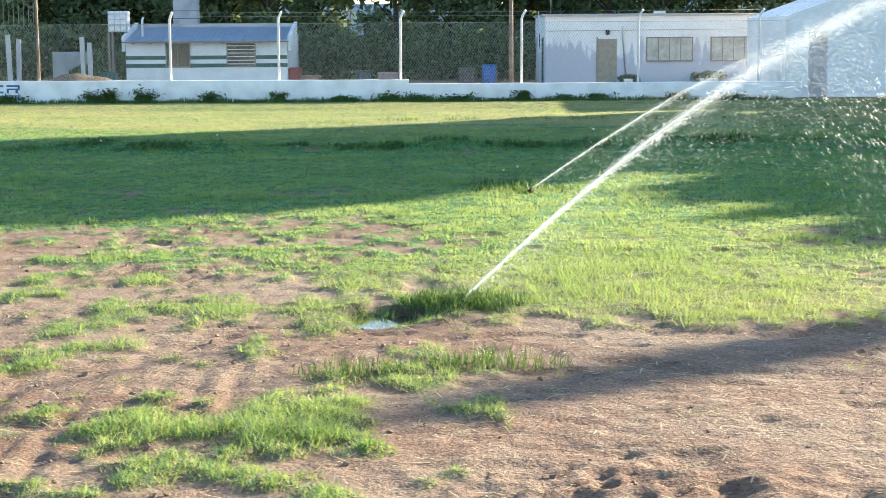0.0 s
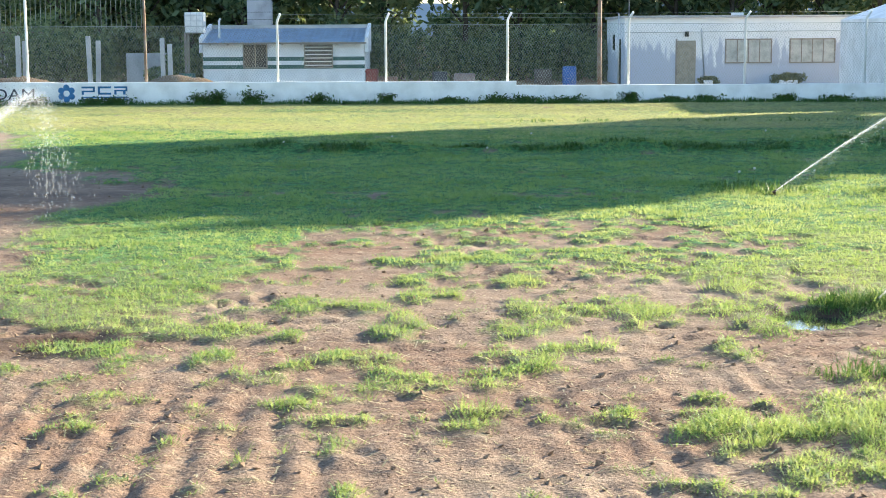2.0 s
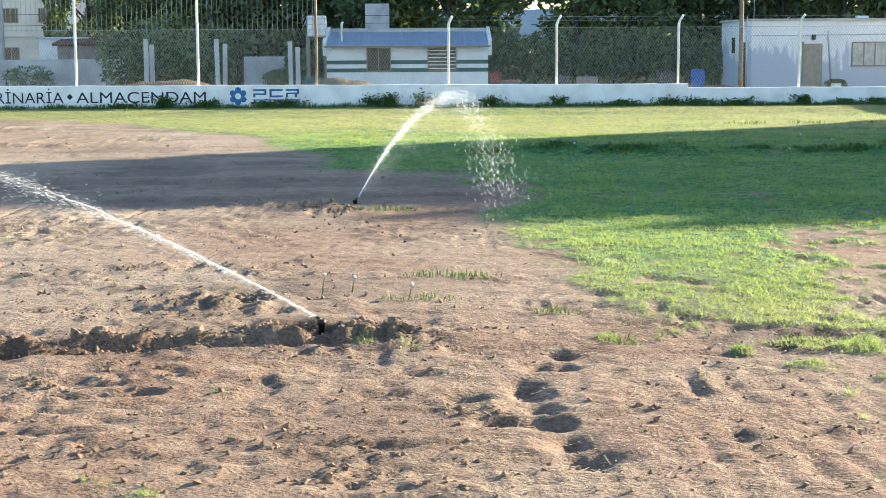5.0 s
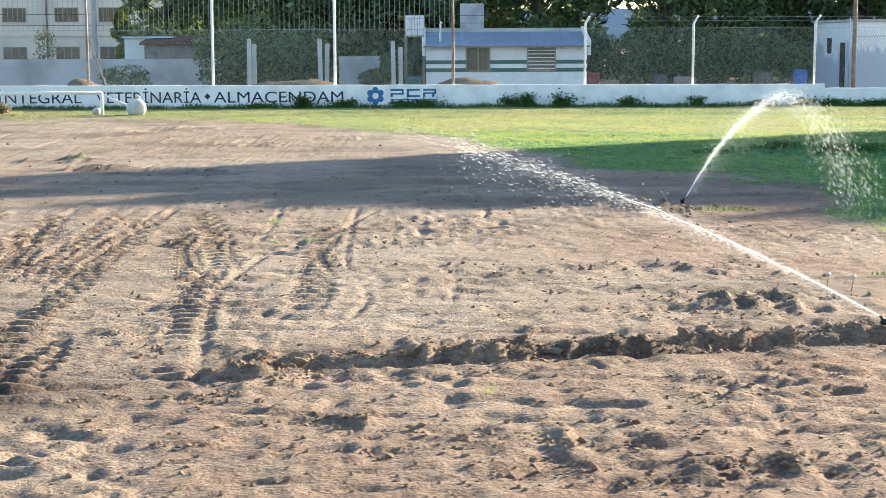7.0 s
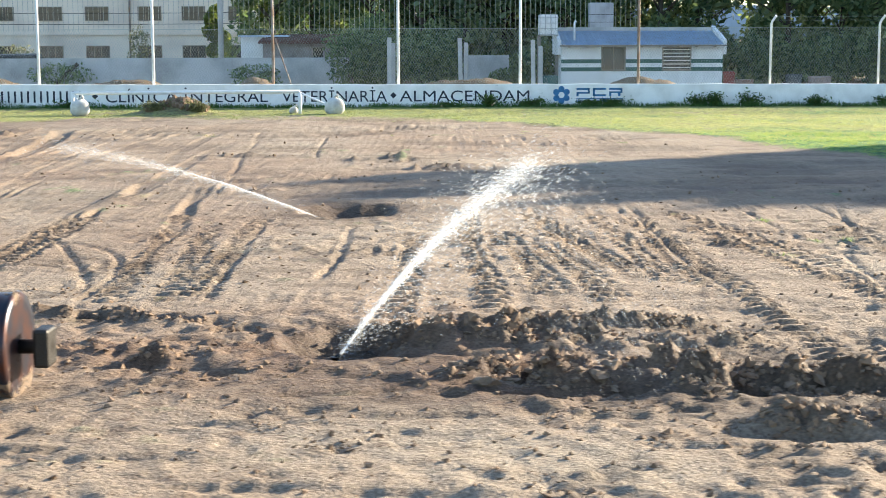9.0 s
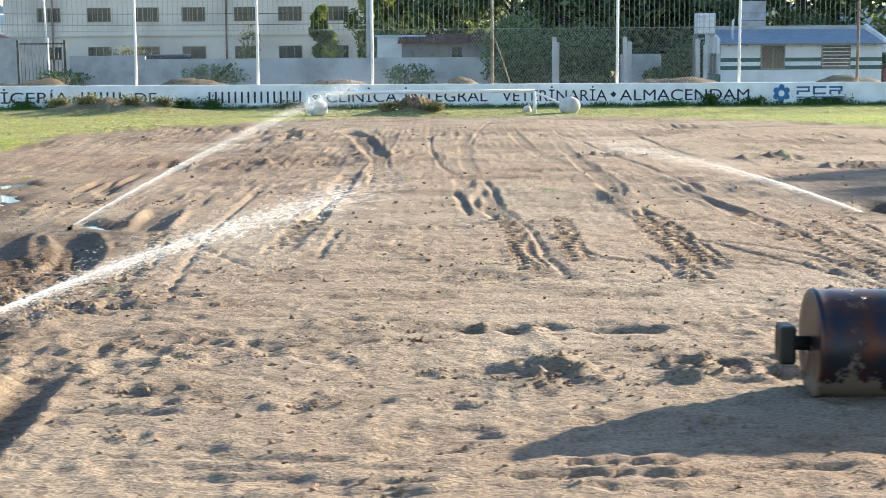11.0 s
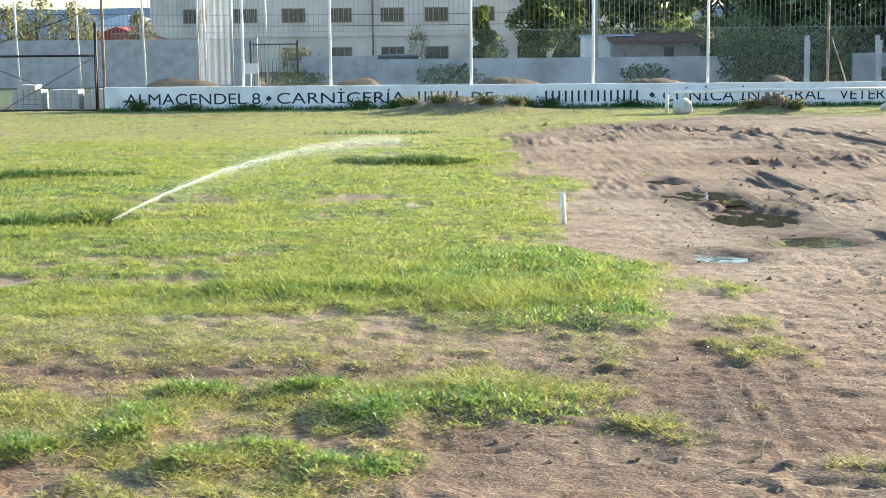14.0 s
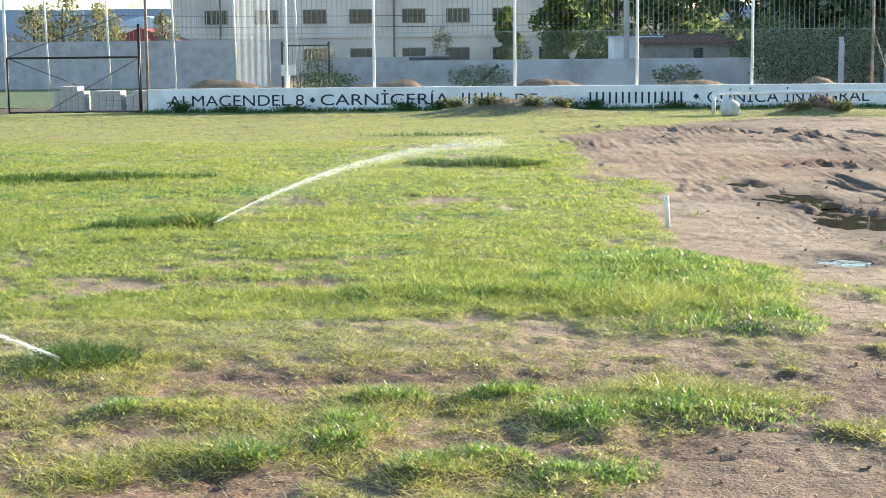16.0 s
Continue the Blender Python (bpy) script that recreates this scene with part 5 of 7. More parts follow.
def make_house():
    h = thing("house", -10.28, 68.7, 0, "low white block house with green stripes and tin roof", "house")
    x0, x1 = -3.56, 3.56
    part("wall", box(x0, x1, 0, 6, -0.1, 1.95), HOUSE_WHITE, h)
    for z0, z1 in ((1.13, 1.30), (0.78, 0.95)):
        part("stripe", box(x0 - 0.004, x1 + 0.004, -0.006, -0.001, z0, z1), GREEN_STRIPE, h)
    bm = bmesh.new()
    n = 60
    cols = []
    for i in range(n + 1):
        xa, zo = x0 + (x1 - x0) * i / n, 0.025 * (i % 2)
        cols.append([bm.verts.new((xa, -0.35, 1.93 + zo)), bm.verts.new((xa, 3.2, 2.58 + zo))])
    for p, q in zip(cols, cols[1:]):
        bm.faces.new((p[0], q[0], q[1], p[1]))
    bmesh.ops.solidify(bm, geom=bm.faces[:], thickness=0.03)
    part("roof", bm, TIN_ROOF, h, "pale blue corrugated tin roof")
    part("ridge_wall", box(x0, x1, 3.0, 3.2, 1.9, 2.72), CONCRETE, h, "grey rendered wall along the roof's top")
    for xe in (x0 - 0.17, x1 + 0.02):
        bm = bmesh.new()
        near_side = [bm.verts.new((xe, y, z)) for y, z in ((0.003, 1.5), (0.003, 2.15), (3.2, 2.78), (3.2, 1.5))]
        far_side = [bm.verts.new((xe + 0.15, v.co.y, v.co.z)) for v in near_side]
        bm.faces.new(near_side)
        bm.faces.new(far_side[::-1])
        for k in range(4):
            bm.faces.new((near_side[k], far_side[k], far_side[(k + 1) % 4], near_side[(k + 1) % 4]))
        bmesh.ops.recalc_face_normals(bm, faces=bm.faces)
        part("end_wall", bm, HOUSE_WHITE, h)
    for k in range(9):
        part("rafter_end", box(x0 + 0.3 + 0.8 * k, x0 + 0.36 + 0.8 * k, -0.33, 0.0, 1.82, 1.87), FRAME, h)
    for z in (2.6, 2.95, 3.3):
        part("block_course", box(-2.006, -0.894, 3.394, 4.206, z, z + 0.02), DARK_STEEL, h)
    part("back_roof", box(x0, x1, 3.2, 6.2, 1.95, 2.2), TIN_ROOF, h)
    part("chimney", box(-2.0, -0.9, 3.4, 4.2, 2.2, 3.85, bevel=0.02), GREY_BLOCK, h, "grey block tower on the roof")
    part("gutter", box(x0 - 0.1, x1 + 0.1, -0.40, -0.34, 1.86, 1.93), FRAME, h)
    pane_window(h, -1.75, -0.77, 0, 0.85, 1.82, mullions=1)
    pane_window(h, 0.94, 2.12, 0, 0.85, 1.80, mullions=0, bars=6)
    return h


def make_white_building():
    b = thing("whitewashed_building", 9.75, 67.0, 0, "long peeling white single-storey building with flat roof", "building")
    x0, x1 = -5.2, 5.25
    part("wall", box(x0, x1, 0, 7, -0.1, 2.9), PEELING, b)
    part("roof", box(x0 - 0.1, x1 + 0.1, -0.15, 7.1, 2.9, 3.0), CONCRETE, b)
    door = part("door", box(-2.93, -2.13, -0.03, 0.0, 0.0, 1.93), DOOR_TAN, b, "tan wooden door")
    part("frame", box(-3.0, -2.93, -0.05, 0.0, 0, 2.0), FRAME, door)
    part("wall_lamp", box(-2.62, -2.46, -0.16, 0.0, 2.1, 2.32, bevel=0.02), DARK_STEEL, b)
    part("pipe", tube([(-1.75, -0.05, 0.4), (-1.9, -0.05, 2.2), (-1.9, -0.05, 2.45)], 0.03, 6), STEEL, b)
    part("conduit", tube([(x0, -0.03, 2.28), (x1, -0.03, 2.34)], 0.015, 5), STEEL, b)
    side_door = part("side_door", box(x0 - 0.03, x0, 1.2, 2.0, 0, 2.0), DARK_GLASS, b, "dark side door")
    part("side_window", box(x0 - 0.03, x0, 3.6, 4.3, 1.5, 2.2), DARK_GLASS, b)
    part("antenna", tube([(-4.9, 1.0, 2.9), (-4.9, 1.0, 5.5)], 0.02, 5), STEEL, b)
    part("roof_vent", box(-0.4, 0.1, 1.0, 1.3, 3.0, 3.12), WHITE_PAINT, b)
    pane_window(b, -0.82, 1.1, 0, 1.0, 1.95, mullions=3, glass=CURTAIN)
    pane_window(b, 1.95, 3.83, 0, 1.0, 1.95, mullions=3, glass=CURTAIN)
    return b


def make_gable():
    b = thing("gable_building", 15.0, 50.0, 0, "bright white gabled changing-room building by the wall", "building")
    bm = bmesh.new()
    prof = [(-3.75, 0), (3.75, 0), (3.75, 2.8), (0, 4.1), (-3.75, 2.8)]
    fr = [bm.verts.new((x, 0.6, z - 0.1)) for x, z in prof]
    bk = [bm.verts.new((x, 7, z - 0.1)) for x, z in prof]
    bm.faces.new(fr)
    bm.faces.new(bk[::-1])
    for k in range(5):
        bm.faces.new((fr[k], bk[k], bk[(k + 1) % 5], fr[(k + 1) % 5]))
    bmesh.ops.recalc_face_normals(bm, faces=bm.faces)
    part("wall", bm, WHITE_WALL, b)
    part("door", box(-3.0, -2.4, 0.57, 0.6, 0, 2.2), GREY_BLOCK, b)
    return b


def make_factory():
    f = thing("factory", -40, 115, 0, "long weathered beige factory building with rows of small windows", "building")
    x0, x1 = -18.5, 18.8
    part("wall", box(x0, x1, 0, 12, -0.1, 9.0), FACTORY, f)
    for x in (-14.9, -2.1, 12.6):
        part("drainpipe", tube([(x, -0.1, 0), (x, -0.1, 9)], 0.07, 6), RUSTY, f)
    for z in (2.55, 5.9):
        part("ledge", box(x0, x1, -0.12, 0.0, z, z + 0.18), FACTORY, f)
    for x in (-16.0, -12.3, -8.75, -5.33, -1.46, 1.78, 5.2, 8.6, 12.0, 15.4):
        pane_window(f, x, x + 1.64, 0, 3.65, 4.6, mullions=2)
        pane_window(f, x, x + 1.64, 0, 0.9, 1.75, mullions=2)
    return f


def peeling_material():
    """Whitewash that has come off in upright streaks and blotches, most of it low down."""
    m = material("peeling_whitewash", (0.88, 0.88, 0.87), 0.9, vary=0.12, scale=0.6, fine=12)
    n, l = m.node_tree.nodes, m.node_tree.links
    bsdf = n["Principled BSDF"]
    base = bsdf.inputs["Base Color"].links[0].from_socket
    tc, mp, no, big, sep = n.new("ShaderNodeTexCoord"), n.new("ShaderNodeMapping"), n.new("ShaderNodeTexNoise"), n.new("ShaderNodeTexNoise"), n.new("ShaderNodeSeparateXYZ")
    mp.inputs["Scale"].default_value = (5.0, 5.0, 0.7)
    no.inputs["Scale"].default_value, no.inputs["Detail"].default_value = 1.0, 4
    big.inputs["Scale"].default_value, big.inputs["Detail"].default_value = 0.45, 5
    l.new(tc.outputs["Object"], mp.inputs[0])
    l.new(mp.outputs[0], no.inputs["Vector"])
    l.new(tc.outputs["Object"], big.inputs["Vector"])
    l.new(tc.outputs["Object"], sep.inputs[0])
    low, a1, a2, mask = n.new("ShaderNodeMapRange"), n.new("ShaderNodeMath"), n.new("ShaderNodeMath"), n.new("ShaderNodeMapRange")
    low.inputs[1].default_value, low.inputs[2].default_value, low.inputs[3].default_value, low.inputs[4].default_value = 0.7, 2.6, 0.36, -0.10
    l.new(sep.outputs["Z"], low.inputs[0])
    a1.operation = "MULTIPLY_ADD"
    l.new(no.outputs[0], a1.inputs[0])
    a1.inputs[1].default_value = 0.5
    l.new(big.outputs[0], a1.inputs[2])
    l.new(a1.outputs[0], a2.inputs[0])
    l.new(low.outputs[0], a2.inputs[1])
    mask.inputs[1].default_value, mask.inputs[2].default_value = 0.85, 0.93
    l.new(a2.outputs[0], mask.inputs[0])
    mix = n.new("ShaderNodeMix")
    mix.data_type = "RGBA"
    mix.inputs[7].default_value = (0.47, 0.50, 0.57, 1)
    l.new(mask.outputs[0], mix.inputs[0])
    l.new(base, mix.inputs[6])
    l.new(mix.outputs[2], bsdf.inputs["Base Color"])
    return m


PEELING = peeling_material()
DOOR_TAN = material("tan_door", (0.38, 0.33, 0.25), 0.7)
CURTAIN = material("curtained_pane", (0.62, 0.62, 0.56), 0.3, vary=0.4, scale=3)
make_house()
make_white_building()
make_gable()
make_factory()
# grey yard wall beyond the field
YARD_WALL = material("stained_render", (0.66, 0.66, 0.66), 0.9, vary=0.45, scale=0.7, fine=14, color2=(0.40, 0.40, 0.40))
yard = thing("wall_yard", 0, 72, 0, "long grey rendered yard wall beyond the field", "wall", kind="structure")
part("wall_run", box(-39.9, -23.4, 0, 0.2, -0.1, 1.38), YARD_WALL, yard)
part("wall_run", box(-17.9, -16.0, 0, 0.2, -0.1, 1.46), YARD_WALL, yard)
part("wall_run", box(-43.4, -39.9, 0.1, 0.3, -0.1, 1.55), GREY_BLOCK, yard)
part("wall_run", box(-62.0, -46.4, 8, 8.2, -0.1, 2.42), GREY_BLOCK, yard)


# ---- trees ----
def make_tree(name, x, y, height, radius, base, mat, label, leaves=2600, size=0.30, seed=1, shape="round", trunk=0.16):
    rng = np.random.default_rng(seed)
    t = thing(name, x, y, 0, label, "tree")
    bm = tube([(0, 0, -0.1), (0.05, 0, height * 0.3), (-0.05, 0.05, height * 0.6), (0, 0, height * 0.9)], [trunk, trunk * 0.8, trunk * 0.5, trunk * 0.15], 8)
    for k in range(7):
        a, z = rng.random() * 6.28, height * (0.25 + 0.5 * rng.random())
        r = radius * (0.5 + 0.3 * rng.random())
        tube([(0, 0, z), (r * 0.5 * math.cos(a), r * 0.5 * math.sin(a), z + height * 0.10), (r * math.cos(a), r * math.sin(a), z + height * 0.16)], [trunk * 0.4, trunk * 0.25, 0.02], 5, bm)
    part("trunk", bm, BARK, t)
    n = leaves
    clumps = 110 if shape == "column" else 46
    cz = base + (height - base) * rng.random(clumps)
    s = (cz - base) / (height - base)
    prof = np.sqrt(np.clip(1 - (2 * s - 1) ** 2, 0.05, 1)) if shape == "round" else 0.6 + 0.4 * smooth(1, 0.85, s) if shape == "column" else np.clip(1.15 - s, 0.1, 1) * smooth(-0.15, 0.25, s) 
    ca, cr = rng.random(clumps) * 6.28, radius * prof * np.sqrt(rng.random(clumps)) * 0.9
    cc = np.stack([cr * np.cos(ca), cr * np.sin(ca), cz], -1)
    pick = rng.integers(0, clumps, n)
    off = rng.normal(0, 1, (n, 3))
    off /= np.linalg.norm(off, axis=1)[:, None]
    off *= (radius * 0.34 * rng.random(n)[:, None] ** 0.5) * np.array([1, 1, 1.15])
    c = cc[pick] + off
    d1, d2 = rng.normal(0, 1, (n, 3)), rng.normal(0, 1, (n, 3))
    d1 /= np.linalg.norm(d1, axis=1)[:, None]
    d2 /= np.linalg.norm(d2, axis=1)[:, None]
    sz = size * (0.5 + 0.8 * rng.random(n))[:, None]
    v = np.stack([c - d1 * sz * 0.5, c + d2 * sz * 0.28, c + d1 * sz * 0.5, c - d2 * sz * 0.28], 1).reshape(-1, 3)
    f = np.arange(n * 4).reshape(-1, 4)
    mesh_part("crown", v.tolist(), f.tolist(), mat, t)
    return t


def make_trees():
    rng = random.Random(12)
    protos = [make_tree("tree", -19 + 3 * k, 79, 8.5, 2.6, 0.4, LEAF_DARK, "dense dark green tree behind the houses", seed=k + 1, leaves=3600, size=0.46) for k in range(3)]
    x = -22.6
    k = 0
    while x < 24:
        place, turn = 78 + rng.uniform(-2, 4), rng.uniform(0, 360)
        if abs(x + 4.0) > 1.3:  # a gap with the sky behind
            copy_thing(protos[k % 3], pose(x, place, 0, 0, 0, turn))
        x += rng.uniform(1.8, 2.8)
        k += 1
    for x in (-28.6, -26.4, -24.3):
        copy_thing(protos[k % 3], pose(x, 88 + rng.uniform(-1, 1), 0, 0, 0, rng.uniform(0, 360)))
        k += 1
    x = -22.0
    while x < 26:
        place, turn = 86 + rng.uniform(-2, 3), rng.uniform(0, 360)
        if abs(x + 4.4) > 1.2:
            copy_thing(protos[k % 3], pose(x, place, 0, 0, 0, turn))
        x += rng.uniform(2.0, 3.0)
        k += 1
    # an unseen tall windbreak off to the right, added to shade the field
    for s, h in ((30.7, 14.2), (28.9, 14.4), (27.4, 13.9), (25.8, 13.2), (23.8, 12.7), (21.8, 12.2), (20.0, 11.9), (18.8, 11.5), (16.3, 8.6), (14.3, 8.8), (12.3, 9.2), (10.6, 9.4), (7.5, 11.6)):
        t = copy_thing(pop, pose(38.3 - 0.574 * s, 26.9 + 0.819 * s, 0, 0, 0, 40 * s))
        wide = 0.3 if s < 8 else 0.6 if s > 30 else 1.0
        t.scale = (wide, wide, h / 14.0)


pop = make_tree("windbreak_tree", 47, 26, 14.0, 1.7, 0.0, LEAF_DARK, "tall dense tree of an unseen windbreak row", seed=31, leaves=8500, size=1.05, shape="column")
for k, (x, y, h, r) in enumerate(((-30.6, 104, 8.5, 1.9), (-28.4, 105, 8.0, 1.7), (-34.2, 104, 4.2, 0.9))):
    make_tree("poplar_tree", x, y, h, r, 0.5, LEAF_LIGHT, "bushy yellow-green poplar before the factory", seed=50 + k, leaves=11000, size=0.34)
make_trees()


# ---- the field roller ----
def roller_material():
    """Blue-black worn steel under rust and cakes of dry mud."""
    m = material("mud_caked_steel", (0.030, 0.032, 0.045), 0.35, 0.6, vary=0.3, scale=6, color2=(0.10, 0.035, 0.02))
    n, l = m.node_tree.nodes, m.node_tree.links
    bsdf = n["Principled BSDF"]
    base = bsdf.inputs["Base Color"].links[0].from_socket
    tc, no, sep = n.new("ShaderNodeTexCoord"), n.new("ShaderNodeTexNoise"), n.new("ShaderNodeSeparateXYZ")
    no.inputs["Scale"].default_value, no.inputs["Detail"].default_value, no.inputs["Roughness"].default_value = 5.5, 9, 0.66
    l.new(tc.outputs["Object"], no.inputs["Vector"])
    l.new(tc.outputs["Object"], sep.inputs[0])
    low, add, mask = n.new("ShaderNodeMapRange"), n.new("ShaderNodeMath"), n.new("ShaderNodeMapRange")
    low.inputs[1].default_value, low.inputs[2].default_value, low.inputs[3].default_value, low.inputs[4].default_value = 0.08, 0.40, 0.13, -0.06
    l.new(sep.outputs["Z"], low.inputs[0])
    l.new(no.outputs[0], add.inputs[0])
    l.new(low.outputs[0], add.inputs[1])
    mask.inputs[1].default_value, mask.inputs[2].default_value = 0.555, 0.60
    l.new(add.outputs[0], mask.inputs[0])
    mix = n.new("ShaderNodeMix")
    mix.data_type = "RGBA"
    mix.inputs[7].default_value = (0.15, 0.105, 0.07, 1)
    l.new(mask.outputs[0], mix.inputs[0])
    l.new(base, mix.inputs[6])
    l.new(mix.outputs[2], bsdf.inputs["Base Color"])
    ro, me = n.new("ShaderNodeMapRange"), n.new("ShaderNodeMapRange")
    ro.inputs[3].default_value, ro.inputs[4].default_value = 0.36, 0.95
    me.inputs[3].default_value, me.inputs[4].default_value = 0.6, 0.0
    for q, sock in ((ro, "Roughness"), (me, "Metallic")):
        l.new(mask.outputs[0], q.inputs[0])
        l.new(q.outputs[0], bsdf.inputs[sock])
    bp = n.new("ShaderNodeBump")
    bp.inputs["Strength"].default_value, bp.inputs["Distance"].default_value = 0.8, 0.012
    l.new(mask.outputs[0], bp.inputs["Height"])
    l.new(bp.outputs[0], bsdf.inputs["Normal"])
    return m


def make_roller():
    r = thing("field_roller", -22.72, 9.38, float(ground_z(-22.7, 9.38)) - 0.03, "heavy rusty steel field roller caked with dry mud", "roller", rz=-1)
    bm = bmesh.new()
    R, L, n = 0.335, 1.035, 48
    prof = [(-L, R - 0.05), (-L, R), (-L + 0.02, R + 0.012), (-L + 0.04, R)] + [(-L + 0.04 + (2 * L - 0.08) * i / 40, R) for i in range(1, 40)] + [(L - 0.04, R), (L - 0.02, R + 0.012), (L, R), (L, R - 0.05)]
    rings = []
    for x, rad in prof:
        rings.append([bm.verts.new((x, rad * math.cos(2 * math.pi * k / n), R + rad * math.sin(2 * math.pi * k / n))) for k in range(n)])
    for a, b in zip(rings, rings[1:]):
        for k in range(n):
            fc = bm.faces.new((a[k], a[(k + 1) % n], b[(k + 1) % n], b[k]))
            fc.smooth = True
    bm.faces.new(rings[0])
    bm.faces.new(rings[-1][::-1])
    bmesh.ops.recalc_face_normals(bm, faces=bm.faces)
    part("drum", bm, roller_material(), r)
    for s in (-1, 1):
        part("axle", tube([(s * L, 0, R), (s * (L + 0.2), 0, R)], 0.045, 12), DARK_STEEL, r)
        part("bearing_block", box(min(s * (L + 0.1), s * (L + 0.2)), max(s * (L + 0.1), s * (L + 0.2)), -0.1, 0.1, R - 0.12, R + 0.12, bevel=0.02), DARK_STEEL, r)
    return r


make_roller()


# ---- puddles ----
def water_material():
    m = bpy.data.materials.new("muddy_water")
    m.use_nodes = True
    n, l = m.node_tree.nodes, m.node_tree.links
    b = n["Principled BSDF"]
    b.inputs["Base Color"].default_value = (0.045, 0.035, 0.028, 1)
    b.inputs["Roughness"].default_value = 0.03
    b.inputs["Specular IOR Level"].default_value = 0.6
    tc, no, bp = n.new("ShaderNodeTexCoord"), n.new("ShaderNodeTexNoise"), n.new("ShaderNodeBump")
    no.inputs["Scale"].default_value = 7
    l.new(tc.outputs["Object"], no.inputs["Vector"])
    bp.inputs["Strength"].default_value, bp.inputs["Distance"].default_value = 0.25, 0.006
    l.new(no.outputs[0], bp.inputs["Height"])
    l.new(bp.outputs[0], b.inputs["Normal"])
    return m


WATER = water_material()
WATERY = ((-0.42, 12.0, 0.36, 0.40, 0.56), (-30.3, 18.95, 0.30, 0.30, 0.4), (-20.3, 20.2, 0.6, 0.8, 0.4), (-33.1, 24.2, 0.42, 0.60, 0.65), (-32.8, 21.7, 0.52, 0.85, 0.74), (-32.65, 19.5, 0.56, 1.15, 0.74), (-31.6, 17.0, 0.18, 0.30, 0.6), (-32.4, 17.0, 0.55, 0.55, 0.7), (-30.2, 11.3, 0.70, 0.95, 0.50), (-33.7, 15.85, 0.45, 0.42, 0.5), (-19.75, 11.25, 0.45, 0.5, 0.3))
for cx, cy, rx, ry, fill in WATERY:
    cx, cy = placed(cx, cy)
    ax, ay = np.meshgrid(np.linspace(-0.8, 0.8, 9) * rx + cx, np.linspace(-0.8, 0.8, 9) * ry + cy)
    zs = np.sort(ground_z(ax, ay).ravel())
    level = float(zs[int(len(zs) * fill)])
    bm = bmesh.new()
    ring = [bm.verts.new((rx * 1.25 * math.cos(a) * (1 + 0.15 * math.sin(3 * a)), ry * 1.25 * math.sin(a), 0)) for a in np.linspace(0, 2 * math.pi, 28, endpoint=False)]
    bm.faces.new(ring)
    ob = part("puddle", bm, WATER)
    ob.location = (cx, cy, level)
    tagged(ob, "shallow muddy puddle reflecting the pale sky", "puddle", group="puddles on the dirt")


# ---- sprinklers and their water ----
def drop_material(name, clear):
    m = bpy.data.materials.new(name)
    m.use_nodes = True
    n, l = m.node_tree.nodes, m.node_tree.links
    b, out = n["Principled BSDF"], n["Material Output"]
    b.inputs["Base Color"].default_value = (0.9, 0.93, 0.95, 1)
    b.inputs["Roughness"].default_value = 0.25
    tl, tp, m1, m2 = n.new("ShaderNodeBsdfTranslucent"), n.new("ShaderNodeBsdfTransparent"), n.new("ShaderNodeMixShader"), n.new("ShaderNodeMixShader")
    tl.inputs[0].default_value = (0.92, 0.94, 0.95, 1)
    m1.inputs[0].default_value, m2.inputs[0].default_value = 0.65, clear
    l.new(b.outputs[0], m1.inputs[1])
    l.new(tl.outputs[0], m1.inputs[2])
    l.new(m1.outputs[0], m2.inputs[1])
    l.new(tp.outputs[0], m2.inputs[2])
    l.new(m2.outputs[0], out.inputs[0])
    return m


STREAM, DROPS, MIST = drop_material("water_stream", 0.66), drop_material("water_drops", 0.55), drop_material("water_mist", 0.80)
OCTA = np.array([(1, 0, 0), (-1, 0, 0), (0, 1, 0), (0, -1, 0), (0, 0, 1), (0, 0, -1)], float)
TETRA = np.array([(1, 1, 1), (-1, -1, 1), (-1, 1, -1), (1, -1, -1)], float) * 0.8
TETRA_F = np.array([(0, 1, 2), (0, 3, 1), (0, 2, 3), (1, 3, 2)])
OCTA_F = np.array([(0, 2, 4), (2, 1, 4), (1, 3, 4), (3, 0, 4), (2, 0, 5), (1, 2, 5), (3, 1, 5), (0, 3, 5)])


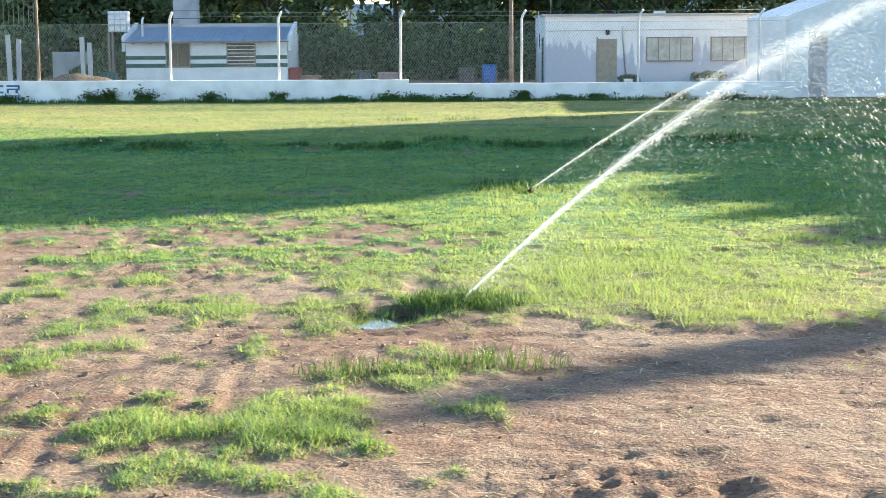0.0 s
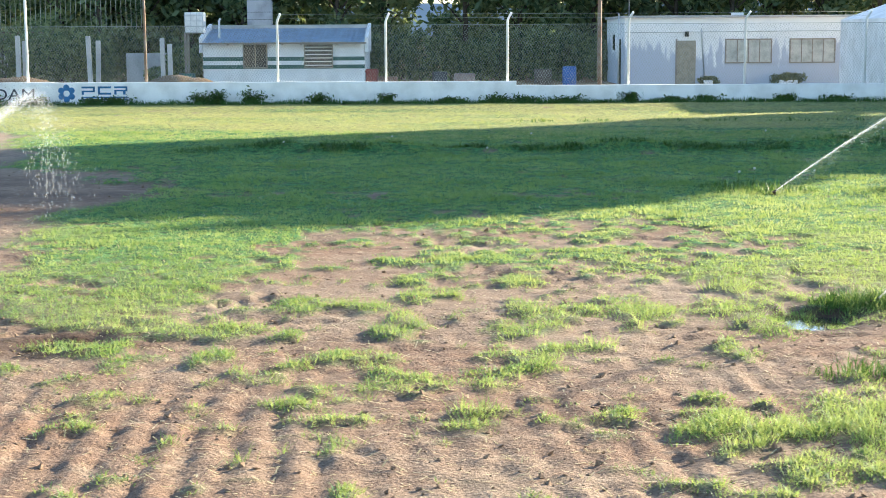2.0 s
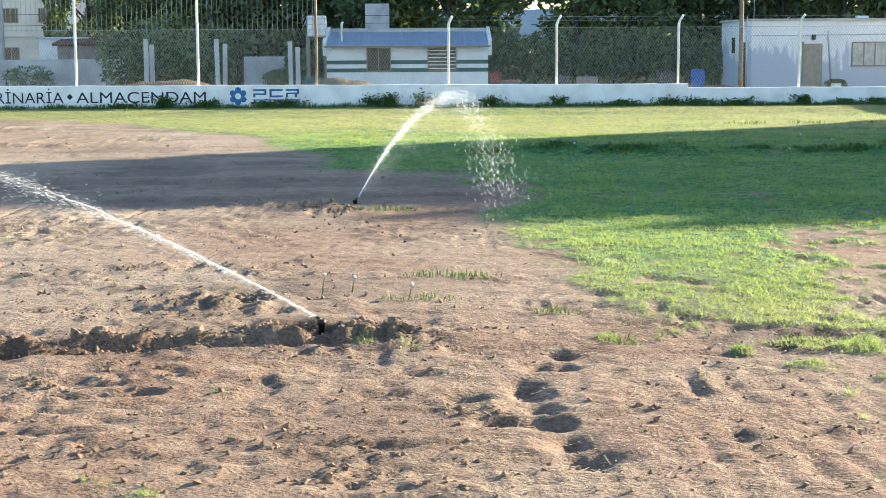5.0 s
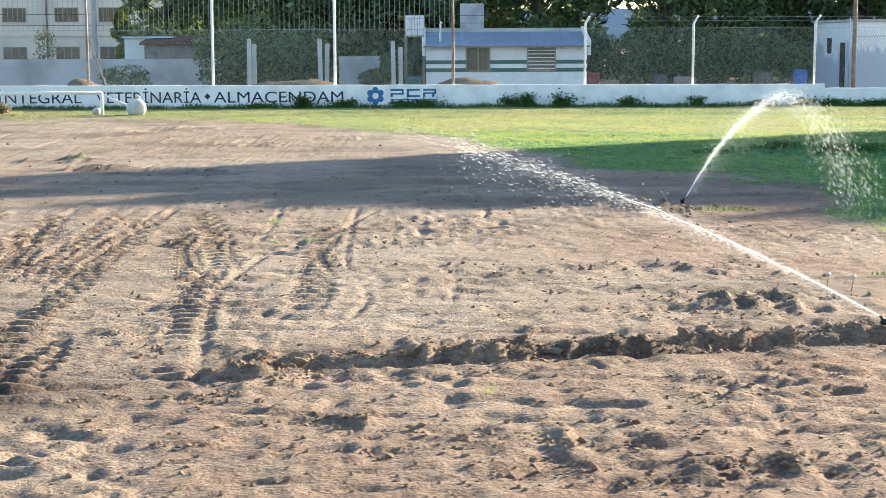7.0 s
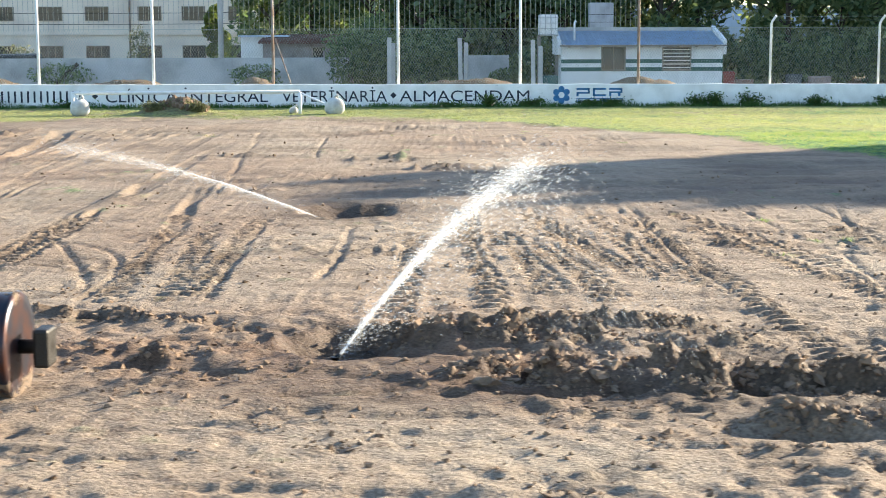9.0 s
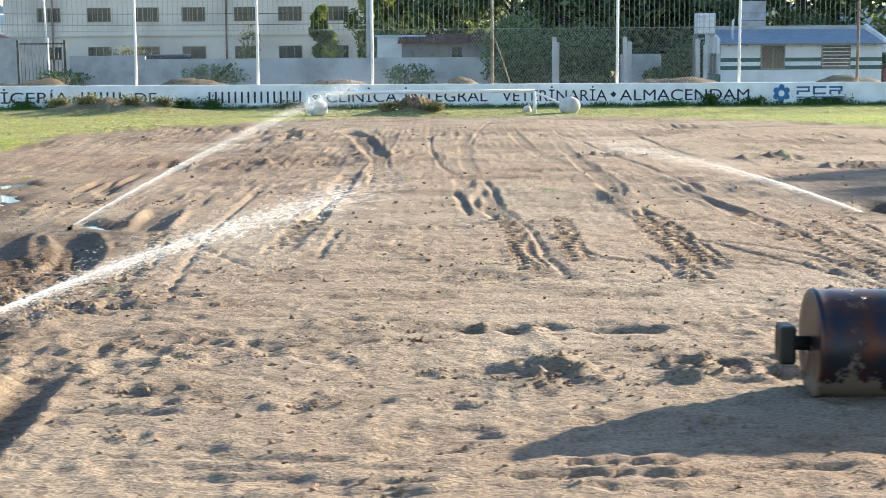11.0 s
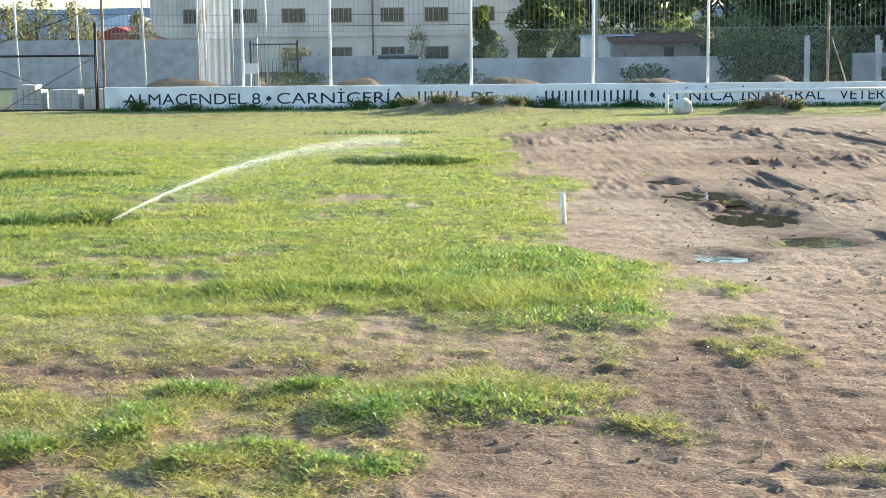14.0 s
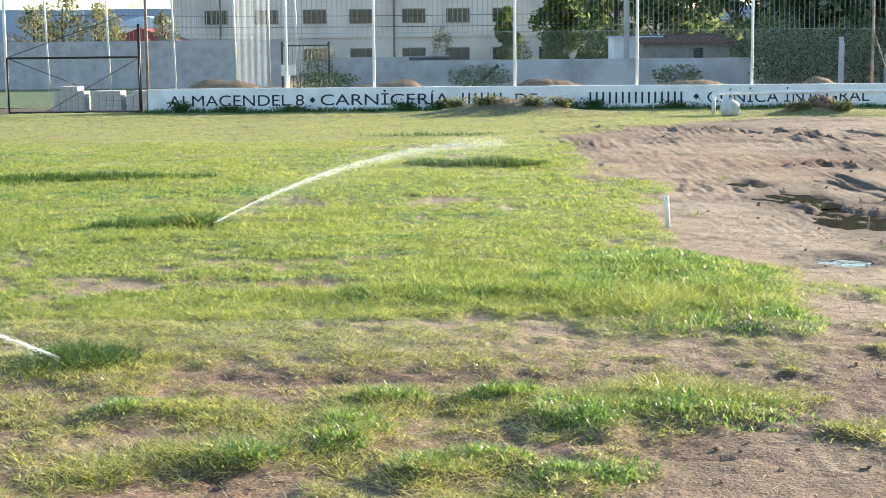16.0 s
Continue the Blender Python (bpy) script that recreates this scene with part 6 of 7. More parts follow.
def make_sprinkler(x, y, reach, rise, fall, away=0.0, drops=2600, mist=5000, spray=0.35, thick=1.0, riser=0.10, seed=1, body=True, drift=0.25):
    """A pop-up head with a curved stream: at s it has gone reach*s sideways and rise*s - fall*s*s up."""
    rng = np.random.default_rng(seed)
    x, y = placed(x, y)
    z0 = float(ground_z(x, y))
    t = thing("sprinkler", x, y, z0, "pop-up lawn sprinkler throwing a white jet of water", "sprinkler", group="sprinklers in the field")
    bm = tube([(0, 0, -0.03), (0, 0, riser * 0.7), (0, 0, riser * 0.72), (0, 0, riser)], [0.028, 0.028, 0.036, 0.034], 12)
    part("riser", bm, DARK_STEEL, t)
    side = 1 if reach > 0 else -1
    part("nozzle", tube([(0, 0, riser * 0.9), (side * 0.04, 0, riser + 0.02)], [0.014, 0.010], 8), DARK_STEEL, t)
    head = np.array([side * 0.04, 0, riser + 0.02])
    path = lambda s: head + np.stack([reach * s, away * s, rise * s - fall * s * s], -1)
    # the core, ragged and thickening as it breaks up
    ss = np.linspace(0, 0.72, 26)
    pts = path(ss) + rng.normal(0, 0.004, (26, 3)) * (ss * 3)[:, None]
    rad = thick * (0.0055 + 0.010 * ss) * (0.85 + 0.3 * rng.random(26)) * np.clip((0.74 - ss) / 0.4, 0.05, 1)
    part("stream", tube([tuple(p) for p in pts], list(rad), 7), STREAM, t, "white stream of water")

    def cloud(n, s, spread, size, stretch, grain=(OCTA, OCTA_F)):
        c = path(s)
        d = np.stack([np.full(n, reach), np.full(n, away), rise - 2 * fall * s], -1)
        d /= np.linalg.norm(d, axis=1)[:, None]
        c = c + rng.normal(0, 1, (n, 3)) * spread[:, None]
        sink = np.abs(rng.normal(0, 1, n)) * spread * drift * 4
        c[:, 2] -= sink
        c[:, 2] = np.maximum(c[:, 2], 0.01)
        r = size * (0.5 + rng.random(n))
        v = grain[0][None] * r[:, None, None]
        v = v + (v @ d[:, :, None]) * (stretch - 1) * d[:, None, :]
        return (v + c[:, None]).reshape(-1, 3), (grain[1][None] + (np.arange(n) * len(grain[0]))[:, None, None]).reshape(-1, 3)

    s = rng.random(drops) ** 0.7 * 1.25
    v, f = cloud(drops, s, 0.006 + spray * 0.28 * np.clip(s - 0.12, 0, 2) ** 1.6, 0.0009, 16.0)
    part_ob = mesh_part("spray", v, f, DROPS, t, "flying water drops")
    part_ob["kind"] = "stuff"
    mist = int(mist * 2.2)
    s = rng.random(mist) ** 0.8 * 1.1
    v, f = cloud(mist, s, np.where(rng.random(mist) < 0.62, 0.005 + 0.032 * s, 0.03 + spray * 0.65 * s), 0.0020, 3.0, (TETRA, TETRA_F))
    part_ob = mesh_part("mist", v, f, MIST, t, "fine drifting mist")
    part_ob["kind"] = "stuff"
    return t


def shower(parent, x0, z0, x1, z1, y0, y1, n, spread, seed, size=0.0008):
    """Drops that fall away from the end of a stream, as long streaks."""
    rng = np.random.default_rng(seed)
    s = rng.random(n)
    c = np.stack([x0 + (x1 - x0) * s**0.8, y0 + (y1 - y0) * s, z0 + (z1 - z0) * s**1.7], -1) + rng.normal(0, 1, (n, 3)) * spread * (0.4 + s)[:, None]
    c[:, 2] = np.maximum(c[:, 2], 0.02)
    d = np.stack([np.full(n, (x1 - x0) * 0.8), np.full(n, y1 - y0), (z1 - z0) * 1.7 * s**0.7], -1)
    d /= np.linalg.norm(d, axis=1)[:, None] + 1e-6
    r = size * (0.5 + 0.8 * rng.random(n))
    v = OCTA[None] * r[:, None, None]
    v = v + (v @ d[:, :, None]) * 0.035 / size * d[:, None, :]
    f = OCTA_F[None] + (np.arange(n) * 6)[:, None, None]
    ob = mesh_part("falling_spray", (v + c[:, None]).reshape(-1, 3), f.reshape(-1, 3), MIST, parent, "falling water drops")
    ob["kind"] = "stuff"


s1 = make_sprinkler(0.16, 12.4, 3.4, 3.1, 0.75, away=0.8, drops=2200, mist=9000, spray=0.50, thick=1.3, seed=1, riser=0.04)
shower(s1, 2.4, 2.1, 4.6, 0.1, 0.6, 1.2, 2600, 0.40, 91)
s2 = make_sprinkler(1.25, 21.2, 4.2, 2.9, 0.6, away=0.5, drops=1000, mist=4000, spray=0.35, thick=0.7, seed=2, riser=0.05)
s3 = make_sprinkler(-10.05, 20.7, 1.15, 2.15, 0.80, away=-0.1, drops=1200, mist=3000, spray=0.30, thick=0.8, seed=3, riser=0.06)
shower(s3, 1.3, 1.40, 1.95, 0.03, -0.1, -1.7, 1500, 0.15, 93, size=0.0024)
s4 = make_sprinkler(-9.85, 11.85, -3.0, 1.62, 0.36, away=0.4, drops=700, mist=1800, thick=0.8, spray=0.10, seed=4, riser=0.16)
s5 = make_sprinkler(-19.85, 11.2, 1.25, 1.75, 0.45, away=0.1, drops=2200, mist=5000, spray=0.40, thick=1.2, seed=5, riser=0.03)
shower(s5, 0.9, 1.25, 2.3, 0.02, 0.1, -1.2, 2200, 0.26, 95)
s6 = make_sprinkler(-20.52, 20.05, -3.1, 1.25, 0.35, away=0.3, drops=900, mist=3000, spray=0.22, thick=0.6, seed=6, riser=0.04)
s7 = make_sprinkler(-30.65, 18.4, 3.2, 1.85, 0.25, away=0.2, drops=1000, mist=4500, spray=0.25, thick=0.6, seed=7, riser=0.04)
s8 = make_sprinkler(-30.05, 10.45, 3.0, 1.35, 0.25, away=0.1, drops=2400, mist=5000, spray=0.2, thick=1.2, seed=8, riser=0.05)
s9 = make_sprinkler(-41.06, 18.95, 3.4, 1.80, 0.80, away=0.2, drops=1300, mist=5000, spray=0.25, thick=0.6, seed=9, riser=0.03)
s10 = make_sprinkler(-40.78, 10.65, -2.2, 0.95, 0.25, away=0.0, drops=1200, mist=2500, spray=0.2, thick=0.8, seed=10, riser=0.04)


# ---- small things on the field ----
def make_sods():
    """Broken sods along the dug line and in the churned patch."""
    rng = np.random.default_rng(21)
    spots = [(-14.5 + 5.2 * k / 29 + rng.normal(0, 0.05), None) for k in range(30)] + [(-18.4 + rng.normal(0, 0.8), 10.2 + rng.normal(0, 0.35)) for k in range(26)] + [(-30.7 + rng.normal(0, 0.7), 13.0 + rng.normal(0, 0.3)) for k in range(20)]
    for x, y in spots:
        if y is None:
            y = 10.35 + 1.25 * (x + 14.6) / 5.4 + 0.10 + rng.normal(0, 0.07)
        x, y = placed(x, y)
        r = 0.022 + 0.040 * rng.random() ** 1.8
        bm = bmesh.new()
        bmesh.ops.create_icosphere(bm, subdivisions=2, radius=r)
        off = Vector(rng.random(3) * 50)
        for v in bm.verts:
            k = 1 + 0.75 * noise.noise(v.co / r * 1.1 + off) + 0.55 * noise.noise(v.co / r * 2.7 + off)
            v.co = Vector((v.co.x * 1.25, v.co.y, v.co.z * 0.8)) * k
        ob = part("earth_sod", bm, SOD)
        ob.matrix_world = pose(x, y, float(ground_z(x, y)) + r * 0.05, 0, 0, rng.random() * 360)
        tagged(ob, "broken lump of moist brown earth", "sod", group="sods thrown up by digging")


SOD = material("moist_sod", (0.26, 0.18, 0.12), 0.95, vary=0.4, scale=9, fine=70, bump=0.6)
make_sods()


def make_dandelion(x, y, h, seed):
    rng = np.random.default_rng(seed)
    x, y = placed(x, y)
    d = thing("dandelion", x, y, float(ground_z(x, y)), "dandelion with a white seed head on a thin stalk", "plant", group="dandelions in the grass")
    part("stalk", tube([(0, 0, 0), (0.01, 0, h * 0.6), (0.02, 0.01, h)], 0.004, 5), WEED, d)
    bm = bmesh.new()
    bmesh.ops.create_icosphere(bm, subdivisions=1, radius=0.022, matrix=Matrix.Translation((0.02, 0.01, h + 0.015)))
    part("seed_head", bm, SACK, d)


SACK = material("woven_sack", (0.66, 0.65, 0.60), 0.85, vary=0.3, scale=3, fine=50, color2=(0.45, 0.41, 0.34))
for k, (x, y, h) in enumerate(((-9.95, 13.3, 0.16), (-9.7, 13.4, 0.12), (-9.2, 13.1, 0.10), (1.1, 21.9, 0.30), (0.9, 22.0, 0.24), (-1.6, 31, 0.25), (-4.4, 30, 0.22), (3.0, 30.2, 0.25), (-6.4, 28.8, 0.22), (5.2, 29.8, 0.25), (-2.6, 27.5, 0.2))):
    make_dandelion(x, y, h, 500 + k)

stake = part("marker_stake", tube([(0, 0, -0.1), (0, 0, 0.39), (0, 0, 0.40)], [0.032, 0.030, 0.024], 10), WHITE_PAINT)
stake.matrix_world = pose(-35.2, 19.6, float(ground_z(-35.2, 19.6)), 0, -3, 0)
tagged(stake, "short white wooden marker stake in the grass", "stake")

stick = part("dry_twig", tube([(-0.15, 0, 0.02), (0.0, 0.01, 0.04), (0.02, 0.0, 0.16)], [0.008, 0.01, 0.005], 6), STRAW)
stick.matrix_world = pose(-34.95, 8.35, float(ground_z(-34.95, 8.35)), 0, 0, 20)
tagged(stick, "pale broken twig lying on bare soil", "twig")


def make_goal():
    g = thing("goal_frame", -26.73, 46.3, 0.05, "white football goal frame lying low before the wall", "goal")
    w = 3.39
    part("crossbar", tube([(-w, 0, 0.60), (-w * 0.3, 0, 0.61), (w * 0.4, 0, 0.62), (w, 0, 0.63)], 0.055, 10), WHITE_PAINT, g)
    for s in (-1, 1):
        part("post", tube([(s * w, 0, -0.05), (s * w, 0, 0.63)], 0.055, 10), WHITE_PAINT, g)
    part("brace", tube([(-w, 0, 0.58), (-w + 0.55, -0.5, 0.05)], 0.03, 8), WHITE_PAINT, g)
    part("brace", tube([(w, 0, 0.60), (w + 1.0, -0.1, 0.15)], 0.03, 8), WHITE_PAINT, g)
    return g


make_goal()


def make_sack(x, y, r, seed, label):
    rng = np.random.default_rng(seed)
    bm = bmesh.new()
    bmesh.ops.create_icosphere(bm, subdivisions=3, radius=1)
    for v in bm.verts:
        k = 1 + 0.16 * (noise.noise(v.co * 1.3 + Vector((seed, 0, 0)))) + 0.05 * noise.noise(v.co * 4)
        v.co = Vector((v.co.x * r * k, v.co.y * r * 0.9 * k, max(v.co.z, -0.85) * r * 0.92 * k))
    for f in bm.faces:
        f.smooth = True
    tube([(0, 0, r * 0.8), (0.03, 0, r * 1.05), (0.10, 0, r * 1.15)], [r * 0.22, r * 0.10, r * 0.20], 8, bm)
    ob = part("filled_sack", bm, SACK)
    ob.location = (x, y, float(ground_z(x, y)) + r * 0.70)
    return tagged(ob, label, "sack")


make_sack(-29.75, 45.6, 0.30, 3, "round dirty white sack weighing down the goal")
make_sack(-22.3, 46.2, 0.30, 8, "round grey-white sack weighing down the goal")
make_sack(-23.55, 46.5, 0.13, 5, "small white bundle beside the goal post")


def make_rubble():
    rng = np.random.default_rng(5)
    t = thing("rubble_heap", -27.1, 46.4, 0, "heap of brown earth, sods and broken rubble", "heap")
    for k in range(70):
        a, q = rng.random() * 6.28, rng.random() ** 0.7
        x, y = -27.1 + 1.0 * q * math.cos(a), 46.3 + 0.5 * q * math.sin(a)
        r = 0.05 + 0.10 * rng.random()
        bm = bmesh.new()
        bmesh.ops.create_icosphere(bm, subdivisions=1, radius=r)
        for v in bm.verts:
            v.co *= 0.7 + 0.6 * rng.random()
        ob = part("lump", bm, CLOD, t)
        ob.location = (x + 27.1, y - 46.4, float(ground_z(x, y)) + r * 0.3)


make_rubble()


# ---- weeds along the wall ----
def make_weed(x, y, h, spread, seed, label, mat=None, leaves=420, stems=11, size=0.10):
    rng = np.random.default_rng(seed)
    spread, leaves, stems = spread * 1.45, int(leaves * 1.9), stems + 6
    z0 = float(ground_z(x, y))
    t = thing("weed", x, y, z0, label, "weed", group="weeds along the wall")
    bm = bmesh.new()
    tips = []
    for k in range(stems):
        a, q = rng.random() * 6.28, rng.random()
        tip = (spread * q * math.cos(a), 0.5 * spread * q * math.sin(a), h * (0.6 + 0.4 * rng.random()))
        mid = (tip[0] * 0.3, tip[1] * 0.3, tip[2] * 0.5)
        tube([(0, 0, 0), mid, tip], [0.008, 0.006, 0.003], 4, bm)
        tips += [tip, mid]
    part("stem", bm, BARK, t)
    tips = np.array(tips)
    along = rng.random((leaves, 1)) ** 0.8
    c = tips[rng.integers(0, len(tips), leaves)] * along * np.array([1.3, 1.0, 0.95]) + rng.normal(0, 1, (leaves, 3)) * np.array([0.22, 0.08, 0.10]) * spread
    c[:, 2] = np.clip(c[:, 2], 0.02, None)
    d1, d2 = rng.normal(0, 1, (leaves, 3)), rng.normal(0, 1, (leaves, 3))
    d1 /= np.linalg.norm(d1, axis=1)[:, None]
    d2 /= np.linalg.norm(d2, axis=1)[:, None]
    sz = size * (0.5 + rng.random(leaves))[:, None]
    v = np.stack([c - d1 * sz * 0.5, c + d2 * sz * 0.22, c + d1 * sz * 0.5, c - d2 * sz * 0.22], 1).reshape(-1, 3)
    mesh_part("foliage", v, np.arange(leaves * 4).reshape(-1, 4), mat or WEED, t)


for k, (x, h, sp) in enumerate(((-10.95, 0.42, 0.30), (-10.45, 0.46, 0.28), (-9.36, 0.50, 0.40), (-7.3, 0.36, 0.28), (-5.05, 0.34, 0.20), (-13.75, 0.28, 0.35), (-14.4, 0.2, 0.3), (-17.6, 0.42, 0.32), (-16.4, 0.25, 0.4), (-1.6, 0.22, 0.4), (-0.7, 0.2, 0.4), (0.6, 0.16, 0.4),
                              (2.64, 0.36, 0.25), (5.0, 0.2, 0.35), (7.5, 0.22, 0.35), (-46.5, 0.36, 0.30), (-45.0, 0.2, 0.4), (-43.0, 0.18, 0.4), (-39.4, 0.3, 0.4), (-38.3, 0.35, 0.4), (-34.3, 0.35, 0.4), (-33.4, 0.3, 0.4), (-30.8, 0.2, 0.4), (-3.2, 0.14, 0.4), (-19.0, 0.16, 0.4), (4.0, 0.14, 0.4), (9.2, 0.16, 0.4))):
    make_weed(x, 49.12, h, sp, 200 + k, "leafy green weed growing at the foot of the wall")
for k, (x, y) in enumerate(((-36.9, 47.0), (-35.5, 46.9), (-34.6, 47.3), (-37.8, 47.4), (-27.6, 45.9), (-26.4, 45.9))):
    make_weed(x, y, 0.30, 0.35, 300 + k, "dry grassy weed on an earth mound", LEAF_OLIVE)


# ---- gate and what stands behind it ----
def make_gate():
    g = thing("gate", -50.0, 49.6, 0, "dark steel mesh gate with diagonal braces, closed", "gate", kind="structure")
    a, b = -2.1, 2.1
    for p, q, r in (((a, 0, 0.1), (a, 0, 1.86), 0.03), ((b, 0, 0.1), (b, 0, 1.86), 0.03), ((a, 0, 1.86), (b, 0, 1.86), 0.035), ((a, 0, 0.12), (b, 0, 0.12), 0.03)):
        part("gate_bar", tube([p, q], r, 8), DARK_STEEL, g)
    part("brace", tube([(a + 0.05, 0.01, 1.84), (0.2, 0.01, 0.95)], 0.014, 6), DARK_STEEL, g)
    part("brace", tube([(b - 0.05, 0.02, 1.80), (-1.0, 0.02, 0.1)], 0.014, 6), DARK_STEEL, g)
    part("brace", tube([(a + 0.05, 0.03, 1.9), (1.7, 0.03, 3.2)], 0.012, 6), DARK_STEEL, g)
    verts, faces = [], []
    step, h = 0.09, 1.72
    for i in range(-12, 47):
        for sgn in (1, -1):
            x0 = a + i * step + (0 if sgn > 0 else h * 0.62)
            x1 = x0 + sgn * h * 0.62
            t0, t1 = sorted(((a - x0) / (x1 - x0), (b - x0) / (x1 - x0)))
            s0, s1 = max(0, t0), min(1, t1)
            if s1 <= s0:
                continue
            o = len(verts)
            for s, d in ((s0, -0.004), (s0, 0.004), (s1, 0.004), (s1, -0.004)):
                verts.append((x0 + (x1 - x0) * s + d, 0.0, 0.13 + h * s))
            faces.append((o, o + 1, o + 2, o + 3))
    ob = mesh_part("woven_wire", verts, faces, WIRE, g)
    ob["kind"] = "stuff"
    for x, h2, m in ((2.12, 2.9, DARK_STEEL), (2.36, 6.5, RUSTY), (-2.15, 6.5, WHITE_PAINT)):
        part("gate_post", tube([(x, 0.05, 0), (x, 0.05, h2)], 0.05, 8), m, g)


make_gate()


def make_pallet(x0, x1, y, h, seed):
    rng = random.Random(seed)
    p = thing("block_pallet", (x0 + x1) / 2, y, 0, "pallet of stacked grey cement blocks behind the gate", "pallet", group="pallets of blocks")
    w = x1 - x0
    part("pallet_base", box(-w / 2, w / 2, -0.5, 0.5, 0.0, 0.12), FRAME, p)
    proto = None
    rows, cols = int((h - 0.12) / 0.16), max(2, int(w / 0.2))
    for r in range(rows):
        for c in range(cols):
            if r == rows - 1 and rng.random() < 0.3:
                continue
            if proto is None:
                proto = box(-w / cols / 2 + 0.006, w / cols / 2 - 0.006, -0.45, 0.45, 0.004, 0.156, bevel=0.008)
                ob = part("block", proto, GREY_BLOCK, p)
                proto = ob
            else:
                ob = new("block", proto.data)
                ob.parent = p
            ob.location = (-w / 2 + w * (c + 0.5) / cols, rng.uniform(-0.02, 0.02), 0.12 + 0.16 * r)


make_pallet(-50.95, -49.95, 51.2, 1.02, 1)
make_pallet(-49.7, -48.75, 51.2, 0.78, 2)
make_pallet(-48.6, -47.9, 51.3, 0.84, 3)

# second fence, beyond a small pitch on the left
far_fence = thing("far_fence", -52, 76, 0, "row of tall white poles with a ball net", "fence", kind="structure")
for x in (-8.6, -5.6, -2.6, 0.6, 3.6, 6.6):
    part("post", tube([(x, 0, 0), (x - 0.15, 0, 6.5)], 0.05, 6), WHITE_PAINT, far_fence)
verts, faces = [], []
x = -9.0
while x < 7:
    o = len(verts)
    verts += [(x - 0.008, 0, 2.3), (x + 0.008, 0, 2.3), (x + 0.008, 0, 6.5), (x - 0.008, 0, 6.5)]
    faces.append((o, o + 1, o + 2, o + 3))
    x += 0.2
mesh_part("ball_net", verts, faces, NET, far_fence)["kind"] = "stuff"
turf = part("pitch_turf", box(-62, -47.5, 56, 79, 0.0, 0.02), material("small_pitch_turf", (0.08, 0.14, 0.04), 0.9, vary=0.4, scale=1))
tagged(turf, "strip of green turf beyond the gate", "turf", kind="structure")


# ---- yard things behind the fence ----
def make_posts():
    rng = random.Random(3)
    for k, (x, y, h) in enumerate(((-21.35, 66.3, 2.28), (-21.2, 66.8, 2.05), (-18.3, 66.3, 2.26), (-18.1, 66.9, 2.06), (-15.2, 66.4, 2.15), (-14.9, 66.4, 1.9))):
        ob = part("concrete_post", box(-0.09, 0.09, -0.09, 0.09, -0.1, h, bevel=0.012), CONCRETE)
        ob.matrix_world = pose(x, y, 0, rng.uniform(-1, 1), rng.uniform(-1.5, 1.5), 0)
        tagged(ob, "tall pale concrete fence post standing alone", "post", group="concrete posts in the yard")


make_posts()


def utility_pole(x, y, h, r, mat, label, lean=0.0):
    ob = part("utility_pole", tube([(0, 0, -0.2), (lean * 0.5, 0, h * 0.5), (lean, 0, h)], [r, r * 0.9, r * 0.75], 10), mat)
    ob.location = (x, y, 0)
    return tagged(ob, label, "pole")


utility_pole(2.75, 60.0, 8, 0.09, RUSTY, "brown wooden utility pole behind the fence")
utility_pole(-29.6, 74.0, 9, 0.14, CONCRETE, "grey concrete utility pole beside the yard wall")
utility_pole(4.2, 66.2, 3.1, 0.035, STEEL, "thin steel pipe with a lamp beside the white building")

# overhead cables towards the factory
cables = thing("overhead_cables", -40, 100, 0, "black overhead cables sagging before the factory", "cable")
for z in (4.15, 3.45):
    pts = [(-25 + 50 * k / 14, 0, z - 0.25 * math.sin(math.pi * k / 14)) for k in range(15)]
    part("cable", tube(pts, 0.025, 4), DARK_STEEL, cables)


def make_shed():
    s = thing("tile_shed", -26.2, 79.0, 0, "low block shed with a red-brown tiled lean-to roof", "shed")
    part("wall", box(-2.0, 2.4, 0, 3, -0.1, 2.05), BRICKY, s)
    bm = bmesh.new()
    n = 30
    for i in range(n):
        x0 = -2.2 + 4.8 * i / n
        tube([(x0 + 0.08, -0.35, 2.06), (x0 + 0.08, 3.1, 2.42)], 0.085, 6, bm)
    ob = part("roof_tiles", bm, TILE, s, "red-brown curved roof tiles")
    ob["kind"] = "stuff"
    # a flat dark panel stands for the shade inside the doorway
    part("doorway", box(0.55, 1.05, -0.02, 0.0, 0, 1.8), DARK_GLASS, s)
    w = thing("white_hut", -28.6, 80.5, 0, "small white hut with an open dark doorway", "hut")
    part("wall", box(-0.9, 0.5, 0, 3, -0.1, 2.35), HOUSE_WHITE, w)
    part("roof", box(-1.0, 1.6, -0.2, 3.1, 2.35, 2.43), TIN_ROOF, w)
    # open doorway: its inner shade is a dark panel set back
    part("doorway", box(0.5, 1.3, 0.3, 0.4, 0, 2.3), DARK_GLASS, w)


BRICKY = material("old_brick_wall", (0.36, 0.30, 0.28), 0.9, vary=0.35, scale=3)
TILE = material("roof_tile", (0.22, 0.10, 0.08), 0.8, vary=0.35, scale=4)
make_shed()


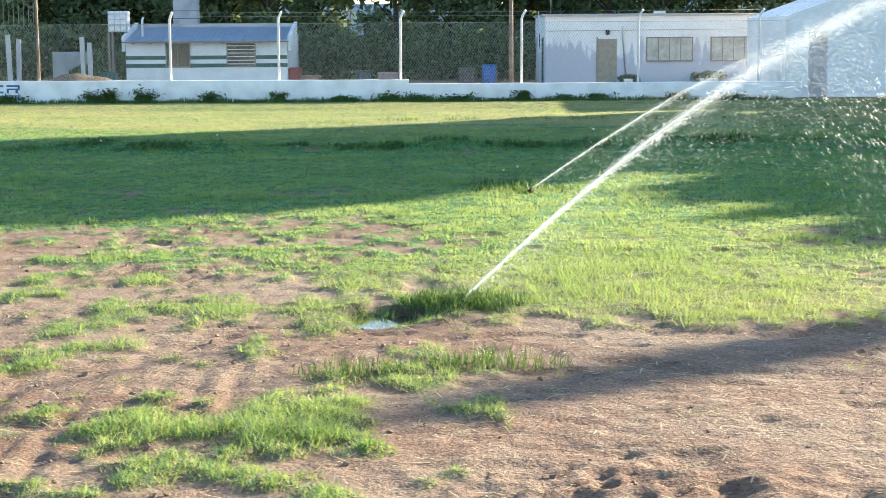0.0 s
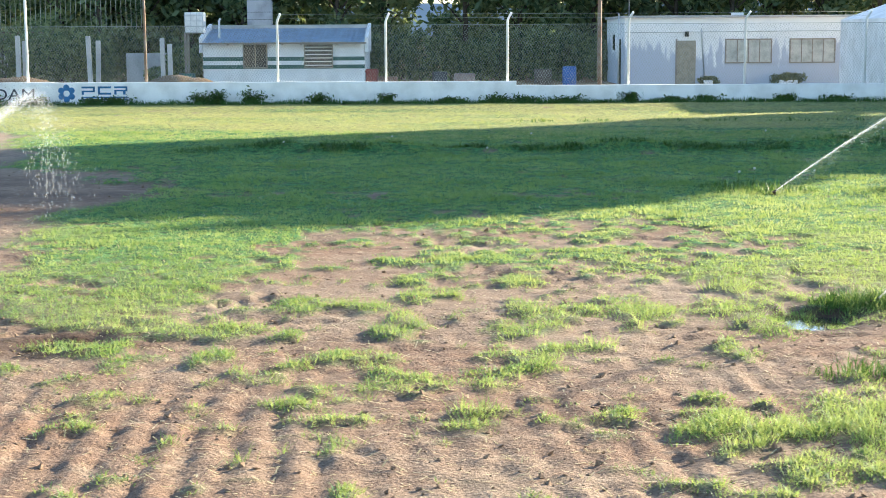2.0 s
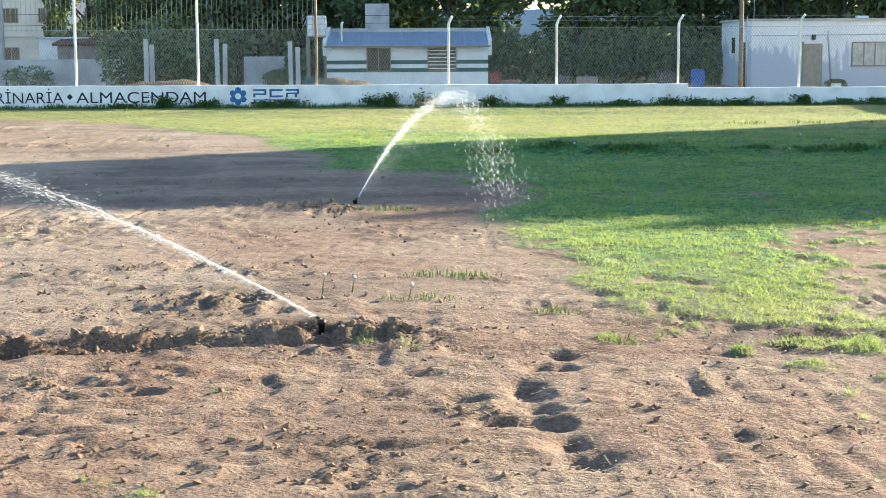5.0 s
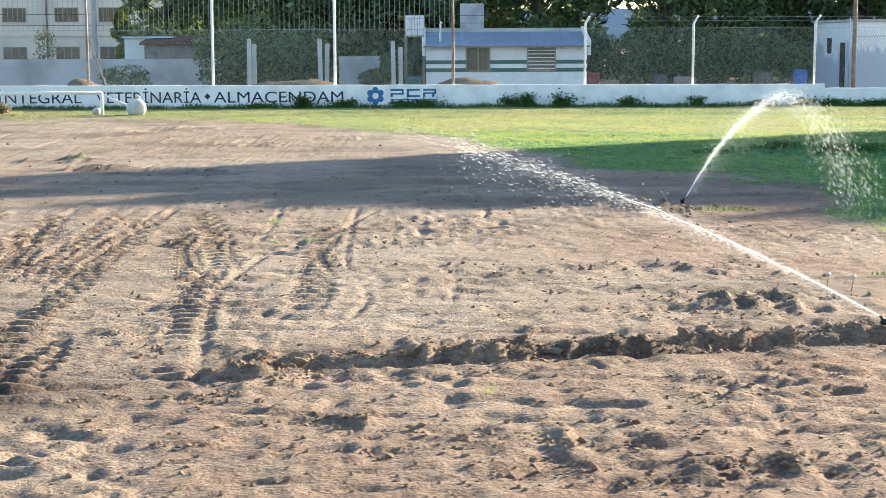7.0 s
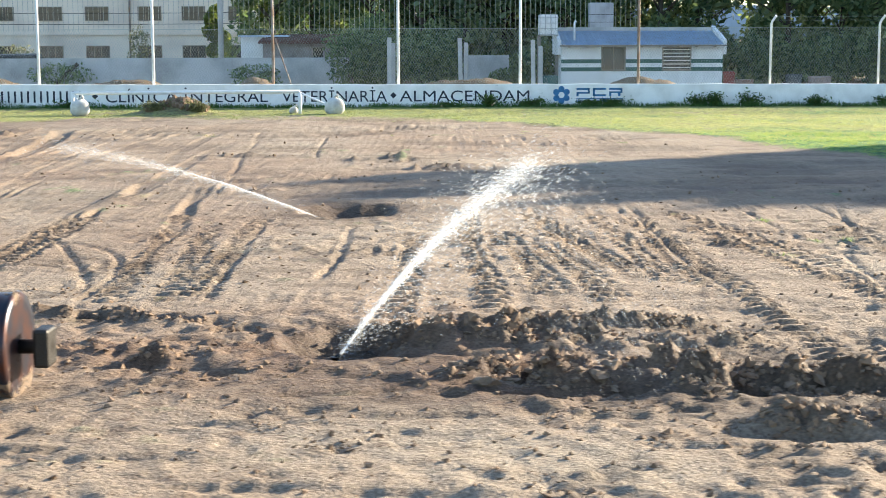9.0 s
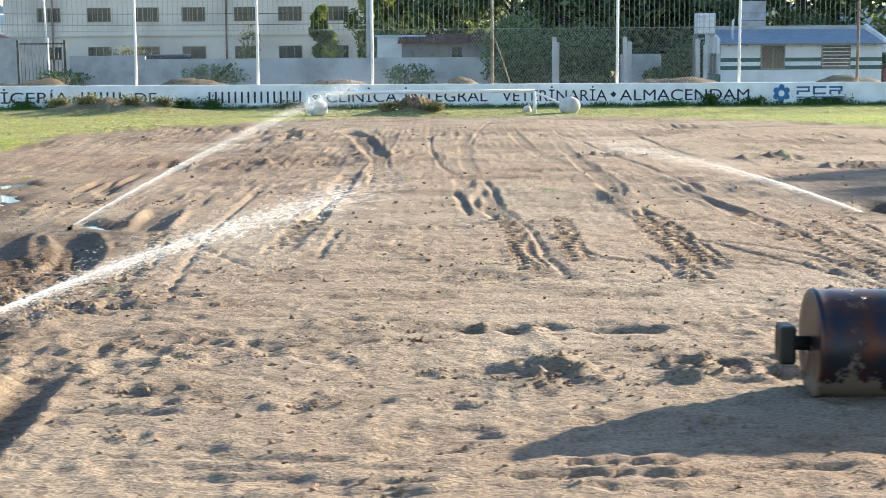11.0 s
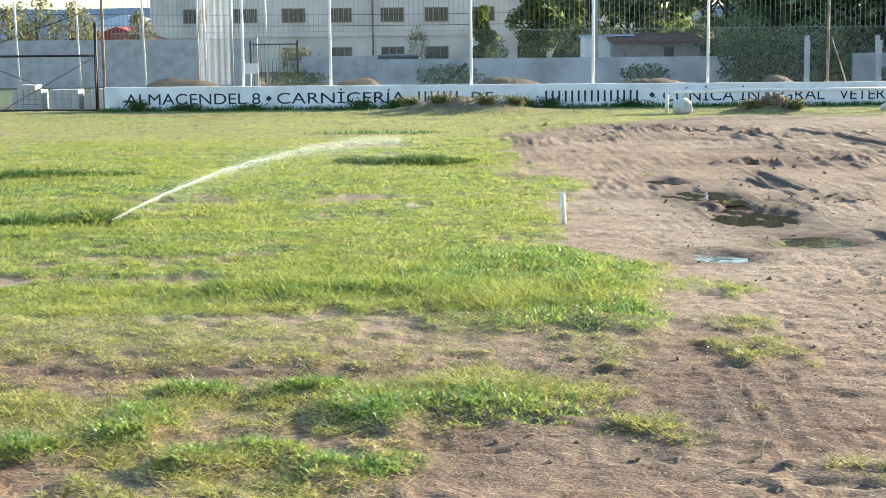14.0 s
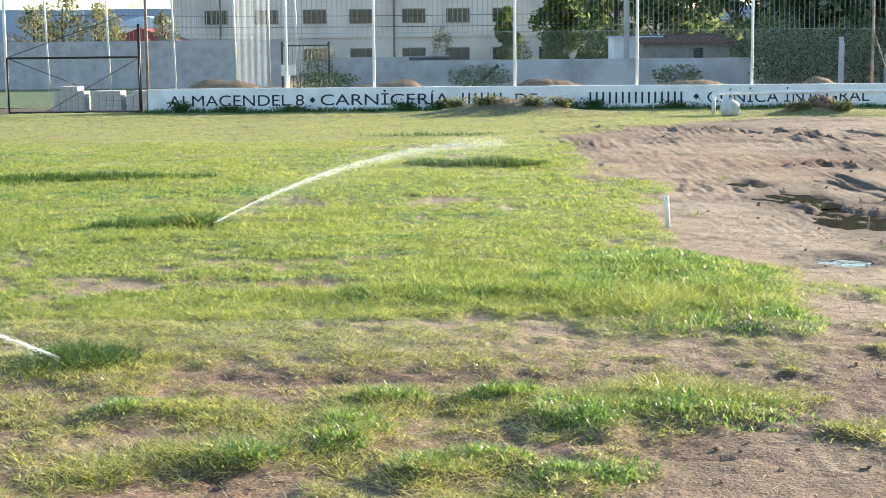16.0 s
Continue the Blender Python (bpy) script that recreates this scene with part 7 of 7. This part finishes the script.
def make_tank():
    t = thing("water_tank", -14.35, 70.0, 0, "white cube water tank in a steel cage on a stand", "tank")
    part("tank", box(-0.42, 0.42, -0.42, 0.42, 2.35, 3.28, bevel=0.06), WHITE_PAINT, t)
    for z in (2.4, 2.65, 2.9, 3.15):
        part("cage_bar", tube([(-0.45, -0.45, z), (0.45, -0.45, z)], 0.012, 5), STEEL, t)
    for x in (-0.4, -0.13, 0.13, 0.4):
        part("cage_bar", tube([(x, -0.455, 2.35), (x, -0.455, 3.28)], 0.012, 5), STEEL, t)
    for x in (-0.4, 0.4):
        for y in (-0.4, 0.4):
            part("leg", box(x - 0.05, x + 0.05, y - 0.05, y + 0.05, 0, 2.35), FRAME, t)


make_tank()
vent = part("vent_pipe", tube([(0, 0, 1.9), (0, 0, 2.9), (0.06, 0, 3.0)], 0.05, 8), WHITE_PAINT)
vent.location = (-13.2, 69.4, 0)
tagged(vent, "white vent pipe beside the block house", "pipe")
bin_ob = part("green_crate", box(-0.33, 0.33, -0.3, 0.3, 0, 0.62, bevel=0.03), material("green_plastic", (0.03, 0.14, 0.13), 0.5))
bin_ob.location = (-14.4, 67.6, 0.0)
tagged(bin_ob, "dark green plastic crate beside the house", "crate")
bm = bmesh.new()
tube([(0, 0, 0), (0, 0, 0.05), (0, 0, 0.45), (0, 0, 0.85), (0, 0, 0.88)], [0.27, 0.29, 0.30, 0.29, 0.25], 16, bm)
drum = part("blue_barrel", bm, material("blue_plastic", (0.03, 0.13, 0.40), 0.45))
drum.location = (2.1, 66.0, 0)
tagged(drum, "blue plastic barrel by the pole", "barrel")


def make_bush(x, y, r, h, seed, mat, label, leaves=900, size=0.16):
    rng = np.random.default_rng(seed)
    t = thing("bush", x, y, 0, label, "bush")
    bm = bmesh.new()
    for k in range(6):
        a = rng.random() * 6.28
        tube([(0, 0, 0), (0.4 * r * math.cos(a), 0.4 * r * math.sin(a), h * 0.5), (0.8 * r * math.cos(a), 0.8 * r * math.sin(a), h * 0.8)], [0.02, 0.014, 0.006], 4, bm)
    part("branches", bm, BARK, t)
    u = rng.normal(0, 1, (leaves, 3))
    u /= np.linalg.norm(u, axis=1)[:, None]
    q = (0.55 + 0.5 * rng.random(leaves))[:, None] * (0.75 + 0.5 * vnoise(u[:, 0] * 3 + 5, u[:, 2] * 3 + 5, seed))[:, None]
    c = u * q * np.array([r, r * 0.7, h * 0.5]) + np.array([0, 0, h * 0.5])
    c[:, 2] = np.maximum(c[:, 2], 0.03)
    d1, d2 = rng.normal(0, 1, (leaves, 3)), rng.normal(0, 1, (leaves, 3))
    d1 /= np.linalg.norm(d1, axis=1)[:, None]
    d2 /= np.linalg.norm(d2, axis=1)[:, None]
    sz = size * (0.5 + rng.random(leaves))[:, None]
    v = np.stack([c - d1 * sz * 0.5, c + d2 * sz * 0.28, c + d1 * sz * 0.5, c - d2 * sz * 0.28], 1).reshape(-1, 3)
    mesh_part("foliage", v, np.arange(leaves * 4).reshape(-1, 4), mat, t)


for k, (x, y, r, h, mat) in enumerate(((-36.6, 71.2, 1.5, 1.25, LEAF_DARK), (-27.6, 71.0, 1.2, 1.1, LEAF_DARK), (-43.6, 71.0, 1.4, 0.9, WEED), (-22.3, 71.2, 0.9, 0.9, WEED), (-16.2, 71.2, 0.7, 0.9, LEAF_DARK), (-46.2, 100, 1.4, 2.0, LEAF_OLIVE), (-38.5, 100, 0.7, 3.2, LEAF_OLIVE),
                                 (-33.4, 103, 0.9, 2.3, LEAF_DARK), (-48.4, 54, 0.5, 0.4, WEED), (11.5, 66.2, 0.7, 0.55, LEAF_OLIVE), (8.1, 66.3, 0.4, 0.45, LEAF_OLIVE))):
    make_bush(x, y, r, h, 400 + k, mat, "rough leafy bush growing in the yard")
for k, (x, y, r, h) in enumerate(((-23.3, 70.8, 1.1, 2.9), (-21.6, 70.9, 1.2, 2.6), (-20.2, 71.0, 1.1, 2.4), (-19.0, 71.2, 0.8, 2.2), (-15.2, 71.4, 0.8, 1.7), (-14.3, 73.0, 0.9, 2.1), (-22.6, 73.5, 1.4, 3.4), (-19.8, 73.6, 1.5, 3.2))):
    make_bush(x, y, r, h, 470 + k, LEAF_DARK, "tall dark shrub standing in a gap of the yard wall", leaves=1500, size=0.22)


def make_bar_gate():
    g = thing("bar_gate", -44.65, 71.9, 0, "dark steel gate of upright bars beside the grey wall", "gate")
    for x in (-1.08, 1.08):
        part("gate_post", box(x - 0.05, x + 0.05, -0.05, 0.05, 0, 2.3, bevel=0.01), DARK_STEEL, g)
    for z in (0.15, 2.12):
        part("rail", box(-1.03, 1.03, -0.02, 0.02, z - 0.03, z + 0.03), DARK_STEEL, g)
    for k in range(12):
        part("bar", tube([(-0.94 + 0.171 * k, 0, 0.15), (-0.94 + 0.171 * k, 0, 2.2)], 0.014, 6), DARK_STEEL, g)


make_bar_gate()
board = part("leaning_board", box(-0.72, 0.72, -0.02, 0.02, -0.09, 0.09, bevel=0.008), BARK)
board.matrix_world = pose(-36.3, 71.2, 0.68, 0, -41, 0)
tagged(board, "dark weathered board leaning on the yard wall", "board")
# low dark shape of unclear make, built as an uneven rounded box
bm = box(-1.1, 1.1, -0.5, 0.5, 0, 1.56, bevel=0.10)
for v in bm.verts:
    v.co.z += 0.07 * noise.noise(v.co * 1.7) if v.co.z > 0.5 else 0
stack = part("low_dark_box", bm, material("dark_box_skin", (0.03, 0.032, 0.035), 0.5, vary=0.4, scale=3))
stack.location = (-39.1, 73.2, 0)
tagged(stack, "low dark box shape behind the yard wall", "tarpaulin")
for x, y, w, h, col, word in ((-6.4, 68.9, 0.5, 0.75, (0.30, 0.05, 0.04), "red"), (-5.7, 69.0, 0.8, 0.40, (0.34, 0.20, 0.14), "brown"), (-2.3, 69.2, 0.9, 0.52, (0.42, 0.30, 0.26), "pinkish"), (-3.4, 69.4, 0.6, 0.6, (0.10, 0.11, 0.12), "dark grey"), (1.2, 69.3, 0.7, 0.7, (0.12, 0.10, 0.09), "dark brown")):
    bm = box(-w / 2, w / 2, -0.25, 0.25, 0, h, bevel=0.04)
    box(-w / 2 - 0.02, w / 2 + 0.02, -0.27, 0.27, h * 0.82, h * 0.92, bm, bevel=0.01)
    ob = part("storage_crate", bm, material("crate_" + word.replace(" ", "_"), col, 0.6, vary=0.3))
    ob.matrix_world = pose(x, y, 0, 0, 0, 10 * math.sin(x * 7))
    tagged(ob, word + " crate standing under the dark trees", "crate", group="crates under the trees")
for x, w in ((8.0, 0.35), (11.4, 0.75)):
    bm = box(-w / 2, w / 2, -0.2, 0.2, 0, 0.25, bevel=0.03)
    ob = part("planter", bm, HOUSE_WHITE)
    ob.location = (x, 66.0, 0)
    tagged(ob, "white masonry planter before the building", "planter")

for k in range(12):
    make_bush(-6.2 + 0.95 * k, 74.5 + 0.6 * math.sin(k * 2.1), 0.9, 2.3 + 0.3 * math.sin(k), 440 + k, LEAF_DARK, "dark dense shrub under the trees", leaves=1300, size=0.24)
# pallet sheets and a pale tarpaulin hung by the gate
tarp = thing("tarpaulin", -45.6, 60, 0, "pale translucent sheet hanging from a tall frame", "tarpaulin")
bm = bmesh.new()
cols = [[bm.verts.new((-0.62 + 1.24 * i / 16, 0.06 * math.sin(i * 1.9), 0.6 + 5.2 * j / 6)) for j in range(7)] for i in range(17)]
for i in range(16):
    for j in range(6):
        f = bm.faces.new((cols[i][j], cols[i + 1][j], cols[i + 1][j + 1], cols[i][j + 1]))
        f.smooth = True
bmesh.ops.solidify(bm, geom=bm.faces[:], thickness=0.01)
part("sheet", bm, drop_material("plastic_sheet", 0.86), tarp)
part("frame_pole", tube([(-0.66, 0, 0), (-0.66, 0, 6)], 0.04, 6), STEEL, tarp)
part("frame_pole", tube([(0.66, 0, 0), (0.66, 0, 6)], 0.04, 6), STEEL, tarp)
sign = part("notice_board", box(-0.28, 0.28, -0.02, 0.02, 1.05, 1.45, bevel=0.006), WHITE_PAINT)
sign.location = (-44.0, 58, 0)
tube_ob = part("board_post", tube([(0, 0.03, 0), (0, 0.03, 1.3)], 0.03, 6), STEEL, sign)
tagged(sign, "small white notice board on a post", "sign")

# ---- distance on the left ----
def house_far(x, y, w, d, h, ridge, wall_mat, roof_mat, label):
    t = thing("far_house", x, y, 0, label, "house")
    part("wall", box(-w / 2, w / 2, 0, d, -0.1, h), wall_mat, t)
    bm = bmesh.new()
    prof = ((-w / 2 - 0.2, h), (w / 2 + 0.2, h), (0, ridge))
    a = [bm.verts.new((px, -0.2, pz)) for px, pz in prof]
    b = [bm.verts.new((px, d + 0.2, pz)) for px, pz in prof]
    bm.faces.new(a)
    bm.faces.new(b[::-1])
    for k in range(3):
        bm.faces.new((a[k], b[k], b[(k + 1) % 3], a[(k + 1) % 3]))
    bmesh.ops.recalc_face_normals(bm, faces=bm.faces)
    part("roof", bm, roof_mat, t)
    pane_window(t, -0.5, 0.5, 0, 1.0, 2.0)


RED_ROOF = material("red_tin", (0.34, 0.07, 0.06), 0.6, vary=0.3)
house_far(-57.8, 100, 4.4, 6, 2.4, 3.3, BRICKY, RED_ROOF, "small house with a red tin roof")
house_far(-63.5, 130, 7, 6, 3.6, 4.6, HOUSE_WHITE, TIN_ROOF, "white house with a grey roof far off")
for k, (x, y, h, r) in enumerate(((-60.3, 90, 5.0, 1.5), (-58.6, 91, 4.3, 1.6), (-62.5, 92, 4.2, 1.5), (-56.0, 98, 4.0, 1.0))):
    make_tree("tree", x, y, h, r, 0.6, LEAF_OLIVE, "olive-green round tree beyond the grey wall", seed=70 + k, leaves=1800, size=0.26)
hills = thing("hills", 0, 2600, 0, "low hazy blue hills on the horizon", "hills", kind="structure")
hx = np.linspace(-2600, 1200, 60)
hv, hf = [], []
for i, x in enumerate(hx):
    top = 44 + 18 * vnoise(x * 0.002, x * 0 + 3.0) + 8 * vnoise(x * 0.009, x * 0 + 7.0)
    hv += [(x, 0, -5), (x, 0, float(top)), (x, 400, -5)]
    if i:
        o = 3 * i
        hf += [(o - 3, o, o + 1, o - 2), (o - 2, o + 1, o + 2, o - 1)]
# distance haze is put into the ridge's blue-grey colour
mesh_part("ridge", hv, hf, material("hazy_hill", (0.34, 0.40, 0.46), 1.0, vary=0.1, scale=0.005, fine=0.05, bump=0), hills, smooth=True)
